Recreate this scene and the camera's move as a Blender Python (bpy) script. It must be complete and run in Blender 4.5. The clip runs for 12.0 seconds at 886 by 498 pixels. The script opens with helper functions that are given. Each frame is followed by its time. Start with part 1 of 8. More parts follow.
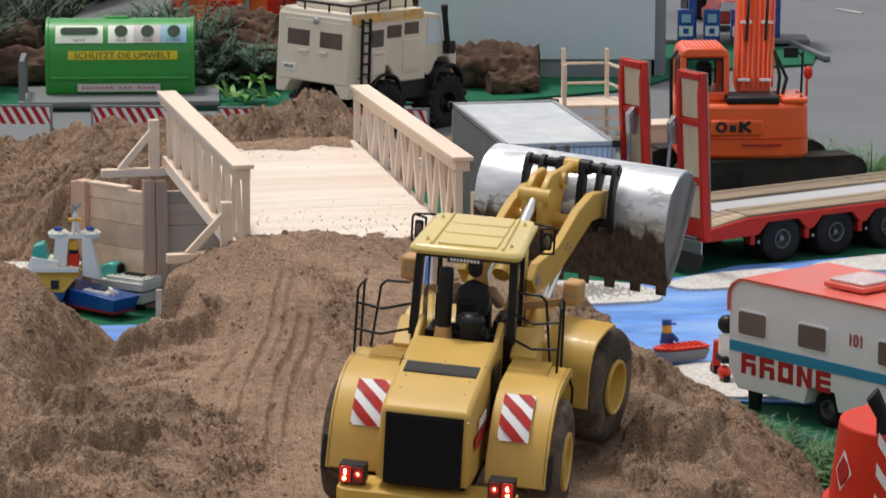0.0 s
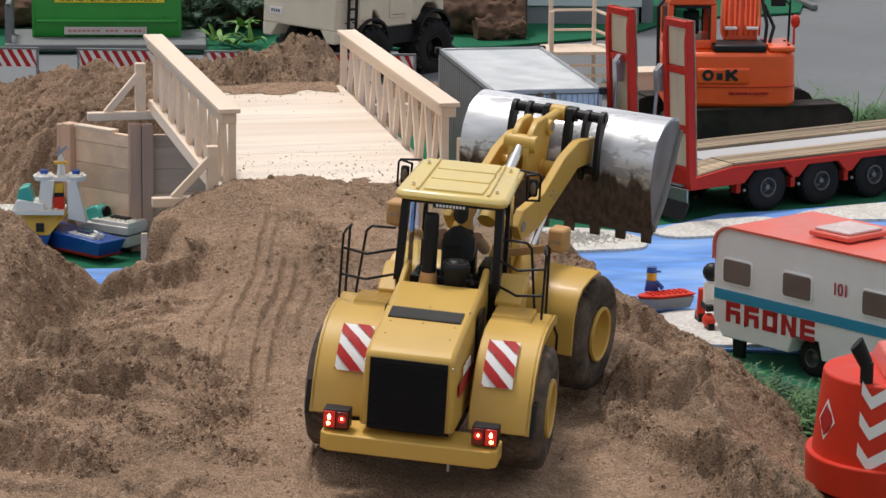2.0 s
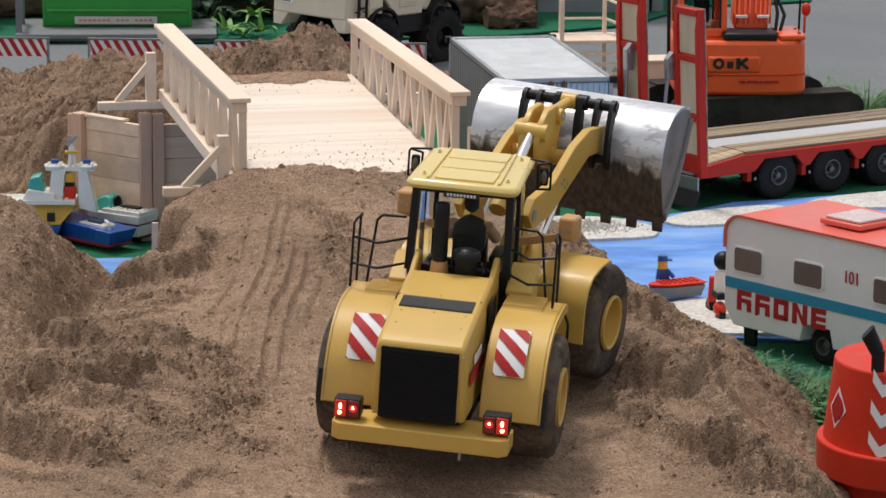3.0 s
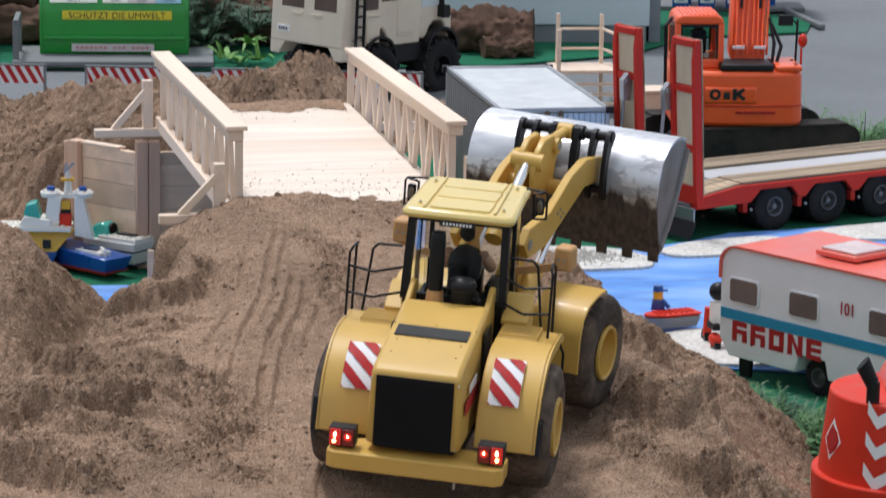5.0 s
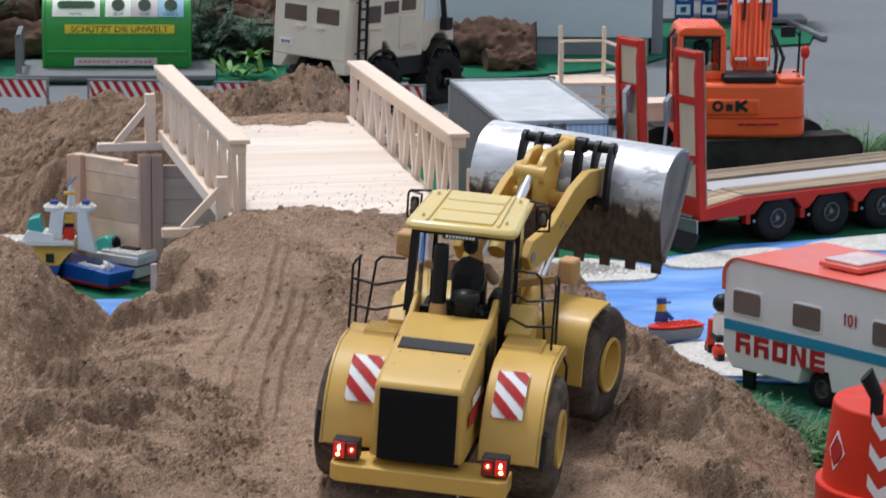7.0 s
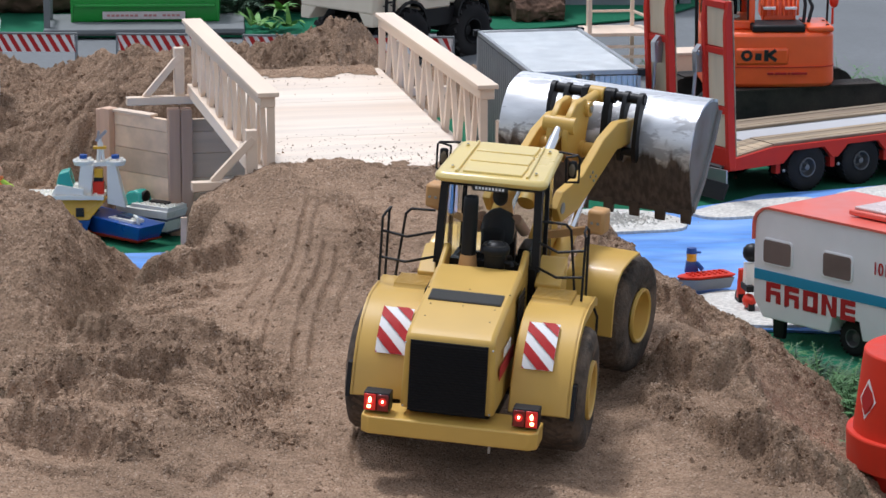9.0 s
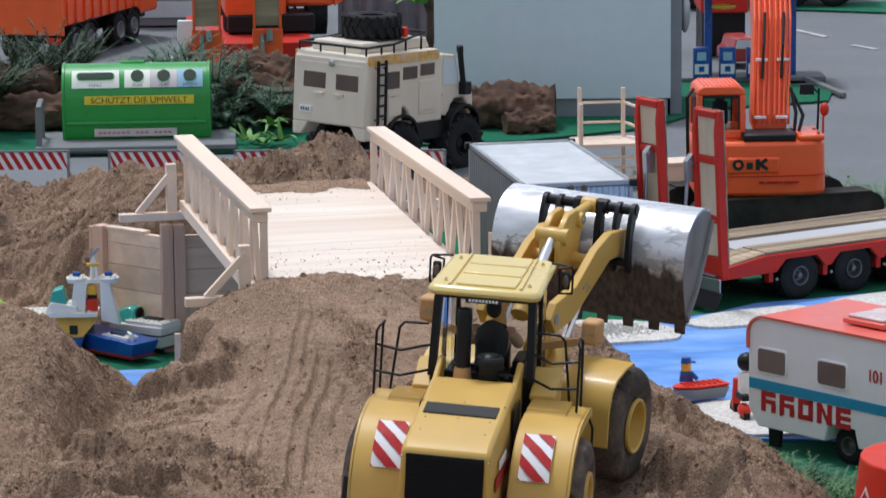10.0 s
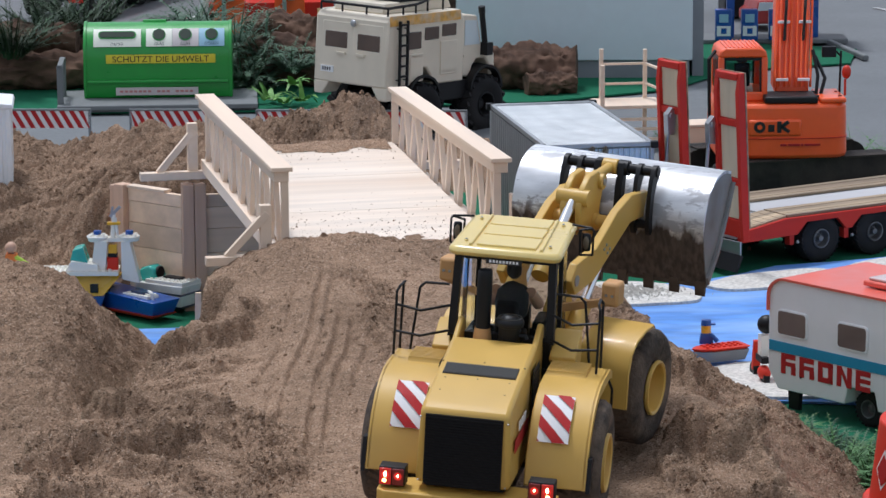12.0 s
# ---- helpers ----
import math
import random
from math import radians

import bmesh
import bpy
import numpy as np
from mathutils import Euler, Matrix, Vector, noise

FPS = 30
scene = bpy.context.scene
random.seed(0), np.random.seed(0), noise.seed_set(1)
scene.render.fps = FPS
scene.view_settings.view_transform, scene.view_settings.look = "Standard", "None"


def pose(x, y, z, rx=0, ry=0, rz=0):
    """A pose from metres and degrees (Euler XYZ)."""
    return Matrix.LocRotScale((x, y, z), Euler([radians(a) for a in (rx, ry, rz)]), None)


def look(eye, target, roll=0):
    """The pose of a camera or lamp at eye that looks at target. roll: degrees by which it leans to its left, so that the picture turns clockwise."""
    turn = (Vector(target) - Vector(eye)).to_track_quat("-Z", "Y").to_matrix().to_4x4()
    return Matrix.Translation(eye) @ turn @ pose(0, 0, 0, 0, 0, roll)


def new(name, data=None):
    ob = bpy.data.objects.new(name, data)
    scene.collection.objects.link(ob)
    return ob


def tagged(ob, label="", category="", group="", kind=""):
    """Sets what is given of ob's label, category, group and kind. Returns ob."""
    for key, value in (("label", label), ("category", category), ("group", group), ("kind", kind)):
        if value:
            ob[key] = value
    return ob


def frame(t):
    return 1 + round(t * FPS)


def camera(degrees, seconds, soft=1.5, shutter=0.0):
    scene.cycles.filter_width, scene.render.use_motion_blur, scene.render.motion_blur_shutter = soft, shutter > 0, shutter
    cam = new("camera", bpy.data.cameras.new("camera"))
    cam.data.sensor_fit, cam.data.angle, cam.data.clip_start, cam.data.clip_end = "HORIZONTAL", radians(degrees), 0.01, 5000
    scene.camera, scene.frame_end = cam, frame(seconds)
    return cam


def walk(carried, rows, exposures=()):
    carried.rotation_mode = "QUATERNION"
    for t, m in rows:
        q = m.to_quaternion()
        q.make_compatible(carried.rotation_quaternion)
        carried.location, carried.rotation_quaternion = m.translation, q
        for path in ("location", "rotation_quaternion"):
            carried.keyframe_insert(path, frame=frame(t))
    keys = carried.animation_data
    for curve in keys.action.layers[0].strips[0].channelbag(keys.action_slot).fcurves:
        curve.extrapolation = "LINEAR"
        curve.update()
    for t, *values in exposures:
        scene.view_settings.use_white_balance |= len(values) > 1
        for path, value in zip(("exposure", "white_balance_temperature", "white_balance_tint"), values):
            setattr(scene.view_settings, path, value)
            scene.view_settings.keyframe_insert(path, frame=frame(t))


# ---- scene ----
cam = camera(14.889, 12.0, soft=1.5, shutter=0.5)
EYE = 0.982
# seconds, yaw to the left, pitch, roll in degrees: the camera stands and is panned by hand
PATH = [
    (0, -0.667, -11.029, 0.108),
    (0.2, -0.739, -11.287, 0.112),
    (0.5, -0.814, -11.532, 0.185),
    (1, -0.895, -11.882, 0.407),
    (1.5, -0.932, -12.022, 0.544),
    (2, -0.923, -11.942, 0.614),
    (2.5, -0.872, -11.937, 0.466),
    (3, -0.737, -12.131, 0.465),
    (3.2, -0.689, -12.204, 0.556),
    (4.8, -0.808, -11.990, 0.793),
    (5, -0.806, -11.637, 0.801),
    (5.2, -0.870, -11.376, 0.777),
    (5.5, -0.948, -11.247, 0.797),
    (6, -1.137, -10.929, 0.630),
    (6.5, -1.143, -10.914, 0.553),
    (6.7, -1.069, -11.026, 0.582),
    (7, -0.749, -11.424, 0.600),
    (7.2, -0.585, -11.716, 0.703),
    (7.5, -0.351, -12.071, 0.700),
    (7.7, -0.206, -12.388, 0.600),
    (9.3, -0.300, -12.118, -0.057),
    (9.4, -0.314, -11.755, -0.120),
    (9.5, -0.336, -11.205, -0.182),
    (9.6, -0.354, -10.818, -0.260),
    (9.8, -0.365, -10.582, -0.574),
    (10, -0.360, -10.337, -0.596),
    (10.2, -0.341, -10.181, -0.683),
    (10.5, -0.240, -10.365, -0.628),
    (10.8, -0.215, -10.661, -0.556),
    (11, -0.167, -10.775, -0.619),
    (11.5, -0.059, -10.936, -0.594),
    (12, 0.000, -11.000, -0.330),
]
walk(cam, [(t, pose(0, 0, EYE, 90 + pitch, 0, yaw) @ pose(0, 0, 0, 0, 0, roll)) for t, yaw, pitch, roll in PATH],
     exposures=[(0, 0.02, 6500, 12), (3.2, 0.05, 6500, 12), (5, 0.17, 5980, 12), (7.7, 0.07, 5900, 12), (9.4, 0.16, 5800, 12), (10.4, 0.04, 5790, 12), (12, 0.03, 5780, 12)])

# ---- light: an overcast day under a bright sky ----
world = bpy.data.worlds.new("overcast_sky")
scene.world = world
world.use_nodes = True
wn = world.node_tree.nodes
sky = wn.new("ShaderNodeTexSky")
sky.sky_type = "NISHITA"
sky.sun_disc = False
sky.sun_elevation, sky.sun_rotation = radians(72), radians(318)
sky.air_density, sky.dust_density, sky.ozone_density = 1.0, 6.0, 1.0
wash = wn.new("ShaderNodeMixRGB")
wash.inputs[0].default_value = 0.75
wash.inputs[2].default_value = (5.2, 5.4, 5.6, 1)
world.node_tree.links.new(sky.outputs[0], wash.inputs[1])
world.node_tree.links.new(wash.outputs[0], wn["Background"].inputs[0])
wn["Background"].inputs[1].default_value = 0.120
sun = new("sun", bpy.data.lights.new("sun", "SUN"))
sun.data.energy, sun.data.angle, sun.data.color = 2.1, radians(9), (1.0, 0.97, 0.93)
sun.matrix_world = look((0, 0, 0), (0.22, -0.30, -1.0))


# ---- materials ----
def material(name, base, rough=0.6, metal=0.0, vary=0.12, scale=30.0, bump=0.0, bump_scale=200.0, stain=None,
             stain_scale=6.0, stain_amount=0.4, coat=0.0, spec=0.5, stretch=(1, 1, 1), emit=None, per_object=0.0):
    m = bpy.data.materials.new(name)
    m.use_nodes = True
    nt = m.node_tree
    n, k = nt.nodes, nt.links.new
    b = n["Principled BSDF"]
    tc, mp = n.new("ShaderNodeTexCoord"), n.new("ShaderNodeMapping")
    mp.inputs["Scale"].default_value = stretch
    k(tc.outputs["Object"], mp.inputs[0])
    fine = n.new("ShaderNodeTexNoise")
    fine.inputs["Scale"].default_value, fine.inputs["Detail"].default_value = scale, 6
    k(mp.outputs[0], fine.inputs["Vector"])
    ramp = n.new("ShaderNodeMapRange")
    ramp.inputs[1].default_value, ramp.inputs[2].default_value = 0.3, 0.7
    ramp.inputs[3].default_value, ramp.inputs[4].default_value = 1 - vary, 1 + vary
    k(fine.outputs[0], ramp.inputs[0])
    mul = n.new("ShaderNodeVectorMath")
    mul.operation = "SCALE"
    mul.inputs[0].default_value = base
    k(ramp.outputs[0], mul.inputs["Scale"])
    col = mul.outputs[0]
    if stain:
        big = n.new("ShaderNodeTexNoise")
        big.inputs["Scale"].default_value, big.inputs["Detail"].default_value = stain_scale, 5
        k(mp.outputs[0], big.inputs["Vector"])
        cut = n.new("ShaderNodeMapRange")
        cut.inputs[1].default_value, cut.inputs[2].default_value = 0.42, 0.72
        cut.inputs[3].default_value, cut.inputs[4].default_value = 0.0, stain_amount
        k(big.outputs[0], cut.inputs[0])
        mix = n.new("ShaderNodeMixRGB")
        mix.inputs[2].default_value = (*stain, 1)
        k(cut.outputs[0], mix.inputs[0])
        k(col, mix.inputs[1])
        col = mix.outputs[0]
    if per_object:
        info, amount = n.new("ShaderNodeObjectInfo"), n.new("ShaderNodeMapRange")
        amount.inputs[3].default_value, amount.inputs[4].default_value = 1 - per_object, 1 + per_object
        k(info.outputs["Random"], amount.inputs[0])
        tint = n.new("ShaderNodeVectorMath")
        tint.operation = "SCALE"
        k(col, tint.inputs[0])
        k(amount.outputs[0], tint.inputs["Scale"])
        col = tint.outputs[0]
    k(col, b.inputs["Base Color"])
    rr = n.new("ShaderNodeMapRange")
    rr.inputs[1].default_value, rr.inputs[2].default_value = 0.3, 0.7
    rr.inputs[3].default_value, rr.inputs[4].default_value = max(0.02, rough - 0.08), min(1, rough + 0.1)
    k(fine.outputs[0], rr.inputs[0])
    k(rr.outputs[0], b.inputs["Roughness"])
    b.inputs["Metallic"].default_value = metal
    b.inputs["Coat Weight"].default_value = coat
    b.inputs["Specular IOR Level"].default_value = spec
    if emit:
        b.inputs["Emission Color"].default_value = (*emit[0], 1)
        b.inputs["Emission Strength"].default_value = emit[1]
    if bump:
        bn, bu = n.new("ShaderNodeTexNoise"), n.new("ShaderNodeBump")
        bn.inputs["Scale"].default_value, bn.inputs["Detail"].default_value = bump_scale, 4
        k(mp.outputs[0], bn.inputs["Vector"])
        bu.inputs["Strength"].default_value, bu.inputs["Distance"].default_value = bump, 0.002
        k(bn.outputs[0], bu.inputs["Height"])
        k(bu.outputs[0], b.inputs["Normal"])
    return m


def glass(name, tint=(1, 1, 1), rough=0.03):
    m = bpy.data.materials.new(name)
    m.use_nodes = True
    b = m.node_tree.nodes["Principled BSDF"]
    b.inputs["Base Color"].default_value = (*tint, 1)
    b.inputs["Roughness"].default_value = rough
    b.inputs["Transmission Weight"].default_value = 1.0
    b.inputs["IOR"].default_value = 1.1
    return m




def sand_material(name="damp_sand", tone_factor=0.95):
    """Damp sand: coarse grains of differing tone, damp patches, fine relief."""
    m = bpy.data.materials.new(name)
    m.use_nodes = True
    nt = m.node_tree
    n, k = nt.nodes, nt.links.new
    b = n["Principled BSDF"]
    b.inputs["Roughness"].default_value, b.inputs["Specular IOR Level"].default_value = 1.0, 0.04
    tc = n.new("ShaderNodeTexCoord")
    grain = n.new("ShaderNodeTexVoronoi")
    grain.inputs["Scale"].default_value = 680
    k(tc.outputs["Object"], grain.inputs["Vector"])
    sep = n.new("ShaderNodeSeparateColor")
    k(grain.outputs["Color"], sep.inputs[0])
    tone = n.new("ShaderNodeValToRGB")
    for p, c in ((0.0, (0.15, 0.100, 0.067)), (0.15, (0.315, 0.212, 0.141)), (0.6, (0.38, 0.255, 0.170)), (0.9, (0.43, 0.296, 0.20)), (1.0, (0.54, 0.41, 0.31))):
        e = tone.color_ramp.elements.new(p) if p not in (0.0, 1.0) else tone.color_ramp.elements[-1 if p else 0]
        e.color = (*(v * tone_factor for v in c), 1)
    k(sep.outputs[0], tone.inputs[0])
    big, mid = n.new("ShaderNodeTexNoise"), n.new("ShaderNodeTexNoise")
    big.inputs["Scale"].default_value, big.inputs["Detail"].default_value = 6, 6
    mid.inputs["Scale"].default_value, mid.inputs["Detail"].default_value = 70, 6
    k(tc.outputs["Object"], big.inputs["Vector"])
    k(tc.outputs["Object"], mid.inputs["Vector"])
    a = n.new("ShaderNodeMapRange")
    a.inputs[1].default_value, a.inputs[2].default_value, a.inputs[3].default_value, a.inputs[4].default_value = 0.35, 0.65, 0.78, 1.14
    k(big.outputs[0], a.inputs[0])
    c_ = n.new("ShaderNodeMapRange")
    c_.inputs[1].default_value, c_.inputs[2].default_value, c_.inputs[3].default_value, c_.inputs[4].default_value = 0.3, 0.7, 0.82, 1.15
    k(mid.outputs[0], c_.inputs[0])
    mul = n.new("ShaderNodeMath")
    mul.operation = "MULTIPLY"
    k(a.outputs[0], mul.inputs[0])
    k(c_.outputs[0], mul.inputs[1])
    sc = n.new("ShaderNodeVectorMath")
    sc.operation = "SCALE"
    k(tone.outputs[0], sc.inputs[0])
    k(mul.outputs[0], sc.inputs["Scale"])
    k(sc.outputs[0], b.inputs["Base Color"])
    bu, bu2 = n.new("ShaderNodeBump"), n.new("ShaderNodeBump")
    bu.inputs["Strength"].default_value, bu.inputs["Distance"].default_value = 0.9, 0.0015
    k(grain.outputs["Distance"], bu.inputs["Height"])
    bu.invert = True
    bu2.inputs["Strength"].default_value, bu2.inputs["Distance"].default_value = 0.8, 0.0030
    clod = n.new("ShaderNodeTexNoise")
    clod.inputs["Scale"].default_value, clod.inputs["Detail"].default_value = 260, 5
    k(tc.outputs["Object"], clod.inputs["Vector"])
    k(clod.outputs[0], bu2.inputs["Height"])
    k(bu.outputs[0], bu2.inputs["Normal"])
    k(bu2.outputs[0], b.inputs["Normal"])
    return m


SAND = sand_material()
# slightly darker copy: damp, plus the shade between crumbs put into its colour
DAMPSHADE = sand_material("broken_damp_sand_with_shade", 0.90)
TARMAC = material("grey_tarmac", (0.17, 0.18, 0.185), 0.85, vary=0.12, scale=90, bump=0.25, bump_scale=300, stain=(0.12, 0.125, 0.13), stain_scale=3, spec=0.3)
CARPET = material("green_carpet", (0.016, 0.13, 0.065), 0.95, vary=0.3, scale=350, bump=0.6, bump_scale=500, stain=(0.03, 0.16, 0.09), stain_scale=8, spec=0.15)
CLOTH = material("blue_cloth", (0.10, 0.26, 0.64), 0.7, vary=0.25, scale=45, stretch=(0.35, 1, 1), bump=0.6, bump_scale=60, stain=(0.30, 0.48, 0.78), stain_scale=16, stain_amount=0.75)
BEACH = material("pale_sand_paint", (0.60, 0.58, 0.53), 0.9, vary=0.28, scale=190, bump=0.5, bump_scale=300, stain=(0.45, 0.4, 0.33), stain_scale=14, stain_amount=0.4)
LINE = material("white_line", (0.42, 0.42, 0.41), 0.8, vary=0.3, scale=60)
PINE = material("pale_pine", (0.810, 0.655, 0.510), 0.6, vary=0.1, scale=40, stretch=(1, 0.06, 1), bump=0.15, bump_scale=150, stain=(0.62, 0.42, 0.27), stain_scale=10, stain_amount=0.45, per_object=0.07)
DECK = material("pale_plywood", (0.78, 0.675, 0.56), 0.6, vary=0.13, scale=45, stretch=(0.08, 1, 1), bump=0.1, bump_scale=140, stain=(0.66, 0.47, 0.32), stain_scale=12, stain_amount=0.4)
BOARD = material("brown_board", (0.80, 0.60, 0.43), 0.65, vary=0.14, scale=50, stretch=(0.08, 1, 1), bump=0.15, bump_scale=160, stain=(0.42, 0.28, 0.17), stain_scale=9, stain_amount=0.5, per_object=0.18)
POSTWOOD = material("brown_post", (0.68, 0.45, 0.32), 0.65, vary=0.14, scale=50, stretch=(1, 1, 0.08), bump=0.15, bump_scale=160, stain=(0.24, 0.15, 0.09), stain_scale=9, per_object=0.15)
BEDPAINT = material("scuffed_grey_paint", (0.50, 0.50, 0.51), 0.6, vary=0.12, scale=40, stretch=(0.1, 1, 1), stain=(0.36, 0.34, 0.32), stain_scale=20, stain_amount=0.6)
BED = material("worn_bed_planks", (0.40, 0.305, 0.20), 0.8, vary=0.5, scale=60, stretch=(0.06, 1, 1), bump=0.25, bump_scale=180, stain=(0.20, 0.14, 0.085), stain_scale=26, stain_amount=0.8, per_object=0.18)
YELLOW = material("yellow_paint", (0.605, 0.372, 0.072), 0.46, vary=0.05, scale=20, coat=0.10, stain=(0.5, 0.33, 0.09), stain_scale=12, stain_amount=0.3)
ROOFY = material("pale_yellow_paint", (0.73, 0.565, 0.195), 0.33, vary=0.04, scale=20, coat=0.3, stain=(0.68, 0.5, 0.18), stain_scale=14, stain_amount=0.3)
TAN = material("tan_plastic", (0.55, 0.30, 0.11), 0.5, vary=0.05)
BLACK = material("black_plastic", (0.009, 0.009, 0.010), 0.5, vary=0.2, spec=0.3)
DARK = material("dark_grille", (0.006, 0.006, 0.007), 0.6, vary=0.2, spec=0.25)
TRACKMETAL = material("dusty_black_track", (0.022, 0.020, 0.018), 0.8, vary=0.35, scale=90, stain=(0.07, 0.058, 0.045), stain_scale=18, stain_amount=0.6, bump=0.3, bump_scale=200, spec=0.25)
RUBBER = material("sandy_rubber", (0.062, 0.049, 0.039), 0.9, vary=0.35, scale=110, stain=(0.19, 0.137, 0.098), stain_scale=34, stain_amount=0.9, bump=1.0, bump_scale=240, spec=0.25)
TREAD = material("sand_caked_tread", (0.15, 0.108, 0.078), 0.95, vary=0.35, scale=120, stain=(0.02, 0.018, 0.016), stain_scale=40, stain_amount=0.6, bump=0.6, bump_scale=300, spec=0.2)
TYRE = material("black_rubber", (0.011, 0.011, 0.012), 0.85, vary=0.25, scale=80, stain=(0.05, 0.045, 0.04), stain_scale=20, spec=0.3)
VENT = material("dark_grey_vent", (0.045, 0.045, 0.043), 0.55, vary=0.2)
SCREW = material("dull_brass_screw", (0.30, 0.22, 0.09), 0.45, 0.5, vary=0.1)
ENDSTEEL = material("dull_end_plate_steel", (0.26, 0.26, 0.26), 0.55, 0.35, vary=0.2, scale=60, stain=(0.12, 0.09, 0.07), stain_scale=30, stain_amount=0.6, bump=0.15, bump_scale=120)
MUDSTEEL = material("muddy_steel", (0.085, 0.06, 0.043), 0.85, 0.0, vary=0.35, scale=70, stain=(0.2, 0.15, 0.11), stain_scale=16, stain_amount=0.5, bump=0.5, bump_scale=160, spec=0.25)


def bucket_steel():
    """Bare scratched steel whose lower part is caked with damp sand."""
    m = material("sandy_bucket_steel", (0.80, 0.81, 0.82), 0.46, 0.65, vary=0.2, scale=70, stretch=(0.2, 1, 1), stain=(0.36, 0.36, 0.37), stain_scale=30, stain_amount=0.75, bump=0.1, bump_scale=120)
    nt = m.node_tree
    n, k = nt.nodes, nt.links.new
    clean = n["Principled BSDF"]
    src = clean.inputs["Base Color"].links[0].from_socket
    streak, smp, sr, dull, rr = n.new("ShaderNodeTexNoise"), n.new("ShaderNodeMapping"), n.new("ShaderNodeMapRange"), n.new("ShaderNodeMixRGB"), n.new("ShaderNodeMapRange")
    stc = n.new("ShaderNodeTexCoord")
    smp.inputs["Scale"].default_value = (0.35, 1, 1)
    k(stc.outputs["Object"], smp.inputs[0])
    k(smp.outputs[0], streak.inputs["Vector"])
    streak.inputs["Scale"].default_value, streak.inputs["Detail"].default_value, streak.inputs["Roughness"].default_value = 38, 9, 0.72
    sr.inputs[1].default_value, sr.inputs[2].default_value = 0.53, 0.57
    k(streak.outputs[0], sr.inputs[0])
    k(sr.outputs[0], dull.inputs[0])
    k(src, dull.inputs[1])
    dull.inputs[2].default_value = (0.44, 0.44, 0.45, 1)
    k(dull.outputs[0], clean.inputs["Base Color"])
    rr.inputs[3].default_value, rr.inputs[4].default_value = 0.40, 0.62
    k(sr.outputs[0], rr.inputs[0])
    k(rr.outputs[0], clean.inputs["Roughness"])
    mud = n.new("ShaderNodeBsdfPrincipled")
    mud.inputs["Base Color"].default_value = (0.075, 0.052, 0.037, 1)
    mud.inputs["Roughness"].default_value = 0.9
    tc = n.new("ShaderNodeTexCoord")
    sep = n.new("ShaderNodeSeparateXYZ")
    k(tc.outputs["Object"], sep.inputs[0])
    a, b_ = n.new("ShaderNodeTexNoise"), n.new("ShaderNodeTexNoise")
    mp = n.new("ShaderNodeMapping")
    mp.inputs["Scale"].default_value = (1, 1, 0.3)
    k(tc.outputs["Object"], mp.inputs[0])
    a.inputs["Scale"].default_value, a.inputs["Detail"].default_value = 55, 8
    k(mp.outputs[0], a.inputs["Vector"])
    b_.inputs["Scale"].default_value, b_.inputs["Detail"].default_value = 180, 5
    k(mp.outputs[0], b_.inputs["Vector"])
    add = n.new("ShaderNodeMath")
    add.operation = "MULTIPLY_ADD"
    k(a.outputs[0], add.inputs[0])
    add.inputs[1].default_value = 0.085
    k(sep.outputs[2], add.inputs[2])
    cut = n.new("ShaderNodeMapRange")
    cut.inputs[1].default_value, cut.inputs[2].default_value = 0.236, 0.226
    k(add.outputs[0], cut.inputs[0])
    tone, tint = n.new("ShaderNodeMapRange"), n.new("ShaderNodeMixRGB")
    tone.inputs[1].default_value, tone.inputs[2].default_value = 0.4, 0.65
    k(b_.outputs[0], tone.inputs[0])
    tint.inputs[1].default_value, tint.inputs[2].default_value = (0.060, 0.043, 0.032, 1), (0.125, 0.091, 0.067, 1)
    k(tone.outputs[0], tint.inputs[0])
    k(tint.outputs[0], mud.inputs["Base Color"])
    bu = n.new("ShaderNodeBump")
    bu.inputs["Strength"].default_value, bu.inputs["Distance"].default_value = 0.45, 0.0015
    k(b_.outputs[0], bu.inputs["Height"])
    k(bu.outputs[0], mud.inputs["Normal"])
    mix = n.new("ShaderNodeMixShader")
    k(cut.outputs[0], mix.inputs[0])
    k(clean.outputs[0], mix.inputs[1])
    k(mud.outputs[0], mix.inputs[2])
    k(mix.outputs[0], n["Material Output"].inputs[0])
    return m


BUCKET = bucket_steel()
CHROME = material("bright_chrome", (0.8, 0.8, 0.8), 0.15, 1.0, vary=0.05)
RIMGREY = material("dull_grey_rim", (0.17, 0.17, 0.17), 0.45, 0.6, vary=0.15)
GREYMETAL = material("grey_metal", (0.42, 0.43, 0.44), 0.4, 0.9, vary=0.1)
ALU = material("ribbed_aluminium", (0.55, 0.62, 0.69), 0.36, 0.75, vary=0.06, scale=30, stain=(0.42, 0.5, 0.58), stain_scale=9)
# darker copy of the aluminium: the container sides' shade put into colour
ALUSHADE = material("shaded_aluminium", (0.33, 0.34, 0.35), 0.5, 0.6, vary=0.1)
HATCHPANE = material("hazy_clear_plastic", (0.66, 0.50, 0.47), 0.25, vary=0.08, coat=0.3)
# near-white copy: the sky's reflection on the container roof put into colour
ALUSKYLIT = material("skylit_aluminium", (0.88, 0.90, 0.89), 0.40, 0.0, vary=0.08, scale=30, stain=(0.70, 0.73, 0.74), stain_scale=12, stain_amount=0.4)
BRONZE = material("bronze_hinge", (0.2, 0.165, 0.12), 0.45, 0.7, vary=0.1)
DARKCAR = material("dark_red_car_paint", (0.36, 0.03, 0.025), 0.4, vary=0.08, coat=0.3)
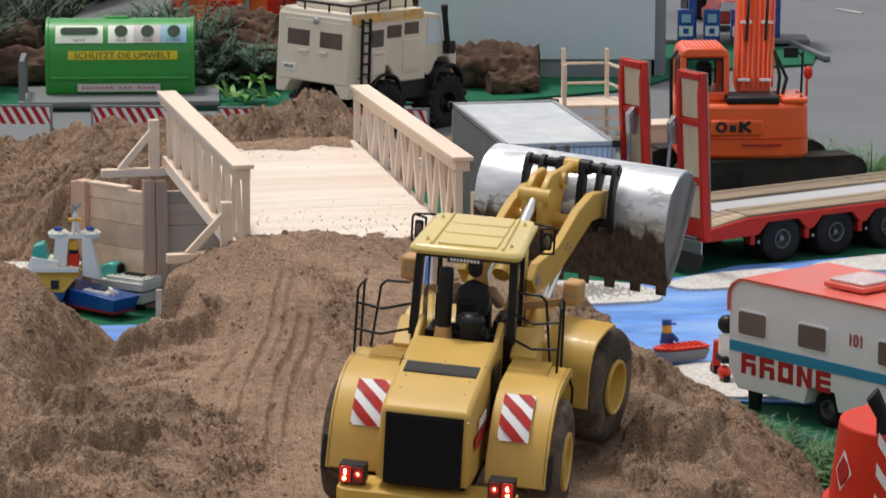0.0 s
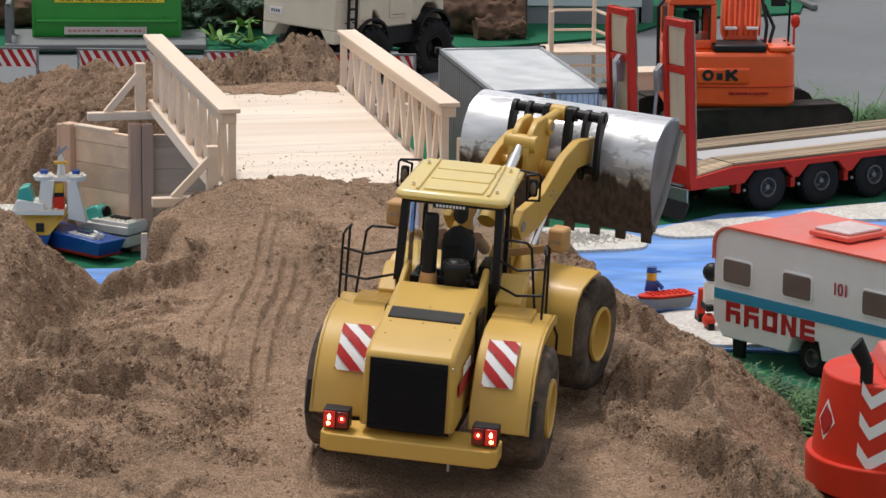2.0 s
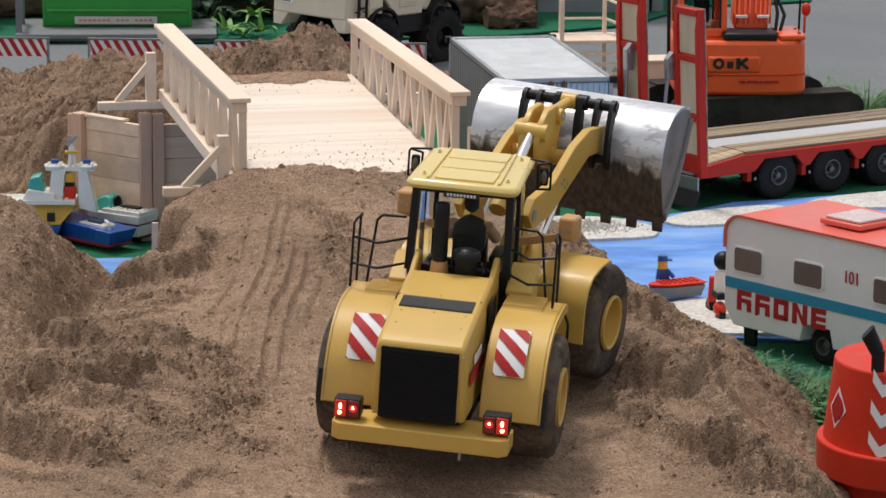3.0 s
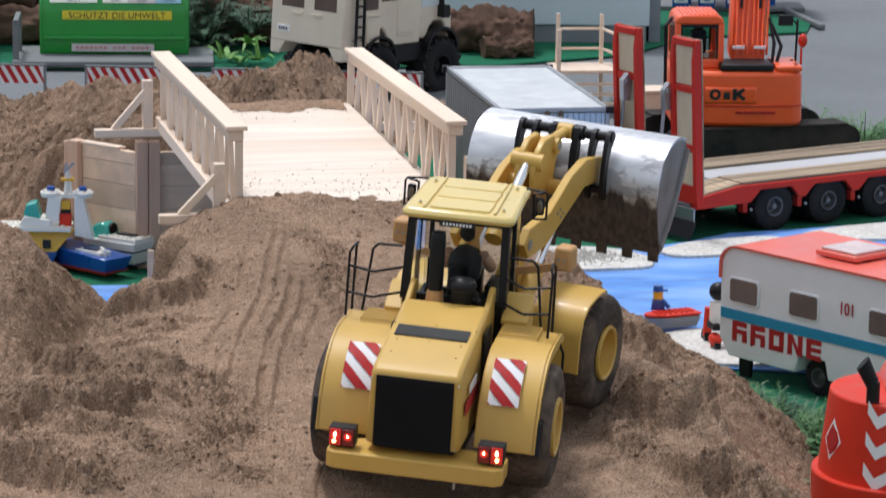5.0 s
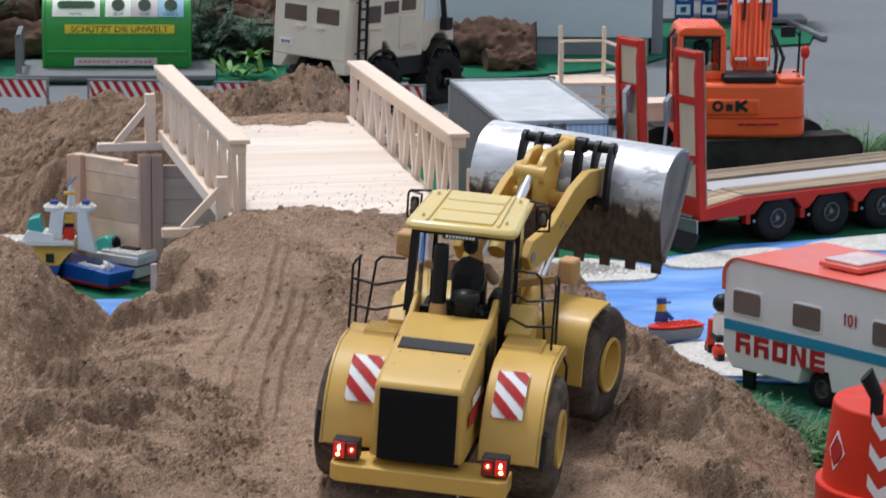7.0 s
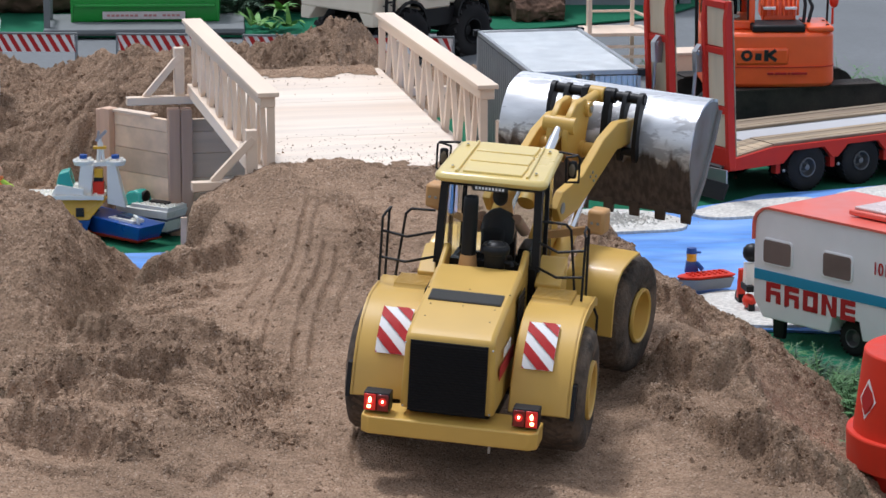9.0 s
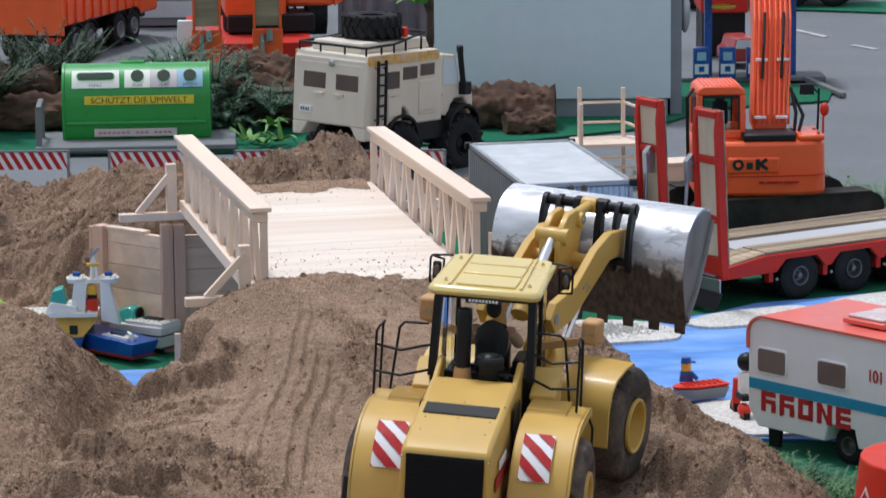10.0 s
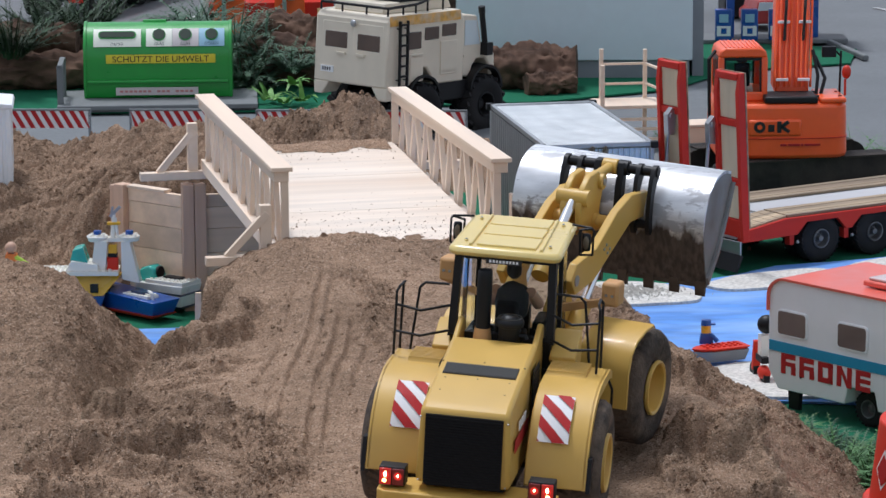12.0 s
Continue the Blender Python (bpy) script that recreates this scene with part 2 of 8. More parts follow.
RED = material("red_paint", (0.52, 0.026, 0.014), 0.5, vary=0.08, spec=0.25, coat=0.0, stain=(0.4, 0.03, 0.02), stain_scale=12)
REDPL = material("red_plastic", (0.62, 0.036, 0.014), 0.5, vary=0.08, spec=0.3)
# faded caravan roof; also the machine hood, where it paints in sunlight
ROOFRED = material("faded_sunlit_red_plastic", (0.72, 0.13, 0.09), 0.4, vary=0.06, scale=18, coat=0.2)
ORANGE = material("orange_paint", (0.90, 0.110, 0.015), 0.38, vary=0.06, coat=0.3, stain=(0.74, 0.085, 0.016), stain_scale=8, stain_amount=0.35)
GREEN = material("green_plastic", (0.02, 0.30, 0.035), 0.35, vary=0.06, coat=0.3, stain=(0.03, 0.24, 0.04))
# near-black green: shade inside the bin's openings put into colour
HOLLOWSHADE = material("hollow_shade_green", (0.006, 0.022, 0.008), 0.6, vary=0.3, scale=60)
BEIGE = material("beige_paint", (0.72, 0.645, 0.51), 0.5, vary=0.04, stain=(0.55, 0.48, 0.37), stain_scale=10, stain_amount=0.3)
WHITE = material("white_plastic", (0.83, 0.84, 0.84), 0.42, vary=0.03, stain=(0.74, 0.75, 0.75), stain_scale=6, stain_amount=0.3)
GREYWALL = material("pale_grey_panel", (0.60, 0.68, 0.70), 0.6, vary=0.03, stain=(0.55, 0.63, 0.65), stain_scale=4)
RAMPWOOD = material("tan_plywood", (0.62, 0.50, 0.34), 0.65, vary=0.14, scale=45, stretch=(1, 1, 0.1), stain=(0.45, 0.34, 0.2), stain_scale=12)
GREYBASE = material("grey_plinth", (0.22, 0.235, 0.25), 0.7, vary=0.06)
CONCRETE = material("grey_concrete", (0.17, 0.18, 0.18), 0.85, vary=0.12, bump=0.2, bump_scale=200, stain=(0.2, 0.2, 0.2))
TURQ = material("turquoise_stripe", (0.02, 0.27, 0.45), 0.5, vary=0.04)
REDINK = material("red_sticker", (0.42, 0.026, 0.026), 0.55, vary=0.06, spec=0.2)
WHITEINK = material("white_sticker", (0.80, 0.80, 0.79), 0.5, vary=0.04, spec=0.25)
BLACKINK = material("black_sticker", (0.012, 0.012, 0.012), 0.6, vary=0.1)
YELLOWINK = material("yellow_sticker", (0.72, 0.6, 0.03), 0.5, vary=0.05)
CREAMINK = material("cream_sticker", (0.8, 0.82, 0.7), 0.5, vary=0.05)
FADEDINK = material("faded_red_sticker", (0.50, 0.22, 0.20), 0.5, vary=0.1)
PINKINK = material("pinkish_sticker", (0.6, 0.55, 0.53), 0.5, vary=0.05)
BLUEINK = material("blue_sticker", (0.3, 0.5, 0.62), 0.5, vary=0.05)
FLAME = material("flame_sticker", (0.66, 0.36, 0.07), 0.5, vary=0.3, scale=90, stain=(0.6, 0.5, 0.36), stain_scale=60, stain_amount=0.9)
BARK = material("dark_bark", (0.085, 0.052, 0.037), 0.95, vary=0.6, scale=60, stretch=(0.3, 1, 1), bump=1.0, bump_scale=60, stain=(0.2, 0.12, 0.08), stain_scale=14, stain_amount=0.7, spec=0.15)
LEAF = material("green_leaf", (0.095, 0.215, 0.07), 0.6, vary=0.35, scale=50, stain=(0.03, 0.09, 0.03), stain_scale=30)
FERN = material("blue_green_needles", (0.060, 0.125, 0.070), 0.65, vary=0.35, scale=50, stain=(0.12, 0.20, 0.11), stain_scale=25)
PINELEAF = material("dark_needles", (0.025, 0.06, 0.022), 0.7, vary=0.4, scale=50, stain=(0.06, 0.05, 0.02), stain_scale=20)
IVY = material("light_green_leaf", (0.13, 0.30, 0.05), 0.5, vary=0.3, scale=60)
BLUE = material("blue_brick_plastic", (0.01, 0.075, 0.33), 0.3, vary=0.04, coat=0.3)
BRICKWHITE = material("white_brick_plastic", (0.84, 0.82, 0.74), 0.3, vary=0.03, coat=0.3)
BRICKYELLOW = material("yellow_brick_plastic", (0.75, 0.42, 0.02), 0.3, vary=0.03, coat=0.3)
NAVYBRICK = material("navy_brick_plastic", (0.015, 0.03, 0.09), 0.35, vary=0.05, coat=0.2)
BRICKTEAL = material("teal_plastic", (0.05, 0.40, 0.33), 0.25, vary=0.05, coat=0.3)
SKIN = material("doll_plastic", (0.55, 0.33, 0.22), 0.5, vary=0.05)
CLOTHES = material("dark_doll_vest", (0.02, 0.02, 0.022), 0.8, vary=0.2)
LIME = material("lime_plastic", (0.42, 0.6, 0.05), 0.5, vary=0.05)
HIVIS = material("orange_doll_plastic", (0.75, 0.2, 0.03), 0.5, vary=0.05)
# opaque pane: the brown interior and its reflection painted as one colour
BROWNWIN = material("brown_window", (0.085, 0.052, 0.035), 0.15, vary=0.25, scale=14, coat=0.6)
GREYWIN = material("smoked_window", (0.16, 0.125, 0.115), 0.12, vary=0.25, scale=10, coat=0.6)
GLASS = glass("clear_window", (0.93, 0.96, 0.95))
CABGLASS = glass("greenish_window", (0.55, 0.66, 0.62))
REDLIGHT = material("lit_red_lamp", (0.5, 0.01, 0.01), 0.2, vary=0.02, emit=((1.0, 0.05, 0.03), 0.5))
HOTLIGHT = material("lit_lamp_core", (1, 0.5, 0.3), 0.2, vary=0.02, emit=((1.0, 0.5, 0.25), 9.0))
GLOWLENS = material("lit_red_lens", (0.40, 0.015, 0.012), 0.2, vary=0.02, emit=((1.0, 0.05, 0.03), 0.22))
AMBERLIGHT = material("lit_amber_lamp", (1, 0.6, 0.2), 0.2, vary=0.02, emit=((1.0, 0.55, 0.16), 7.0))
DARKRED = material("dark_red_lens", (0.20, 0.008, 0.008), 0.2, vary=0.05, coat=0.5)


# ---- building helpers ----
def part(name, bm, mat, parent=None, label="", bevel=0.0, sharp=38):
    me = bpy.data.meshes.new(name)
    bmesh.ops.recalc_face_normals(bm, faces=bm.faces)
    bm.to_mesh(me)
    bm.free()
    me.materials.append(mat)
    me.polygons.foreach_set("use_smooth", [True] * len(me.polygons))
    me.set_sharp_from_angle(angle=radians(sharp))
    ob = new(name, me)
    if parent:
        ob.parent = parent
    if bevel:
        mod = ob.modifiers.new("bevel", "BEVEL")
        mod.width, mod.segments, mod.limit_method, mod.angle_limit = bevel, 2, "ANGLE", radians(40)
    if label:
        tagged(ob, label)
    return ob


def thing(name, m, label, category, group="", kind=""):
    ob = new(name)
    ob.matrix_world = m
    ob.empty_display_size = 0.02
    return tagged(ob, label, category, group, kind)


def B():
    return bmesh.new()


def box(bm, x0, x1, y0, y1, z0, z1, m=None):
    vs = bmesh.ops.create_cube(bm, size=1)["verts"]
    t = Matrix.Translation(((x0 + x1) / 2, (y0 + y1) / 2, (z0 + z1) / 2)) @ Matrix.Diagonal((x1 - x0, y1 - y0, z1 - z0, 1))
    bmesh.ops.transform(bm, matrix=(m @ t) if m else t, verts=vs)
    return bm


def rod(bm, a, b, r, seg=12, r2=None):
    a, b = Vector(a), Vector(b)
    vs = bmesh.ops.create_cone(bm, cap_ends=True, segments=seg, radius1=r, radius2=r if r2 is None else r2, depth=(b - a).length)["verts"]
    m = Matrix.Translation((a + b) / 2) @ (b - a).to_track_quat("Z", "Y").to_matrix().to_4x4()
    bmesh.ops.transform(bm, matrix=m, verts=vs)
    return bm


def beam(bm, a, b, w, h, up=(0, 0, 1)):
    """A rectangular bar from a to b, w wide across and h high along up."""
    a, b = Vector(a), Vector(b)
    d = (b - a).normalized()
    s = d.cross(Vector(up)).normalized()
    u = s.cross(d)
    vs = []
    for p in (a, b):
        for i, j in ((-1, -1), (1, -1), (1, 1), (-1, 1)):
            vs.append(bm.verts.new(p + s * (i * w / 2) + u * (j * h / 2)))
    for f in ((3, 2, 1, 0), (4, 5, 6, 7), (0, 1, 5, 4), (1, 2, 6, 5), (2, 3, 7, 6), (3, 0, 4, 7)):
        bm.faces.new([vs[i] for i in f])
    return bm


def pipe(bm, pts, r, seg=7):
    """A round bar bent along pts."""
    pts = [Vector(p) for p in pts]
    for i in range(len(pts) - 1):
        rod(bm, pts[i], pts[i + 1], r, seg)
    for p in pts[1:-1]:
        vs = bmesh.ops.create_icosphere(bm, subdivisions=1, radius=r * 1.02)["verts"]
        bmesh.ops.translate(bm, vec=p, verts=vs)
    return bm


def prism(bm, poly, a0, a1, axis="x"):
    """A polygon of (p, q) pushed along an axis: x: (y, z); y: (x, z); z: (x, y)."""
    def at(a, p, q):
        return {"x": (a, p, q), "y": (p, a, q), "z": (p, q, a)}[axis]
    lo = [bm.verts.new(at(a0, *pq)) for pq in poly]
    hi = [bm.verts.new(at(a1, *pq)) for pq in poly]
    n = len(poly)
    bm.faces.new(lo)
    bm.faces.new(hi[::-1])
    for i in range(n):
        bm.faces.new((lo[i], lo[(i + 1) % n], hi[(i + 1) % n], hi[i]))
    return bm


def rounded(x0, x1, z0, z1, r):
    """The outline of a rectangle with round corners."""
    pts = []
    for cx, cz, a0 in ((x1 - r, z0 + r, 270), (x1 - r, z1 - r, 0), (x0 + r, z1 - r, 90), (x0 + r, z0 + r, 180)):
        pts += [(cx + r * math.cos(radians(a0 + 22.5 * i)), cz + r * math.sin(radians(a0 + 22.5 * i))) for i in range(5)]
    return pts


def strip(bm, line, thick, a0, a1, axis="x"):
    """A bent plate: an open line of (p, q), given a thickness, pushed along an axis."""
    n = len(line)
    other = []
    for i in range(n):
        p, q = Vector(line[max(i - 1, 0)]), Vector(line[min(i + 1, n - 1)])
        d = (q - p).normalized()
        other.append((line[i][0] - d.y * thick, line[i][1] + d.x * thick))
    def at(p, q, c):
        return bm.verts.new({"x": (c, p, q), "y": (p, c, q), "z": (p, q, c)}[axis])

    rows = [[at(*p, c) for p in pts] for pts in (line, other) for c in (a0, a1)]
    la, lb, oa, ob = rows
    for i in range(n - 1):
        for u, v in ((la, lb), (oa, ob), (la, oa), (lb, ob)):
            bm.faces.new((u[i], u[i + 1], v[i + 1], v[i]))
    for i in (0, n - 1):
        bm.faces.new((la[i], lb[i], ob[i], oa[i]))
    return bm


def lathe(bm, profile, centre, axis="x", seg=32, caps=True):
    """Rings of (along, radius) round an axis through centre."""
    rings = []
    for a, r in profile:
        ring = []
        for i in range(seg):
            c, s = r * math.cos(2 * math.pi * i / seg), r * math.sin(2 * math.pi * i / seg)
            p = {"x": (a, c, s), "y": (c, a, s), "z": (c, s, a)}[axis]
            ring.append(bm.verts.new(Vector(p) + Vector(centre)))
        rings.append(ring)
    for u, v in zip(rings, rings[1:]):
        for i in range(seg):
            bm.faces.new((u[i], u[(i + 1) % seg], v[(i + 1) % seg], v[i]))
    if caps:
        bm.faces.new(rings[0])
        bm.faces.new(rings[-1][::-1])
    return bm


def ball(bm, c, r, sub=2, s=(1, 1, 1)):
    vs = bmesh.ops.create_icosphere(bm, subdivisions=sub, radius=r)["verts"]
    bmesh.ops.transform(bm, matrix=Matrix.Translation(c) @ Matrix.Diagonal((*s, 1)), verts=vs)
    return bm


def writing(name, text, size, m, mat, parent, depth=0.0004, stretch=1.0, align="CENTER"):
    cu = bpy.data.curves.new(name, "FONT")
    cu.body, cu.size, cu.extrude, cu.align_x, cu.align_y = text, size, depth, align, "CENTER"
    tmp = bpy.data.objects.new(name, cu)
    me = bpy.data.meshes.new_from_object(tmp)
    bpy.data.objects.remove(tmp)
    me.transform(m @ Matrix.Diagonal((stretch, 1, 1, 1)))
    me.materials.clear()
    me.materials.append(mat)
    ob = new(name, me)
    ob.parent = parent
    return ob


def wave(x, y, scale, seed):
    """Smooth value noise from -1 to 1 on arrays."""
    rng = np.random.RandomState(seed)
    table = rng.rand(256, 256) * 2 - 1
    u, v = x * scale + 61.3, y * scale + 17.7
    i, j = np.floor(u).astype(int), np.floor(v).astype(int)
    f, g = u - i, v - j
    f, g = f * f * (3 - 2 * f), g * g * (3 - 2 * g)
    i, j, i2, j2 = i % 256, j % 256, (i + 1) % 256, (j + 1) % 256
    return (table[i, j] * (1 - f) + table[i2, j] * f) * (1 - g) + (table[i, j2] * (1 - f) + table[i2, j2] * f) * g


def sheet(name, mat, xs, ys, zs, label, category, kind, parent=None):
    """A grid mesh from arrays of the same shape."""
    r, c = xs.shape
    co = np.stack([xs, ys, zs], -1).reshape(-1, 3)
    a = (np.arange(r - 1)[:, None] * c + np.arange(c - 1)[None, :]).ravel()
    faces = np.stack([a, a + 1, a + c + 1, a + c], -1)
    me = bpy.data.meshes.new(name)
    me.from_pydata(co.tolist(), [], faces.tolist())
    me.polygons.foreach_set("use_smooth", [True] * len(me.polygons))
    me.materials.append(mat)
    ob = new(name, me)
    if parent:
        ob.parent = parent
    return tagged(ob, label, category, "", kind)


def flat_patch(name, mat, poly, z, label, category, thick=0.003):
    bm = B()
    prism(bm, poly, z - thick, z, "z")
    ob = part(name, bm, mat)
    return tagged(ob, label, category, "", "structure")


# ---- ground, road, carpets, painted river ----
bm = B()
bmesh.ops.create_grid(bm, x_segments=2, y_segments=2, size=400)
bmesh.ops.translate(bm, vec=(0, 0, -0.006), verts=bm.verts)
tagged(part("ground", bm, TARMAC), "grey tarmac ground with faint stains", "ground", "", "structure")

flat_patch("carpet_front", CARPET, [(-1.6, 2.2), (1.9, 2.2), (1.9, 5.62), (0.9, 5.45), (0.30, 5.62), (-0.1, 5.55), (-1.6, 5.5)], 0.0,
           "dark green carpet under the models", "carpet")
flat_patch("carpet_back", CARPET, [(-1.9, 6.42), (-0.33, 6.46), (0.2, 6.56), (0.46, 6.72), (0.60, 6.98), (0.86, 7.08), (0.90, 7.3), (0.55, 7.5), (-1.9, 7.7)], 0.0,
           "dark green carpet along the road edge", "carpet")
flat_patch("carpet_far", CARPET, [(0.88, 8.86), (1.5, 8.6), (1.8, 8.75), (1.4, 9.05)], 0.0, "green carpet strip beyond the road", "carpet")
RIVER = [(-0.9, 4.20), (-0.52, 4.20), (-0.36, 4.20), (-0.2, 4.25), (0.2, 4.36), (0.27, 4.20), (0.36, 4.05), (0.9, 3.98), (1.6, 4.3),
         (1.6, 5.2), (0.9, 5.06), (0.68, 4.96), (0.57, 4.915), (0.49, 4.89), (0.42, 4.82), (0.35, 4.772), (0.20, 4.735), (0.02, 4.62), (-0.2, 4.50), (-0.34, 4.487), (-0.43, 4.476), (-0.9, 4.5)]
flat_patch("river_cloth", CLOTH, RIVER, 0.004, "blue painted cloth laid as a river", "cloth")


def blot(name, cx, cy, rx, ry, turn, seed, z=0.008, mat=BEACH):
    pts = []
    for i in range(40):
        a = 2 * math.pi * i / 40
        r = 1 + 0.22 * noise.noise((math.cos(a) * 1.4 + seed, math.sin(a) * 1.4, seed))
        x, y = rx * r * math.cos(a), ry * r * math.sin(a)
        c, s = math.cos(radians(turn)), math.sin(radians(turn))
        pts.append((cx + x * c - y * s, cy + x * s + y * c))
    return flat_patch(name, mat, pts, z, "pale sand-coloured bank painted on the river cloth", "cloth", 0.004)


blot("sand_bank_1", 0.245, 4.68, 0.125, 0.075, -8, 1.0)
blot("sand_bank_2", 0.475, 4.775, 0.112, 0.050, 32, 3.0)
blot("sand_bank_3", 0.77, 4.915, 0.19, 0.055, 18, 5.0)
blot("sand_bank_4", 0.47, 4.16, 0.17, 0.10, 10, 9.0)
blot("sand_bank_5", 0.78, 4.72, 0.12, 0.03, 12, 12.0)

# a low scatter of pale gravel on the first bank
rng = np.random.RandomState(17)
gr = rng.normal(0, 1, (900, 2)) * (0.034, 0.020) + (0.250, 4.690)
gz = rng.uniform(0.0008, 0.0026, 900)
tet = np.array([(1, 0, -0.3), (-0.5, 0.87, -0.3), (-0.5, -0.87, -0.3), (0.1, 0, 1.0)])
gv = tet[None] * gz[:, None, None] * rng.uniform(0.7, 1.3, (900, 4, 1)) + np.stack([gr[:, 0], gr[:, 1], 0.0088 + 0 * gz], -1)[:, None]
gf = (np.arange(900)[:, None, None] * 4 + np.array([(0, 1, 3), (1, 2, 3), (2, 0, 3), (0, 2, 1)])[None]).reshape(-1, 3)
me = bpy.data.meshes.new("pale_gravel")
me.from_pydata(gv.reshape(-1, 3).tolist(), [], gf.tolist())
me.materials.append(BEACH)
tagged(new("pale_gravel", me), "pale gravel scattered on the painted bank", "gravel", "", "stuff")

# white road marks
for i, (x, y, l, a) in enumerate([(0.965, 8.31, 0.16, -70), (1.06, 8.02, 0.10, -62), (1.2, 7.6, 0.12, -55), (-0.52, 6.1, 0.3, 2)]):
    m = pose(x, y, 0, 0, 0, a)
    bm = box(B(), -l / 2, l / 2, -0.008, 0.008, -0.0055, -0.0035, m)
    tagged(part("road_mark", bm, LINE), "worn white paint dash on the road", "road mark", "road marks", "structure")
bm = B()
for (x0, y0), (x1, y1) in (((0.80, 7.66), (0.90, 7.14)),):
    beam(bm, (x0, y0, 0.004), (x1, y1, 0.002), 0.014, 0.012)
tagged(part("kerb", bm, CONCRETE, bevel=0.003), "low grey kerb beside the road", "kerb", "", "structure")

# ---- the heap of sand ----
BX, BY, BYAW = -0.207, 4.029, radians(12.4)
CB, SB = math.cos(BYAW), math.sin(BYAW)


def soft_min(a, b, k):
    h = np.clip(0.5 + 0.5 * (b - a) / k, 0, 1)
    return b * (1 - h) + a * h - k * h * (1 - h)


def soft_max(a, b, k):
    return -soft_min(-a, -b, k)


def hump(x, y, cx, cy, rx, ry, h, turn=0.0):
    c, s = math.cos(radians(turn)), math.sin(radians(turn))
    u, v = (x - cx) * c + (y - cy) * s, -(x - cx) * s + (y - cy) * c
    return h * np.exp(-((u / rx) ** 2 + (v / ry) ** 2))


def turned(x, y, scale, seed):
    """Smooth noise on a grid turned by its own angle."""
    c, s = math.cos(seed * 1.7), math.sin(seed * 1.7)
    return wave(x * c - y * s, x * s + y * c, scale, seed)


def lumpy(x, y, scale, seed):
    """Rounded lumps with creases between them, 0 to 1."""
    return 1 - np.abs(turned(x, y, scale, seed) + 0.35 * turned(x, y, scale * 1.9, seed + 1))


def sand_height(x, y):
    """The heap by the place: a near bank with a ramp to the bridge, a far bank, and the piles on them."""
    wx, wy = x + 0.025 * wave(x, y, 9, 3) + 0.008 * wave(x, y, 24, 5), y + 0.025 * wave(x, y, 9, 4) + 0.008 * wave(x, y, 24, 6)
    u, s = (wx - BX) * CB + (wy - BY) * SB, -(wx - BX) * SB + (wy - BY) * CB
    # near bank
    top = 0.125 - 0.060 * (wx - 0.06) + 0.085 * (wy - 3.28)
    top = top - 0.43 * np.clip(-0.15 - wx, 0, 0.25) * np.clip((wy - 3.2) / 0.7, 0, 1)
    top = top + hump(wx, wy, -0.235, 4.0, 0.09, 0.07, 0.026)
    top = soft_min(top, 0.206 + 0 * wx, 0.02)
    top = soft_min(top, 0.125 + 9.0 * (x + 0.286 + 0.005 * wave(x, y, 38, 91)) + 1.5 * np.clip(3.95 - y, 0, 2), 0.012)
    foot_right = 0.452 - np.where(wy > 3.7, 0.30, 0.05) * (wy - 3.7)
    near = soft_min(top, (foot_right - wx) * 0.88, 0.05)
    edge = np.where(u < 0.0, 0.02 + 0.55 * u * np.exp(-((u / 0.35) ** 2)), 0.02)
    near = soft_min(near, (edge - s) * 1.6 + 0.222, 0.03)
    # far bank behind the retaining wall
    turn = 1 / (1 + np.exp((u + 0.13) / 0.02))
    far_left = soft_min(0.130 + 0 * wx, (s - 0.58) * 0.42, 0.04)
    far_mid = soft_min(0.138 + 0.045 * np.exp(-((u - 0.13) / 0.2) ** 2), (s - 0.66) * 2.2, 0.04)
    far = far_left * turn + far_mid * (1 - turn)
    far = soft_min(far, (5.55 + 0.12 * wave(x, y, 3, 8) - wy) * 0.55, 0.05)
    far = soft_min(far, (0.44 - u) * 1.5 + 0.02, 0.04)
    h = np.maximum(near, far)
    # piles
    h = h + hump(wx, wy, -0.140, 4.99, 0.085, 0.08, 0.066) + hump(wx, wy, -0.05, 5.15, 0.07, 0.12, 0.03) + hump(wx, wy, -0.44, 5.06, 0.06, 0.06, 0.02)
    h = np.maximum(h, hump(wx, wy, 0.03, 5.75, 0.13, 0.2, 0.085) - 0.03)
    side = soft_min(0.186 + 0 * wx, (-0.300 - wx) * 1.35, 0.06)
    side = soft_min(side, (4.13 - wy) * 1.3 + 0.04, 0.04) - 0.42 * np.clip(3.98 - wy, 0, 1)
    h = soft_max(h, side, 0.015)
    h = h + 0.009 * np.exp(-((s + 0.01) / 0.045) ** 2) * np.clip((u + 0.02) / 0.03, 0, 1) * np.clip((0.31 - u) / 0.03, 0, 1)
    h = h + hump(wx, wy, -0.225, 3.32, 0.022, 0.14, 0.008, 10) + hump(wx, wy, -0.25, 3.80, 0.11, 0.02, 0.012, 12)
    # lanes rolled smooth by wheels, with the thin marks of tread edges bending half way
    lane = np.exp(-(((x + 0.125) / 0.085) ** 4)) * np.clip((3.99 - y) / 0.12, 0, 1) * np.clip((y - 2.6) / 0.2, 0, 1)
    lane = np.maximum(lane, np.exp(-(((x - 0.03) / 0.14) ** 4)) * np.clip((3.9 - y) / 0.3, 0, 1))
    bend = 0.006 * np.tanh((y - 3.60) / 0.05) + 0.020 * np.clip(y - 3.6, -0.3, 0.4)
    warp = x - bend + 0.0025 * wave(x, y, 7, 31) + 0.0012 * wave(x, y, 30, 33)
    groove = 0 * x
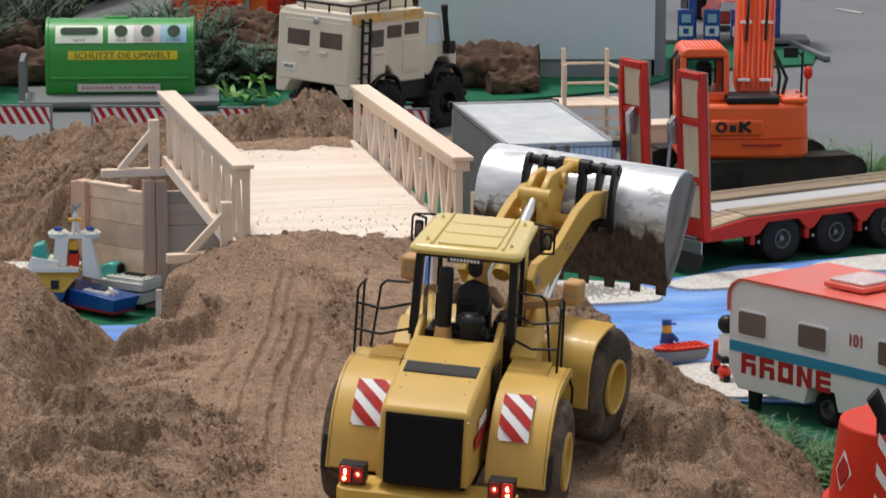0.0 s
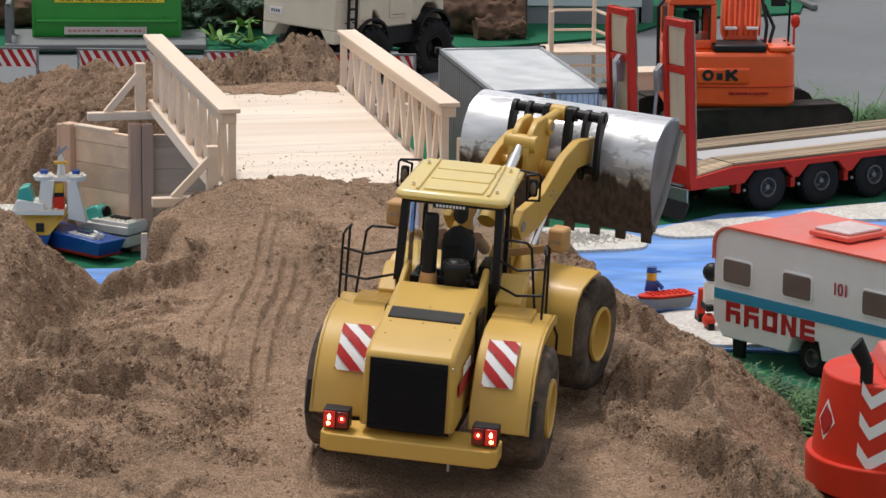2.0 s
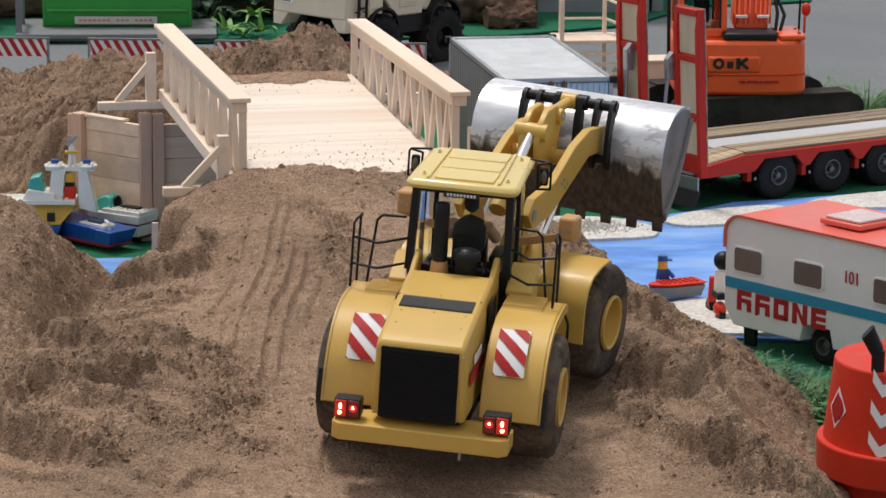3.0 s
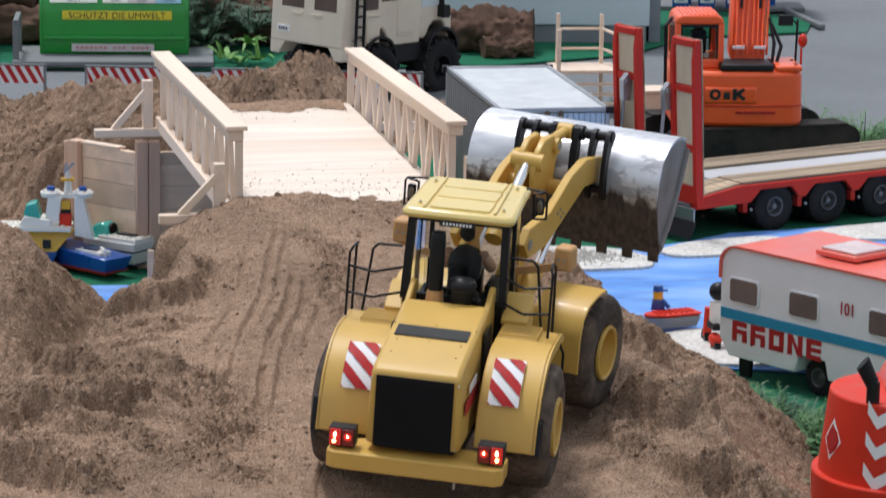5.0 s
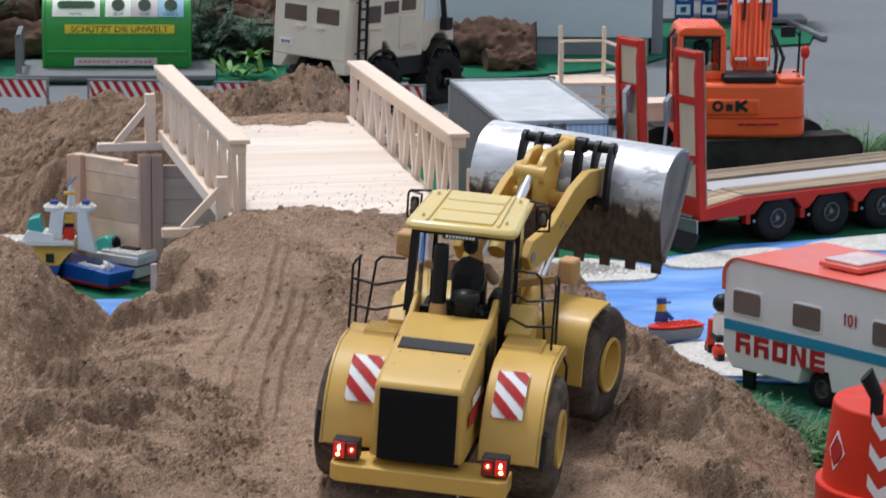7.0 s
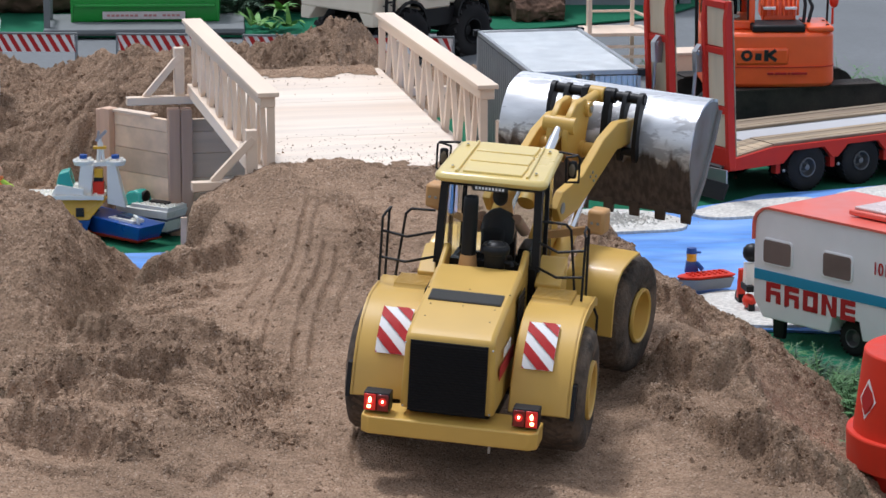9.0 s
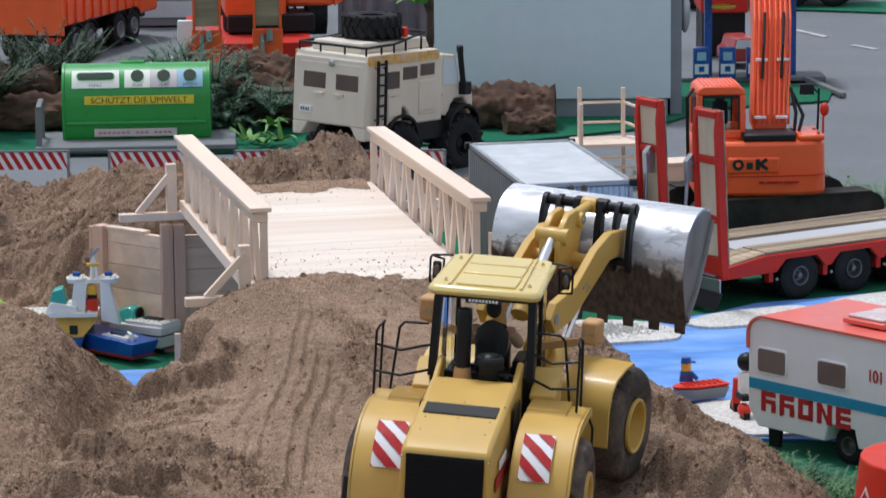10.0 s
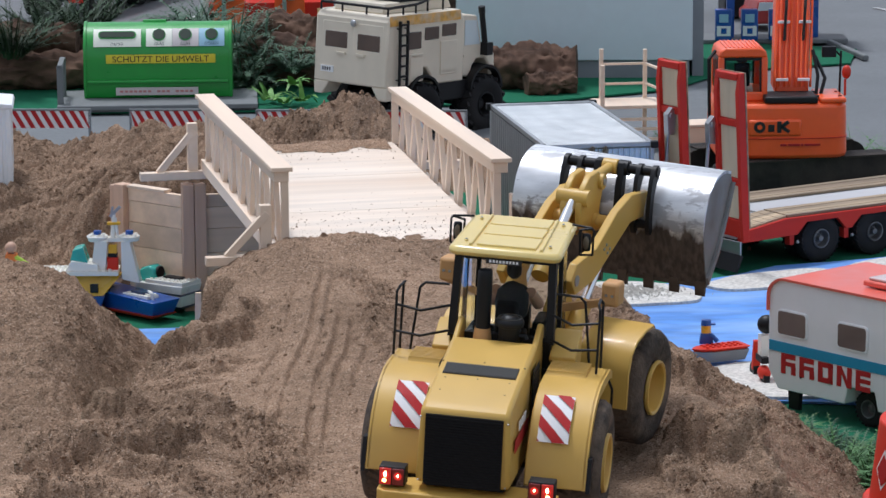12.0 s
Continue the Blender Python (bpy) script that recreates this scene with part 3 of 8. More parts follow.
    for gx0, y0, y1, deep in TRACKS:
        on = np.clip((y - y0) / 0.06, 0, 1) * np.clip((y1 - y) / 0.06, 0, 1) * np.clip(0.8 + 0.5 * wave(x * 0 + gx0, y, 9, 34), 0.25, 1)
        d = warp - gx0
        groove = groove + 0.8 * on * deep * (-np.exp(-((d / 0.0022) ** 2)) + 0.5 * np.exp(-(((d + 0.0052) / 0.0035) ** 2)))
    h = h + groove - 0.010 * np.exp(-(((x - 0.03) / 0.06) ** 2)) * np.clip((3.3 - y) / 0.12, 0, 1)
    h = h - 0.008 * np.exp(-(((x - 0.17) / 0.03) ** 4)) * np.clip((3.42 - y) / 0.05, 0, 1) - 0.007 * np.exp(-(((x + 0.05) / 0.03) ** 4)) * np.clip((3.12 - y) / 0.04, 0, 1)
    # a dug gap beside the ramp, open to the channel
    gap = 0.106 + 4.0 * np.clip(x + 0.268 + 0.006 * wave(x, y, 38, 92), 0, 1) + 2.0 * np.clip(3.73 - wy, 0, 1) + 3 * np.clip(-0.345 - wx, 0, 1) + 2.2 * np.clip(y - 3.93, 0, 1)
    h = soft_min(h, gap, 0.012)
    # slabs that broke off: a ragged steep edge towards the ramp's foot, sloping away behind it
    cloddy = 0 * x
    off = 0.014 * turned(x, y, 13, 51) + 0.013 * turned(x, y, 31, 52) + 0.009 * turned(x, y, 70, 53) + 0.009 * (lumpy(x, y, 120, 54) - 0.6)
    for up, back, crumbly, line in SLABS_LEFT + SLABS_SMALL + SLABS_RIGHT:
        best, side_of, along = 0 * x + 9.0, 0 * x, 0 * x
        n = len(line) - 1
        for i in range(n):
            (ax, ay), (bx, by) = line[i], line[i + 1]
            l2 = (bx - ax) ** 2 + (by - ay) ** 2
            t = ((x - ax) * (bx - ax) + (y - ay) * (by - ay)) / l2
            tc = np.clip(t, 0, 1)
            dist = np.hypot(x - ax - tc * (bx - ax), y - ay - tc * (by - ay))
            sign = (bx - ax) * (y - ay) - (by - ay) * (x - ax)
            nearer = dist < best
            best = np.where(nearer, dist, best)
            side_of = np.where(nearer, np.sign(sign), side_of)
            along = np.where(nearer, (i + tc) / n, along)
        d = best * side_of + off
        taper = np.clip(along / 0.22, 0, 1) * np.clip((1 - along) / 0.22, 0, 1)
        taper = taper * taper * (3 - 2 * taper)
        rise = np.clip(d / (0.010 + 0.5 * up), 0, 1)
        h = h + 1.2 * up * taper * rise * rise * (3 - 2 * rise) * np.exp(-((np.clip(d, 0, 9) / back) ** 2))
        cloddy = np.maximum(cloddy, crumbly * np.clip(taper * 2, 0, 1) * np.exp(-(((d - 0.02 - 0.5 * up) / (0.022 + 0.9 * up)) ** 2)))
    # wavy ledges across the left flank: a short steep face, then a long gentle back
    q = (y + 0.30 * x + 0.035 * turned(x, y, 5, 61) + 0.012 * turned(x, y, 15, 62) + 0.005 * turned(x, y, 45, 63)) / 0.072
    q = q - np.floor(q)
    ledge = np.clip(q / 0.10, 0, 1) * np.clip((1 - q) / 0.86, 0, 1) ** 1.3
    flat_side = np.clip((-0.190 - x) / 0.05, 0, 1) * np.clip((3.72 - y) / 0.08, 0, 1) * np.clip((y - 2.9) / 0.1, 0, 1)
    strong = np.clip(0.45 + 1.3 * turned(x, y, 9, 64), 0, 1)
    h = h + 0.014 * flat_side * strong * ledge
    # crumbly where it broke or slid, smoother in the pockets between
    steep = np.clip((top - near) / 0.02, 0, 1)
    away = np.clip((y - 4.25) / 0.2, 0, 1)
    flank = np.clip((-0.195 - x) / 0.04, 0, 1) * np.clip((4.2 - y) / 0.1, 0, 1)
    pocket = 0 * x
    for cx, cy, rx, ry in POCKETS:
        pocket = np.maximum(pocket, np.exp(-((((x - cx) / rx) ** 2 + ((y - cy) / ry) ** 2) ** 2)))
    lip = np.exp(-(((s + 0.005) / 0.035) ** 2)) * np.clip((u + 0.02) / 0.03, 0, 1) * np.clip((0.31 - u) / 0.03, 0, 1)
    cloddy = np.maximum(cloddy, 0.35 * lip)
    h = h + 0.005 * lip
    pocket = np.clip(pocket + 0.25 * wave(x, y, 30, 45), 0, 1)
    rough_on = np.maximum(0.36 * flank * np.clip(0.45 + 0.8 * turned(x, y, 12, 41), 0, 1), np.maximum(np.maximum(0.62 * away, 0.6 * np.clip((-0.345 - x) / 0.04, 0, 1) * np.clip((y - 3.64) / 0.1, 0, 1)), steep * np.where(y > 3.55, 0.8, 0.4)))
    rough_on = np.maximum(rough_on, 0.34 * np.clip(wave(x, y, 16, 42) + 0.1, 0, 1))
    rough_on = rough_on * (1 - 0.85 * pocket) * (1 - 0.72 * lane)
    rough_on = np.clip(np.maximum(rough_on, cloddy), 0.03, 1)
    lumps = 0.008 * turned(x, y, 24, 12) + 0.008 * (lumpy(x, y, 48, 13) - 0.6) + 0.011 * (lumpy(x, y, 85, 14) - 0.6) + 0.0045 * (lumpy(x, y, 170, 15) - 0.6)
    comb = np.abs(wave(0.80 * x - 0.60 * y, 0.22 * (0.60 * x + 0.80 * y), 50, 21)) - 0.4
    h = h + (0.009 * turned(x, y, 8, 11) + 0.005 * turned(x, y, 17, 19)) * (1 - 0.75 * lane) + rough_on * lumps + 0.026 * away * comb
    return h + 0.0010 * wave(x, y, 75, 17) + (0.30 + 0.70 * rough_on) * (0.0020 * wave(x, y, 240, 18)), rough_on


# thin tread marks: across, from, to, depth
TRACKS = [(-0.188, 3.45, 3.95, 0.005), (-0.158, 3.33, 3.98, 0.0065), (-0.127, 3.28, 3.80, 0.0075), (-0.110, 3.28, 3.78, 0.0065), (-0.172, 3.30, 3.56, 0.004),
          (-0.143, 3.55, 3.98, 0.004), (-0.090, 3.42, 3.70, 0.004), (-0.058, 3.05, 3.20, 0.006)]
# rise, reach behind, crumbliness, edge in plan
SLABS_LEFT = [
    (0.034, 0.05, 0.4, ((-0.350, 3.650), (-0.271, 3.670), (-0.215, 3.687), (-0.185, 3.830))),
    (0.010, 0.03, 0.8, ((-0.380, 3.580), (-0.309, 3.600), (-0.215, 3.610))),
    (0.020, 0.06, 0.5, ((-0.470, 3.440), (-0.373, 3.440), (-0.310, 3.395))),
    (0.009, 0.04, 0.3, ((-0.370, 3.510), (-0.288, 3.480), (-0.225, 3.500))),
    (0.011, 0.04, 0.4, ((-0.310, 3.400), (-0.263, 3.385), (-0.215, 3.410))),
    (0.029, 0.05, 1.0, ((-0.400, 3.250), (-0.315, 3.213), (-0.265, 3.224), (-0.215, 3.270))),
    (0.016, 0.02, 0.9, ((-0.255, 3.400), (-0.212, 3.320), (-0.199, 3.230), (-0.205, 3.120))),
    (0.012, 0.02, 0.9, ((-0.300, 3.175), (-0.243, 3.124), (-0.200, 3.090))),
    (0.010, 0.02, 0.8, ((-0.220, 3.160), (-0.178, 3.111), (-0.135, 3.060))),
    (0.030, 0.05, 1.0, ((-0.420, 3.050), (-0.330, 3.034), (-0.275, 2.990))),
    (0.024, 0.04, 1.0, ((-0.430, 3.170), (-0.355, 3.166), (-0.315, 3.115))),
]
SLABS_SMALL = [
    (0.013, 0.03, 0.3, ((-0.470, 3.525), (-0.400, 3.505), (-0.345, 3.525))), (0.014, 0.03, 0.3, ((-0.440, 3.360), (-0.375, 3.335), (-0.310, 3.350))),
    (0.010, 0.03, 0.6, ((-0.310, 3.305), (-0.250, 3.290), (-0.205, 3.325))), (0.011, 0.03, 0.4, ((-0.330, 3.555), (-0.270, 3.540), (-0.210, 3.560))),
    (0.011, 0.03, 0.2, ((-0.345, 3.080), (-0.290, 3.060), (-0.235, 3.085))), (0.009, 0.03, 0.2, ((-0.265, 3.005), (-0.200, 2.985), (-0.135, 3.010))),
]
SLABS_RIGHT = [
    (0.008, 0.03, 0.7, ((-0.130, 3.960), (-0.095, 3.790), (-0.055, 3.520))),
    (0.044, 0.09, 0.12, ((0.205, 3.360), (0.285, 3.320), (0.365, 3.360))),
    (0.024, 0.035, 0.25, ((0.385, 3.230), (0.345, 3.330), (0.315, 3.470))),
    (0.013, 0.03, 0.9, ((0.190, 3.290), (0.264, 3.196), (0.310, 3.110))),
    (0.040, 0.05, 1.0, ((0.255, 3.190), (0.327, 3.105), (0.378, 3.085), (0.470, 3.090))),
    (0.024, 0.06, 1.0, ((0.120, 3.900), (0.205, 3.620), (0.260, 3.560), (0.320, 3.560))),
    (0.010, 0.02, 0.9, ((0.205, 3.460), (0.213, 3.330), (0.207, 3.180))),
]
POCKETS = [(-0.289, 3.115, 0.050, 0.030), (-0.255, 3.335, 0.035, 0.035), (-0.360, 3.375, 0.040, 0.030), (-0.225, 3.565, 0.040, 0.040), (-0.420, 3.600, 0.030, 0.040),
           (-0.235, 2.950, 0.060, 0.060), (-0.228, 3.245, 0.018, 0.050), (-0.290, 3.440, 0.045, 0.022), (0.298, 3.270, 0.060, 0.040), (0.240, 3.070, 0.070, 0.060), (0.270, 3.420, 0.050, 0.060)]
gx = np.concatenate([np.arange(-1.5, -0.75, 0.012), np.arange(-0.75, 0.50, 0.0021), np.arange(0.50, 0.72, 0.012)])
gy = np.concatenate([np.arange(1.9, 2.85, 0.02), np.arange(2.85, 4.20, 0.0023), np.arange(4.20, 5.4, 0.0045), np.arange(5.4, 6.1, 0.015)])
XX, YY = np.meshgrid(gx, gy)
ZZ, RR = sand_height(XX, YY)
ZZ = ZZ + np.random.RandomState(3).normal(0, 0.0005, ZZ.shape) * np.where(YY < 4.2, 0.35 + 0.9 * RR, 1.6)
ZZ = np.where(ZZ < 0.0, -0.02, ZZ)
# the bank ends at the wall and under the deck
UU, SS = (XX - BX) * CB + (YY - BY) * SB, -(XX - BX) * SB + (YY - BY) * CB
under = (UU > -0.005) & (UU < 0.30) & (SS > 0.045 + 0.02 * wave(XX, YY, 30, 81)) & (SS < 0.66)
ZZ = np.where(under, np.minimum(ZZ, 0.17), ZZ)
ramp_on = (UU > 0.0) & (UU < 0.30) & (SS > 0.60) & (SS < 0.72)
ZZ = np.where(ramp_on, np.minimum(ZZ, 0.222), ZZ)
sheet("ground_sand", SAND, XX, YY, ZZ, "heaped damp brown sand with wheel tracks", "sand", "structure")

# loose crumbs of sand
def crumb_field(name, count, x0, x1, y0, y1, seed, big, label, least=0.0008, power=4, rough=None):
    rng = np.random.RandomState(seed)
    x, y = rng.uniform(x0, x1, count), rng.uniform(y0, y1, count)
    z, on = sand_height(x, y)
    keep = (z > 0.012) & (wave(x, y, 9, 71) + 0.7 * wave(x, y, 30, 72) > rng.uniform(-0.7, 0.5, count))
    if rough is not None:
        keep = (z > 0.012) & (on + 0.25 * wave(x, y, 22, 73) > rough + 0.3 * rng.rand(count))
    uu, ss = (x - BX) * CB + (y - BY) * SB, -(x - BX) * SB + (y - BY) * CB
    keep &= ~((uu > -0.01) & (uu < 0.31) & (ss > 0.0) & (ss < 0.70))
    x, y, z = x[keep], y[keep], z[keep]
    r = least + big * rng.rand(len(x)) ** power
    dirs = np.array([(1, 0, 0), (0, 1, 0), (-1, 0, 0), (0, -1, 0), (0, 0, 1), (0, 0, -1)], float)
    co = (dirs[None] * rng.uniform(0.65, 1.25, (len(x), 6, 1)) + rng.normal(0, 0.15, (len(x), 6, 3))) * r[:, None, None] + np.stack([x, y, z + 0.0002], -1)[:, None]
    tri = np.array([(0, 1, 4), (1, 2, 4), (2, 3, 4), (3, 0, 4), (1, 0, 5), (2, 1, 5), (3, 2, 5), (0, 3, 5)])
    faces = (np.arange(len(x))[:, None, None] * 6 + tri[None]).reshape(-1, 3)
    me = bpy.data.meshes.new(name)
    me.from_pydata(co.reshape(-1, 3).tolist(), [], faces.tolist())
    # crumbs on rough ground take the copy with shade in its colour
    me.materials.append(SAND if rough is None else DAMPSHADE)
    tagged(new(name, me), label, "sand", "", "stuff")


crumb_field("sand_crumbs", 5000, -0.56, 0.5, 2.95, 4.15, 5, 0.0034, "loose crumbs of damp sand on the heap")
crumb_field("far_sand_crumbs", 9000, -0.75, 0.1, 4.5, 5.4, 6, 0.0050, "loose crumbs of damp sand on the far bank")
crumb_field("broken_sand", 60000, -0.58, 0.5, 2.95, 4.2, 7, 0.0026, "crumbly lumps of broken damp sand with shade in their colour", 0.0008, 3, 0.50)
crumb_field("far_broken_sand", 9000, -0.85, 0.15, 4.45, 5.4, 8, 0.0030, "crumbly lumps of damp sand on the far slope, colour darkened for shade", 0.0010, 4, 0.42)


def spill(name, s0, s1, depth, seed, label):
    """A thin ragged spill of sand on the deck, between two places along it."""
    us, ss = np.arange(0.030, 0.268, 0.003), np.arange(s0, s1, 0.003)
    U, S = np.meshgrid(us, ss)
    back = (S - s0) / (s1 - s0) if depth > 0 else (s1 - S) / (s1 - s0)
    cover = back * 1.5 - 0.75 + 0.42 * wave(U, S, 26, seed) + 0.25 * wave(U, S, 70, seed + 1)
    lift = np.clip(cover, 0, 1) * abs(depth) + 0.0009 * wave(U, S, 200, seed + 2)
    Z = 0.196 + 0.026 * S / 0.626 + 0.0002 + lift
    nu = len(us)
    idx = np.arange(U.size).reshape(U.shape)
    ok = (cover[:-1, :-1] > 0) & (cover[1:, 1:] > 0)
    q = np.stack([idx[:-1, :-1], idx[:-1, 1:], idx[1:, 1:], idx[1:, :-1]], -1)[ok]
    X, Y = BX + U * CB - S * SB, BY + U * SB + S * CB
    me = bpy.data.meshes.new(name)
    me.from_pydata(np.stack([X, Y, Z], -1).reshape(-1, 3).tolist(), [], q.tolist())
    me.materials.append(SAND)
    tagged(new(name, me), label, "sand", "", "stuff")


spill("sand_spill", 0.555, 0.625, 0.006, 85, "thin spill of sand on the far end of the deck")
spill("near_sand_spill", 0.0, 0.10, -0.006, 88, "thin spill of sand on the near end of the deck")

# ---- wooden bridge ----
MB = pose(BX, BY, 0, 0, 0, 12.4)
LEN, WID = 0.626, 0.298


def deck_z(y):
    return 0.196 + 0.026 * y / LEN


def chord_z(y):
    return 0.187 + 0.014 * y / LEN


bridge = thing("bridge", MB, "pale pine truss bridge with sand on its deck", "bridge")
for i in range(3):
    bm = B()
    y0, y1 = LEN * i / 3 + 0.0006, LEN * (i + 1) / 3 - 0.0006
    prism(bm, [(y0, deck_z(y0) - 0.010), (y1, deck_z(y1) - 0.010), (y1, deck_z(y1)), (y0, deck_z(y0))], 0.0195, WID - 0.0195, "x")
    part("deck_board", bm, DECK, bridge, "pale plywood deck board", bevel=0.0006)
for x in (0.05, 0.15, 0.25):
    bm = beam(B(), (x, 0.01, deck_z(0) - 0.021), (x, LEN - 0.01, deck_z(LEN) - 0.021), 0.016, 0.02)
    part("girder", bm, PINE, bridge)
for side, x in (("a", 0.013), ("b", WID - 0.013)):
    out = -1 if side == "a" else 1
    bm = beam(B(), (x, -0.004, 0.2972), (x, LEN, 0.2972), 0.0265, 0.0056)
    part("rail_cap", bm, PINE, bridge, "planed pine handrail cap", bevel=0.0008)
    bm = beam(B(), (x, 0.0, 0.2878), (x, LEN - 0.003, 0.2878), 0.018, 0.0130)
    part("top_rail", bm, PINE, bridge, "planed pine handrail", bevel=0.0008)
    bm = beam(B(), (x + out * 0.002, 0.010, chord_z(0)), (x + out * 0.002, LEN - 0.004, chord_z(LEN)), 0.011, 0.017)
    part("bottom_chord", bm, PINE, bridge, bevel=0.0008)
    bays = 8
    for i in range(bays):
        y0, y1 = 0.014 + (LEN - 0.03) * i / bays, 0.014 + (LEN - 0.03) * (i + 1) / bays
        ym = (y0 + y1) / 2
        for a, b in ((y0 + 0.004, ym - 0.004), (y1 - 0.004, ym + 0.004)):
            bm = beam(B(), (x, a, chord_z(a) + 0.004), (x, b, 0.286), 0.006, 0.0085, (0, 1, 0))
            part("diagonal", bm, PINE, bridge)
    for y in (0.004, LEN - 0.004):
        bm = beam(B(), (x - out * 0.004, y, deck_z(y) - 0.002), (x - out * 0.004, y, 0.281), 0.009, 0.006, (0, 1, 0))
        part("upright", bm, PINE, bridge)
    for y, z, tall in ((0.006, 0.188, 0.066), (LEN - 0.012, 0.190, 0.072)):
        bm = beam(B(), (x + out * 0.020, y, z - 0.004), (x + out * 0.020, y, z + tall), 0.014, 0.013, (0, 1, 0))
        part("post", bm, PINE, bridge, bevel=0.0008)
        bm = beam(B(), (x, y - 0.004, z), (x + out * 0.094, y - 0.004, z), 0.014, 0.011)
        part("outrigger", bm, PINE, bridge, bevel=0.0008)
        bm = beam(B(), (x + out * 0.068, y - 0.003, z + 0.004), (x + out * 0.018, y - 0.003, z + tall - 0.010), 0.009, 0.009, (0, 1, 0))
        part("brace", bm, PINE, bridge, bevel=0.0005)

# retaining wall of boards under the far end
wall = thing("retaining_wall", MB @ pose(0, 0.612, 0), "brown board retaining wall holding back the sand", "retaining wall")
WING = pose(-0.024, 0.002, 0, 0, 0, -52)
for x, w, h in ((-0.016, 0.016, 0.178), (0.001, 0.016, 0.177), (0.30, 0.022, 0.188)):
    bm = box(B(), x - w / 2, x + w / 2, -0.012, 0.006, -0.002, h)
    part("post", bm, POSTWOOD, wall, bevel=0.001)
bm = box(B(), -0.122, -0.104, -0.010, 0.008, -0.002, 0.166, WING)
part("post", bm, POSTWOOD, wall, bevel=0.001)
bm = box(B(), -0.134, -0.125, -0.006, 0.012, -0.002, 0.163, WING)
part("post", bm, POSTWOOD, wall, bevel=0.001)
ROWS = ((0.0, 0.0445), (0.045, 0.0785), (0.079, 0.1125), (0.113, 0.1430), (0.1435, 0.1610))
for k, (z0, z1) in enumerate(ROWS):
    bm = box(B(), -0.1035, -0.001, 0.0006 * (k % 2), 0.008, z0, z1, WING)
    part("plank", bm, BOARD, wall, bevel=0.0007)
    bm = box(B(), 0.010, 0.289, 0.0006 * (k % 2), 0.008, z0, z1)
    part("plank", bm, BOARD, wall, bevel=0.0007)
bm = box(B(), -0.104, -0.030, -0.003, 0.012, 0.1615, 0.1650, WING)
part("cap_board", bm, PINE, wall)
stub = thing("wooden_stake", pose(-0.323, 4.36, 0.016), "short split wooden stake in the sand bank", "stake")
bm = beam(B(), (0, 0, -0.02), (0.001, 0, 0.062), 0.008, 0.006, (0, 1, 0))
part("stake", bm, BOARD, stub)
bm = beam(B(), (0.006, 0, 0.05), (0.016, 0, 0.008), 0.003, 0.004, (0, 1, 0))
part("splinter", bm, BOARD, stub)

# pebbles and crumbs on the deck
rng = random.Random(8)
cv, cf = [], []
for i in range(1100):
    yl = abs(rng.gauss(0, 0.10)) if i % 3 else LEN - abs(rng.gauss(0, 0.06))
    xl = rng.uniform(0.03, WID - 0.03)
    if not 0.0 < yl < LEN:
        continue
    r = 0.0004 + 0.0014 * rng.random() ** 4
    p = MB @ Vector((xl, yl, deck_z(yl) + 0.0002))
    base = len(cv)
    for dx, dy, dz in ((1, 0, 0), (-0.5, 0.87, 0), (-0.5, -0.87, 0), (0.1, 0, 0.9)):
        cv.append((p.x + dx * r, p.y + dy * r * rng.uniform(0.7, 1.3), p.z + dz * r))
    cf += [(base, base + 1, base + 3), (base + 1, base + 2, base + 3), (base + 2, base, base + 3)]
me = bpy.data.meshes.new("deck_crumbs")
me.from_pydata(cv, [], cf)
me.materials.append(SAND)
tagged(new("deck_crumbs", me), "scattered sand crumbs on the bridge deck", "sand", "", "stuff")
bm = ball(B(), (0, 0, 0), 0.005, 2, (1.2, 0.9, 0.8))
peb = thing("pebble", MB @ pose(0.045, 0.012, deck_z(0) + 0.003), "small grey pebble on the bridge deck", "pebble")
part("stone", bm, CONCRETE, peb)


# ---- the wheel loader ----
def tyre_mesh(r, w, seg=40, rim=0.48):
    """A tyre along x, centred."""
    bm = B()
    prof = [(-w * 0.42, r * rim), (-w * 0.49, r * 0.62), (-w * 0.5, r * 0.78), (-w * 0.44, r * 0.92), (-w * 0.34, r * 0.975),
            (w * 0.34, r * 0.975), (w * 0.44, r * 0.92), (w * 0.5, r * 0.78), (w * 0.49, r * 0.62), (w * 0.42, r * rim)]
    return lathe(bm, prof, (0, 0, 0), "x", seg, False)


def tread_mesh(r, w, lugs, lug_h, lug_len):
    bm = B()
    k = 0.24 if lug_h > 0.0004 else 0.16
    for i in range(lugs):
        a = 2 * math.pi * i / lugs
        for sgn in (-1, 1):
            a2 = a + (math.pi / lugs if sgn > 0 else 0)
            m = Matrix.Rotation(a2, 4, "X") @ Matrix.Translation((sgn * k * w, 0, r * 0.97)) @ Matrix.Rotation(sgn * radians(28), 4, "Z")
            box(bm, -w * k, w * k, -lug_len / 2, lug_len / 2, -lug_h, lug_h, m)
    return bm


def tyre_on(parent, m, r, w, lugs, lug_h, lug_len, seg, rim, mat, label, name="wheel"):
    """A tyre with its tread, under a thing."""
    bm = tyre_mesh(r, w, seg, rim)
    bmesh.ops.transform(bm, matrix=m, verts=bm.verts)
    t = part(name, bm, mat, parent, label)
    bm = tread_mesh(r, w, lugs, lug_h, lug_len)
    bmesh.ops.transform(bm, matrix=m, verts=bm.verts)
    tagged(part("tread", bm, TREAD if mat == RUBBER else mat, t), kind="stuff")
    return t


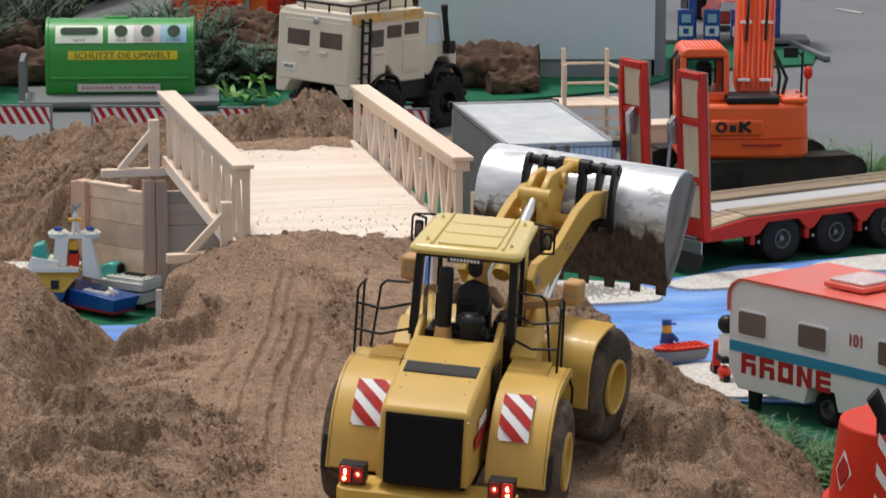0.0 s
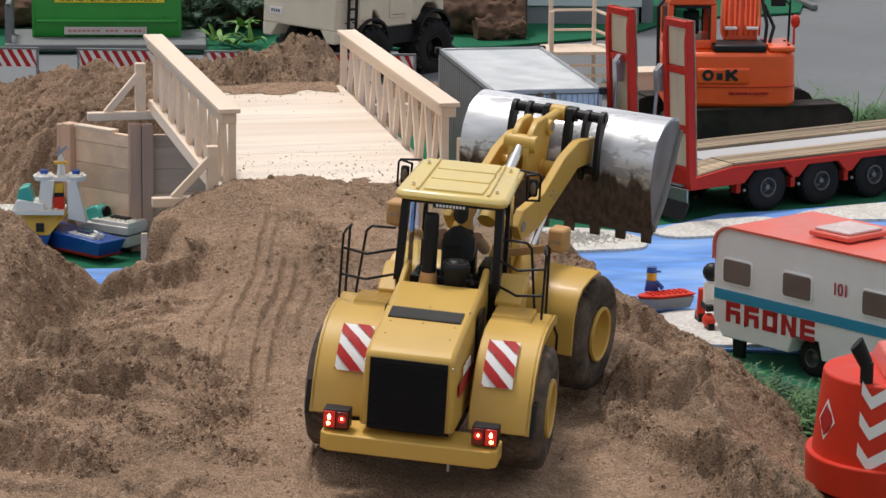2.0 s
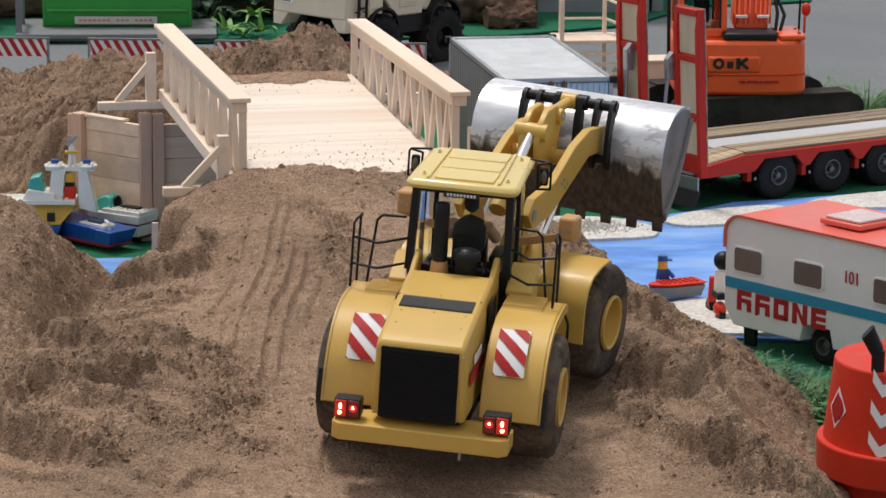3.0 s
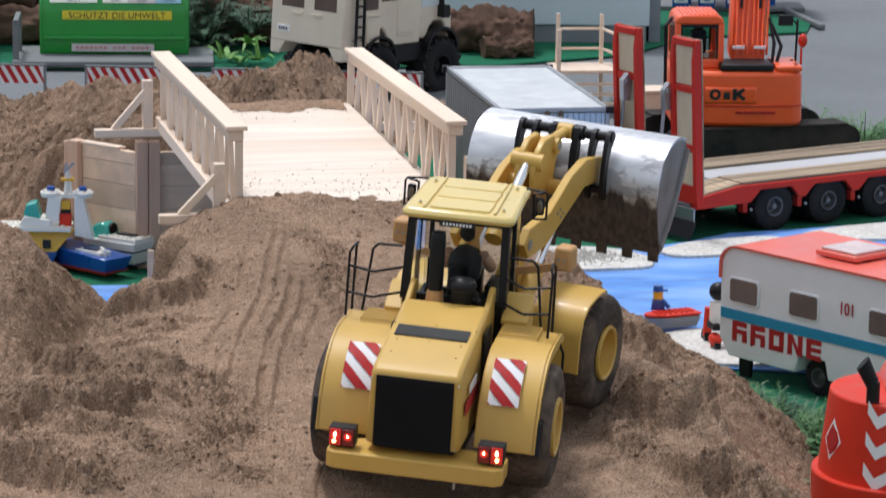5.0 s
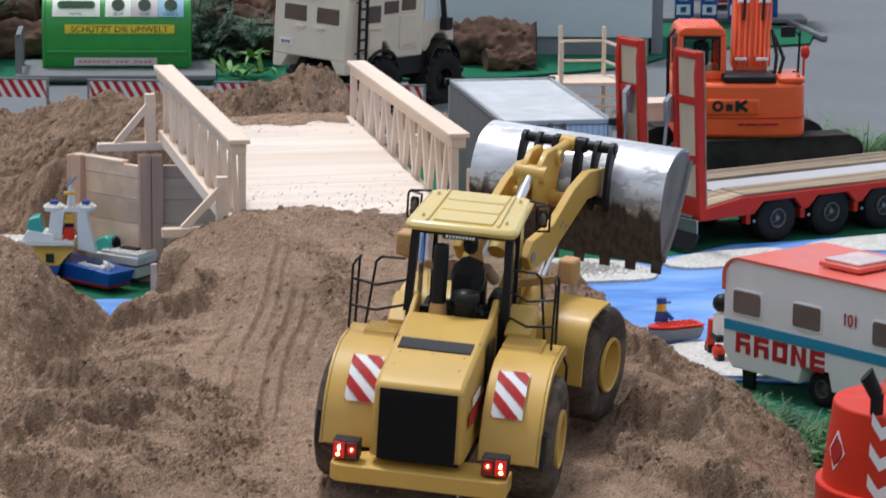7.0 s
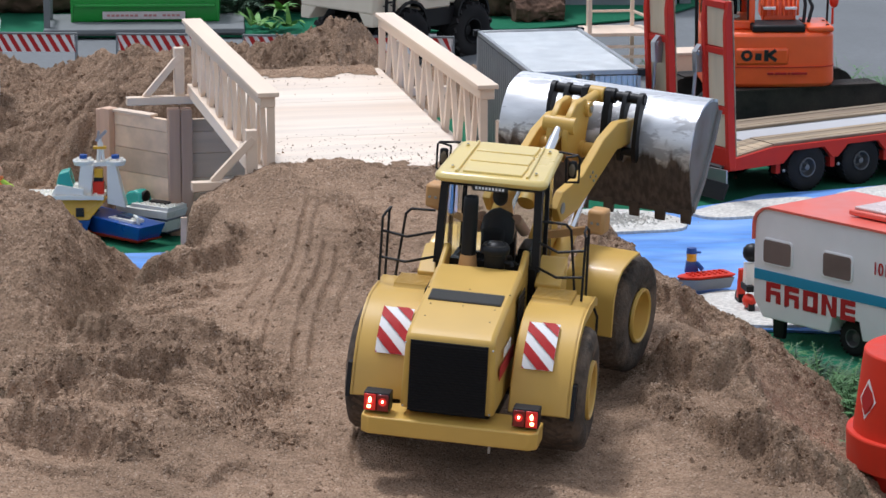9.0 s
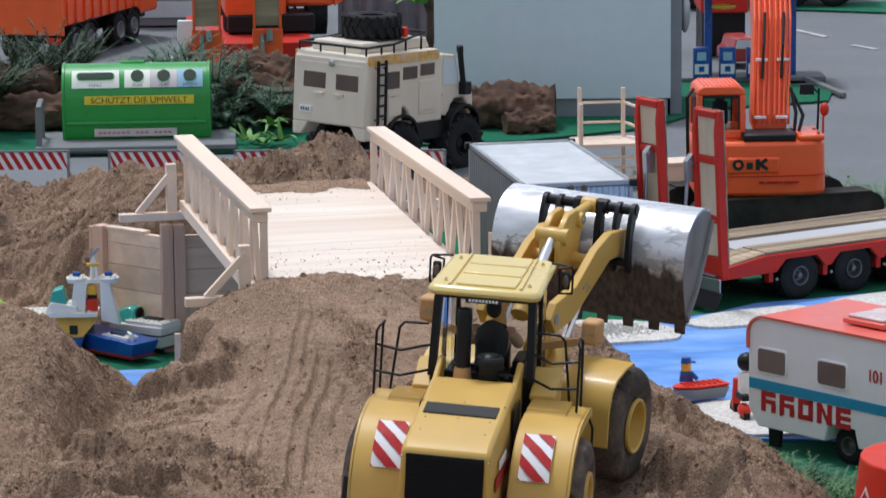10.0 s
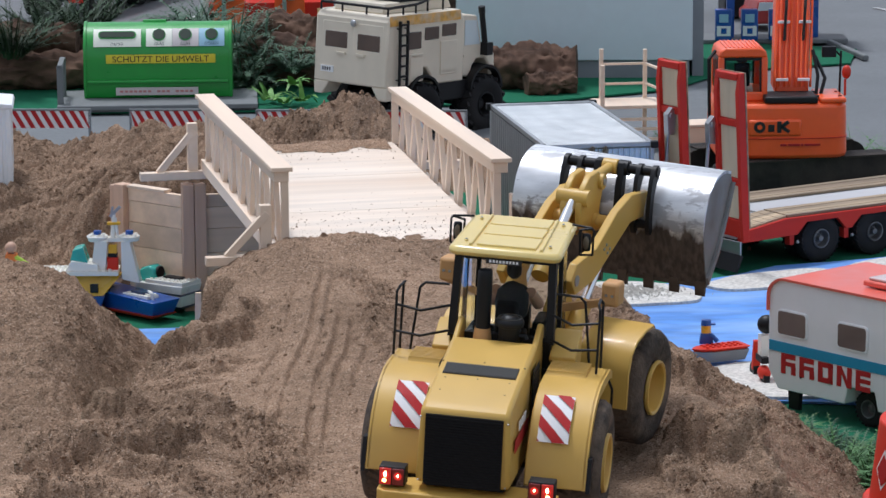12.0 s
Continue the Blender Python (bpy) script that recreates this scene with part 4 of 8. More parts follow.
def rim_mesh(r, w, out):
    """A dished rim on the side out (+1 or -1)."""
    bm = B()
    o = out
    lathe(bm, [(o * w * 0.46, r * 1.04), (o * w * 0.52, r * 1.02), (o * w * 0.53, r * 0.96), (o * w * 0.50, r * 0.90), (o * w * 0.22, r * 0.84), (o * w * 0.02, r * 0.72), (o * w * 0.00, r * 0.50),
               (o * w * 0.16, r * 0.44), (o * w * 0.22, r * 0.34), (o * w * 0.24, r * 0.01)], (0, 0, 0), "x", 32, False)
    return bm


def bolts(bm, x, r, n, size):
    for i in range(n):
        a = 2 * math.pi * i / n
        rod(bm, (x, r * math.cos(a), r * math.sin(a)), (x + size, r * math.cos(a), r * math.sin(a)), abs(size) * 0.7, 6)
    return bm


ML = pose(0.0594, 3.2754, 0.1252, 3.57, 3.72, -10.52)
loader = thing("wheel_loader", ML @ Matrix.Diagonal((1.05, 1.05, 1.05, 1)), "yellow model wheel loader with muddy raised bucket, lit tail lamps", "wheel loader")
AX = 0.132
PHI = radians(-12)
FRONT = Matrix.Rotation(PHI, 4, "Z")


def fpart(name, bm, mat, label="", bevel=0.0, parent=None):
    bmesh.ops.transform(bm, matrix=FRONT, verts=bm.verts)
    return part(name, bm, mat, parent or loader, label, bevel)


def loader_wheel(x, y, m):
    out = 1 if x > 0 else -1
    place = m @ Matrix.Translation((x, y, 0.058))
    w = tyre_on(loader, place, 0.058, 0.046, 40, 0.0003, 0.0042, 56, 0.44, RUBBER, "black tyre caked with sand")
    bm = rim_mesh(0.0262, 0.046, out)
    bolts(bm, 0.0, 0.0158, 10, out * 0.0020)
    bmesh.ops.transform(bm, matrix=place, verts=bm.verts)
    part("rim", bm, YELLOW, w, "yellow dished rim")
    bm = lathe(B(), [(out * 0.0105, 0.006), (out * 0.0150, 0.0055), (out * 0.0158, 0.003), (out * 0.0158, 0.0002)], (0, 0, 0), "x", 16)
    bmesh.ops.transform(bm, matrix=place, verts=bm.verts)
    part("hub", bm, YELLOW, w)


I4 = Matrix.Identity(4)
for x, y, m in ((0.091, -AX, I4), (-0.081, -AX, I4), (0.080, AX, FRONT), (-0.080, AX, FRONT)):
    loader_wheel(x, y, m)
# rear frame and axle
bm = box(B(), -0.036, 0.036, -0.225, -0.02, 0.036, 0.066)
part("rear_frame", bm, BLACK, loader, bevel=0.002)
bm = rod(B(), (-0.06, -AX, 0.058), (0.06, -AX, 0.058), 0.012, 14)
part("axle", bm, BLACK, loader)
bm = B()
rod(bm, (0, -0.012, 0.03), (0, -0.012, 0.075), 0.012, 16)
part("centre_pin", bm, BLACK, loader)
# counterweight bumper with upturned corners
bm = prism(B(), [(-0.079, -0.246), (-0.072, -0.252), (0.072, -0.252), (0.079, -0.246), (0.079, -0.216), (0.045, -0.205), (-0.045, -0.205), (-0.079, -0.216)], 0.036, 0.052, "z")
part("bumper", bm, YELLOW, loader, bevel=0.0014)
bm = rod(B(), (0.036, -0.243, 0.027), (0.036, -0.243, 0.038), 0.0013, 8)
part("tow_pin", bm, GREYMETAL, loader)
# hood
HW = 0.0425
hood = [(-0.238, 0.058), (-0.241, 0.1265), (-0.230, 0.1325), (-0.102, 0.152), (-0.094, 0.152), (-0.094, 0.058)]
bm = prism(B(), hood, -HW, HW, "x")
for v in bm.verts:
    if v.co.z > 0.11:
        v.co.x *= 0.93
hood_ob = part("hood", bm, YELLOW, loader, bevel=0.004)
for sx in (-1, 1):
    bm = prism(B(), [(-0.102, 0.148), (-0.066, 0.163), (-0.058, 0.160), (-0.058, 0.08), (-0.102, 0.08)], sx * 0.034, sx * 0.0395, "x")
    part("hood_cheek", bm, YELLOW, hood_ob, bevel=0.002)
bm = box(B(), -0.034, 0.034, -0.0935, -0.058, 0.10, 0.142)
part("engine_deck", bm, YELLOW, loader, bevel=0.001)
# vent on the hood
bm = B()
mv = Matrix.Translation((0, -0.165, 0.1427)) @ Matrix.Rotation(radians(8.7), 4, "X")
box(bm, -0.033, 0.033, -0.0105, 0.0105, -0.001, 0.0008, mv)
for i in range(34):
    x = -0.032 + 0.064 * i / 33
    box(bm, x - 0.0004, x + 0.0004, -0.010, 0.010, 0.0008, 0.0017, mv)
part("hood_vent", bm, VENT, hood_ob, "dark grey slotted vent")
# rear grille
bm = box(B(), -0.0345, 0.0345, -0.2425, -0.2385, 0.059, 0.1235)
for i in range(25):
    z = 0.0605 + i * 0.00248
    box(bm, -0.034, 0.034, -0.2436, -0.2422, z, z + 0.0011)
part("rear_grille", bm, DARK, hood_ob, "black radiator grille with fine slats")
for x in (-0.0388, 0.0388):
    for z in (0.062, 0.1205):
        part("screw", ball(B(), (x, -0.2415, z), 0.0011, 1), GREYMETAL, hood_ob)
for x, y in ((-0.029, -0.208), (0.029, -0.208), (-0.029, -0.183), (0.029, -0.183), (0, -0.181), (0, -0.147), (-0.037, -0.150), (0.037, -0.150)):
    z = 0.1325 + 0.1523 * (y + 0.230) + 0.0004
    part("screw", ball(B(), (x, y, z - 0.0005), 0.0010, 1), SCREW, hood_ob)
# side grilles, stickers
for sx in (-1, 1):
    bm = box(B(), sx * 0.0425, sx * 0.0432, -0.135, -0.10, 0.070, 0.138)
    for i in range(14):
        z = 0.073 + i * 0.0046
        box(bm, sx * 0.0425, sx * 0.0440, -0.133, -0.102, z, z + 0.0018)
    part("side_grille", bm, DARK, hood_ob, "black side grille")
    bm = box(B(), sx * 0.0426, sx * 0.0431, -0.222, -0.15, 0.088, 0.100)
    part("side_stripe", bm, REDINK, hood_ob, "dark red side stripe")
    bm = B()
    for i in range(3):
        box(bm, sx * 0.0426, sx * 0.0434, -0.205 + i * 0.013, -0.196 + i * 0.013, 0.104, 0.112)
    part("side_mark", bm, WHITEINK, hood_ob, "white marks on the hood side")
# exhaust stack and air cleaner
bm = B()
rod(bm, (-0.014, -0.082, 0.138), (-0.014, -0.082, 0.159), 0.0098, 20, 0.0074)
part("stack_base", bm, TAN, loader, "tan stack base")
bm = lathe(B(), [(0.158, 0.0070), (0.205, 0.0070), (0.212, 0.0067), (0.2135, 0.0060), (0.2120, 0.0054), (0.196, 0.0052), (0.196, 0.0002)], (-0.014, -0.082, 0), "z", 24)
part("exhaust_pipe", bm, BLACK, loader, "black exhaust stack")
bm = lathe(B(), [(0.138, 0.0060), (0.147, 0.0075), (0.150, 0.0098), (0.163, 0.0102), (0.164, 0.0128), (0.1675, 0.0134), (0.1700, 0.0128), (0.1715, 0.0112), (0.1712, 0.0085), (0.1735, 0.0065), (0.1745, 0.0020)], (0.0115, -0.086, 0), "z", 28)
cleaner = part("air_cleaner", bm, BLACK, loader, "black mushroom air cleaner")
bm = lathe(B(), [(0.1700, 0.0110), (0.1722, 0.0112), (0.1722, 0.0100), (0.1700, 0.0098)], (0.0115, -0.086, 0), "z", 28, False)
part("cap_ring", bm, VENT, cleaner)
bm = pipe(B(), [(0.020, -0.087, 0.156), (0.027, -0.088, 0.156), (0.028, -0.089, 0.153)], 0.0022)
part("inlet", bm, BLACK, cleaner)


def fender(sx, yc, x0, x1, a0, a1, r, zc, name, fn):
    line = []
    n = 16
    for i in range(n + 1):
        a = radians(a0 + (a1 - a0) * i / n)
        line.append((yc + r * math.cos(a), zc + r * math.sin(a)))
    bm = strip(B(), line, 0.0028, min(sx * x0, sx * x1), max(sx * x0, sx * x1), "x")
    return fn(name, bm, YELLOW)


def rpart(name, bm, mat, label="", bevel=0.0, parent=None):
    return part(name, bm, mat, parent or loader, label, bevel)


# rear fenders: flat step, rounded shoulder, sloping back face
for sx in (-1, 1):
    a, b = sorted((sx * 0.044, sx * 0.099))
    line = [(-0.052, 0.120), (-0.066, 0.126), (-0.112, 0.128), (-0.134, 0.1268), (-0.152, 0.1215), (-0.168, 0.1125), (-0.182, 0.098), (-0.192, 0.079), (-0.199, 0.052)]
    bm = strip(B(), line, 0.003, a, b, "x")
    f = rpart("rear_fender", bm, YELLOW, bevel=0.0012)
    c, d = sorted((sx * 0.0965, sx * 0.0995))
    bm = prism(B(), line + [(-0.190, 0.052), (-0.184, 0.077), (-0.174, 0.094), (-0.162, 0.106), (-0.148, 0.114), (-0.133, 0.1185), (-0.066, 0.1175), (-0.052, 0.113)], c, d, "x")
    rpart("fender_lip", bm, YELLOW, parent=f)
    # rubber mud flap beside the wheel
    c, d = sorted((sx * 0.0998, sx * 0.1035))
    bm = prism(B(), [(-0.200, 0.05), (-0.193, 0.080), (-0.184, 0.080), (-0.190, 0.05)], c, d, "x")
    rpart("mud_flap", bm, BLACK, "black rubber flap", parent=f)
    # ribbed step plate
    ridge = [(-0.108, 0.1275), (-0.068, 0.1265)]
    for i in range(9):
        y, z = -0.070 - i * 0.0042, 0.1285 + i * 0.00012
        ridge += [(y + 0.0016, z), (y + 0.0009, z + 0.0022), (y - 0.0009, z + 0.0022), (y - 0.0016, z)]
    bm = prism(B(), ridge, min(sx * 0.046, sx * 0.082), max(sx * 0.046, sx * 0.082), "x")
    rpart("step_plate", bm, YELLOW, "ribbed yellow step plate", parent=f)
    # sloped tread beside the cab
    bm = prism(B(), [(-0.052, 0.120), (-0.070, 0.130), (-0.070, 0.134), (-0.038, 0.150), (-0.030, 0.150), (-0.030, 0.120)], min(sx * 0.0425, sx * 0.067), max(sx * 0.0425, sx * 0.067), "x")
    rpart("side_step", bm, YELLOW, bevel=0.001, parent=f)
    # red and white warning board on the sloping face
    xa, xb = 0.0525, 0.0805
    # the board follows the bend of the fender in three leaves
    bend = [(-0.1540, 0.1235), (-0.1700, 0.1145), (-0.1842, 0.0997), (-0.1890, 0.0907)]
    bm = strip(B(), bend, 0.0006, min(sx * xa, sx * xb), max(sx * xa, sx * xb), "x")
    board = rpart("warning_board", bm, WHITEINK, "red and white striped warning sticker", parent=f)
    lens = [0.0]
    for (ya, za), (yb, zb) in zip(bend, bend[1:]):
        lens.append(lens[-1] + math.hypot(yb - ya, zb - za))

    def on_board(q, l):
        for i in range(3):
            if l <= lens[i + 1] + 1e-9:
                k = (l - lens[i]) / (lens[i + 1] - lens[i])
                (ya, za), (yb, zb) = bend[i], bend[i + 1]
                y, z = ya + (yb - ya) * k, za + (zb - za) * k
                d = Vector((yb - ya, zb - za)).normalized()
                return Vector((sx * (xa + q * (xb - xa)), y - 0.0, z)) + Vector((0, d.y, -d.x)) * 0.0011
        return None

    lean = 0.028
    per = lens[3] / 2.1
    for s in range(-2, 4):
        bm = B()
        cols = 36
        for i in range(cols):
            ends = []
            for q in (i / cols, (i + 1) / cols):
                start = s * per + lean * (q if sx > 0 else 1 - q)
                ends.append((q, start, start + per / 2))
            for leaf in range(3):
                quad = []
                for q, la, lb in ends:
                    quad.append((q, min(max(la, lens[leaf]), lens[leaf + 1]), min(max(lb, lens[leaf]), lens[leaf + 1])))
                (qa, a0, a1), (qb, b0, b1) = quad
                if (a1 - a0) + (b1 - b0) > 1e-6:
                    bm.faces.new([bm.verts.new(on_board(q, l)) for q, l in ((qa, a0), (qb, b0), (qb, b1), (qa, a1))])
        bmesh.ops.remove_doubles(bm, verts=bm.verts, dist=1e-7)
        if bm.faces:
            rpart("red_stripe", bm, REDINK, parent=board)
        else:
            bm.free()
    # twin tail lamps in a black housing
    lx = sx * 0.0665
    bm = box(B(), lx - 0.0118, lx + 0.0118, -0.243, -0.228, 0.054, 0.0715)
    lamp = rpart("tail_lamp", bm, BLACK, "black lamp housing with lit red lenses", bevel=0.001)
    for k in (-1, 1):
        outer = k == sx
        bm = box(B(), lx + k * 0.0057 - 0.0052, lx + k * 0.0057 + 0.0052, -0.2448, -0.243, 0.0552, 0.0702)
        rpart("lens", bm, GLOWLENS if outer else DARKRED, "glowing red lamp lens" if outer else "dark red lamp lens", bevel=0.0006, parent=lamp)
        bm = ball(B(), (lx + k * 0.0057, -0.2449, 0.0650 if outer else 0.0640), 0.0019 if outer else 0.0015, 2, (0.8, 0.35, 1.5 if outer else 1.0))
        rpart("bulb", bm, HOTLIGHT, "glowing lamp", parent=lamp)
        if outer:
            bm = ball(B(), (lx + k * 0.0063, -0.2449, 0.0590), 0.0022, 2, (0.9, 0.35, 0.9))
            rpart("bulb", bm, AMBERLIGHT, "glowing amber lamp", parent=lamp)
        bm = lathe(B(), [(-0.24505, 0.0036), (-0.24485, 0.0036)], (lx + k * 0.0057, 0, 0.0637), "y", 20)
        rpart("glow_ring", bm, REDLIGHT, "red lit reflector", parent=lamp)
    # hand rails
    bm = B()
    r = 0.00125
    pipe(bm, [(sx * 0.094, -0.092, 0.128), (sx * 0.094, -0.088, 0.187), (sx * 0.092, -0.084, 0.191), (sx * 0.091, -0.066, 0.191), (sx * 0.093, -0.062, 0.187), (sx * 0.094, -0.062, 0.124)], r)
    pipe(bm, [(sx * 0.084, -0.064, 0.124), (sx * 0.077, -0.064, 0.186), (sx * 0.072, -0.064, 0.191), (sx * 0.050, -0.062, 0.191)], r)
    pipe(bm, [(sx * 0.094, -0.089, 0.175), (sx * 0.070, -0.092, 0.172), (sx * 0.048, -0.066, 0.172)], r)
    pipe(bm, [(sx * 0.094, -0.090, 0.150), (sx * 0.070, -0.092, 0.148), (sx * 0.048, -0.066, 0.148)], r)
    rpart("hand_rail", bm, BLACK, "thin black hand rail")
    bm = B()
    pipe(bm, [(sx * 0.098, -0.052, 0.118), (sx * 0.104, -0.045, 0.10), (sx * 0.104, -0.044, 0.045), (sx * 0.090, -0.044, 0.045)], r)
    for z in (0.055, 0.078):
        box(bm, min(sx * 0.088, sx * 0.104), max(sx * 0.088, sx * 0.104), -0.049, -0.040, z - 0.001, z + 0.001)
    rpart("ladder", bm, BLACK, "black boarding ladder")

for ob in loader.children_recursive:
    if ob.name.startswith(("rear_fender", "fender_lip", "mud_flap", "step_plate", "side_step", "warning_board", "red_stripe", "bumper", "tow_pin", "tail_lamp", "lens", "bulb", "glow_ring")):
        for v in ob.data.vertices:
            v.co.x += 0.0045

# ---- cab ----
cab = part("cab_frame", (lambda bm: (
    [beam(bm, (sx * 0.046, -0.060, 0.142), (sx * 0.0435, -0.052, 0.222), 0.007, 0.010, (0, 1, 0)) for sx in (-1, 1)],
    [beam(bm, (sx * 0.042, 0.048, 0.118), (sx * 0.040, 0.040, 0.224), 0.004, 0.005, (0, 1, 0)) for sx in (-1, 1)],
    [beam(bm, (sx * 0.046, -0.004, 0.118), (sx * 0.044, -0.004, 0.224), 0.004, 0.005, (0, 1, 0)) for sx in (-1, 1)],
    beam(bm, (-0.046, -0.061, 0.144), (0.046, -0.061, 0.144), 0.006, 0.008),
    beam(bm, (-0.044, -0.053, 0.2185), (0.044, -0.053, 0.2185), 0.006, 0.006),
    beam(bm, (-0.042, 0.047, 0.120), (0.042, 0.047, 0.120), 0.005, 0.008),
    [beam(bm, (sx * 0.045, -0.06, 0.120), (sx * 0.043, 0.048, 0.120), 0.005, 0.012) for sx in (-1, 1)],
    box(bm, -0.046, 0.046, -0.062, 0.05, 0.092, 0.118), bm)[-1])(B()), BLACK, loader, "black cab frame")
bm = B()
for sx in (-1, 1):
    prism(bm, [(-0.058, 0.118), (-0.066, 0.145), (-0.052, 0.149), (-0.050, 0.118)], sx * 0.0465, sx * 0.0405, "x")
box(bm, -0.0405, 0.0405, -0.0605, -0.0575, 0.118, 0.1445)
part("cab_rear_panel", bm, BLACK, cab)
# tinted panes
for sx in (-1, 1):
    bm = prism(B(), [(-0.056, 0.145), (-0.050, 0.221), (0.038, 0.223), (0.046, 0.122), (-0.052, 0.122)], sx * 0.0430, sx * 0.0436, "x")
    pane = part("side_pane", bm, GLASS, cab, "clear side window")
    pane.visible_shadow = False
bm = prism(B(), [(-0.042, 0.122), (0.042, 0.122), (0.039, 0.223), (-0.039, 0.223)], 0.0440, 0.0446, "y")
pane = part("front_pane", bm, GLASS, cab, "clear windscreen")
pane.visible_shadow = False
bm = prism(B(), [(-0.0415, 0.149), (0.0415, 0.149), (0.040, 0.216), (-0.040, 0.216)], -0.0572, -0.0568, "y")
pane = part("rear_pane", bm, GLASS, cab, "clear rear window")
pane.visible_shadow = False
# seat, console, wheel and the doll
bm = B()
box(bm, -0.015, 0.015, -0.030, 0.006, 0.118, 0.137)
box(bm, -0.011, 0.011, -0.036, -0.029, 0.135, 0.172)
part("seat", bm, BLACK, cab, "black operator seat", bevel=0.004)
bm = B()
box(bm, -0.012, 0.012, 0.028, 0.042, 0.118, 0.155)
box(bm, 0.022, 0.034, -0.02, 0.02, 0.118, 0.150)
part("console", bm, BLACK, cab, bevel=0.002)
bm = lathe(B(), [(-0.001, 0.012), (0.001, 0.012)], (0, 0, 0), "z", 20)
bmesh.ops.transform(bm, matrix=Matrix.Translation((0, 0.026, 0.162)) @ Matrix.Rotation(radians(40), 4, "X"), verts=bm.verts)
part("steering_wheel", bm, BLACK, cab)
bm = B()
ball(bm, (0.002, -0.016, 0.166), 0.017, 2, (1.0, 0.7, 1.25))
ball(bm, (0.002, -0.012, 0.197), 0.0085, 2, (0.9, 1, 1.15))
rod(bm, (0.018, -0.012, 0.176), (0.024, 0.006, 0.160), 0.0055, 10)
rod(bm, (0.024, 0.006, 0.160), (0.014, 0.024, 0.162), 0.0045, 10)
rod(bm, (-0.014, -0.012, 0.176), (-0.020, 0.006, 0.160), 0.0055, 10)
doll = part("driver_doll", bm, CLOTHES, cab, "plain dark seated doll figure")
doll.data.materials.append(SKIN)
for p in doll.data.polygons:
    if abs(p.center.x - 0.002) > 0.0150 or (p.center.z > 0.187 and p.center.y > -0.012):
        p.material_index = 1
# roof with raised panels
rf = [(-0.053, -0.064), (-0.046, -0.069), (0.046, -0.069), (0.053, -0.064), (0.050, 0.050), (0.043, 0.058), (-0.043, 0.058), (-0.050, 0.050)]
bm = prism(B(), rf, 0.2235, 0.2325, "z")
for v in bm.verts:
    v.co.z += 0.005 * v.co.y - 0.003
roof = part("cab_roof", bm, ROOFY, loader, "pale yellow moulded cab roof", bevel=0.0048)
bm = B()
tilt = Matrix.Translation((0, 0, -0.003)) @ Matrix.Rotation(radians(0.3), 4, "X")
for y0, y1 in ((-0.057, -0.0225), (-0.0185, 0.0135), (0.0175, 0.049)):
    prism(bm, [(-0.0275, y0), (0.0275, y0), (0.0285, y1), (-0.0285, y1)], 0.2310, 0.2346, "z")
for sx in (-1, 1):
    prism(bm, [(sx * 0.0315, -0.060), (sx * 0.0345, -0.060), (sx * 0.0325, 0.051), (sx * 0.0300, 0.051)], 0.2310, 0.2350, "z")
bmesh.ops.transform(bm, matrix=tilt, verts=bm.verts)
for x in (-0.039, 0.039):
    for y in (-0.045, 0.036):
        m = tilt @ Matrix.Translation((x, y, 0.2335))
        vs = bmesh.ops.create_cone(bm, cap_ends=True, segments=10, radius1=0.0022, radius2=0.0018, depth=0.0016)["verts"]
        bmesh.ops.transform(bm, matrix=m, verts=vs)
tagged(part("roof_panel", bm, ROOFY, roof, "raised roof panels", bevel=0.0013), kind="stuff")
for x in (-0.039, 0.039):
    for y in (-0.045, 0.036):
        bm = rod(B(), (x, y, 0.2339), (x, y, 0.2351), 0.0012, 8)
        bmesh.ops.transform(bm, matrix=tilt, verts=bm.verts)
        part("roof_screw", bm, GREYMETAL, roof)
bm = box(B(), -0.0165, 0.0165, -0.0672, -0.0640, 0.2155, 0.2205)
sign = part("name_plate", bm, BLACKINK, cab, "black plate with pale bars")
bm = B()
for i in range(9):
    box(bm, -0.0135 + i * 0.0031, -0.0115 + i * 0.0031, -0.0676, -0.0672, 0.2167, 0.2192)
part("plate_bars", bm, WHITEINK, sign)
for sx in (-1, 1):
    bm = B()
    pipe(bm, [(sx * 0.047, 0.04, 0.2310), (sx * 0.066, 0.034, 0.2310), (sx * 0.068, 0.034, 0.2280), (sx * 0.068, 0.034, 0.2050), (sx * 0.056, 0.034, 0.2040), (sx * 0.055, 0.034, 0.2280), (sx * 0.066, 0.034, 0.2305)], 0.0011)
    lamp = part("roof_lamp_guard", bm, BLACK, loader, "black mirror and lamp guard")
    bm = box(B(), min(sx * 0.0575, sx * 0.0655), max(sx * 0.0575, sx * 0.0655), 0.032, 0.038, 0.2080, 0.2250)
    part("mirror_body", bm, BLACK, lamp, bevel=0.002)
    bm = ball(B(), (sx * 0.0615, 0.0318, 0.2165), 0.0035, 2, (0.9, 0.25, 1.9))
    part("mirror_face", bm, BRONZE, lamp, "amber mirror face")

# ---- front frame, arms and bucket ----
bm = prism(B(), [(0.012, 0.045), (0.030, 0.150), (0.062, 0.182), (0.080, 0.176), (0.110, 0.10), (0.16, 0.075), (0.165, 0.045)], -0.026, -0.019, "x")
prism(bm, [(0.012, 0.045), (0.030, 0.150), (0.062, 0.182), (0.080, 0.176), (0.110, 0.10), (0.16, 0.075), (0.165, 0.045)], 0.019, 0.026, "x")
box(bm, -0.02, 0.02, 0.02, 0.15, 0.045, 0.075)
fpart("front_frame", bm, YELLOW, bevel=0.001)
bm = rod(B(), (-0.06, AX, 0.058), (0.06, AX, 0.058), 0.012, 14)
fpart("axle", bm, YELLOW)
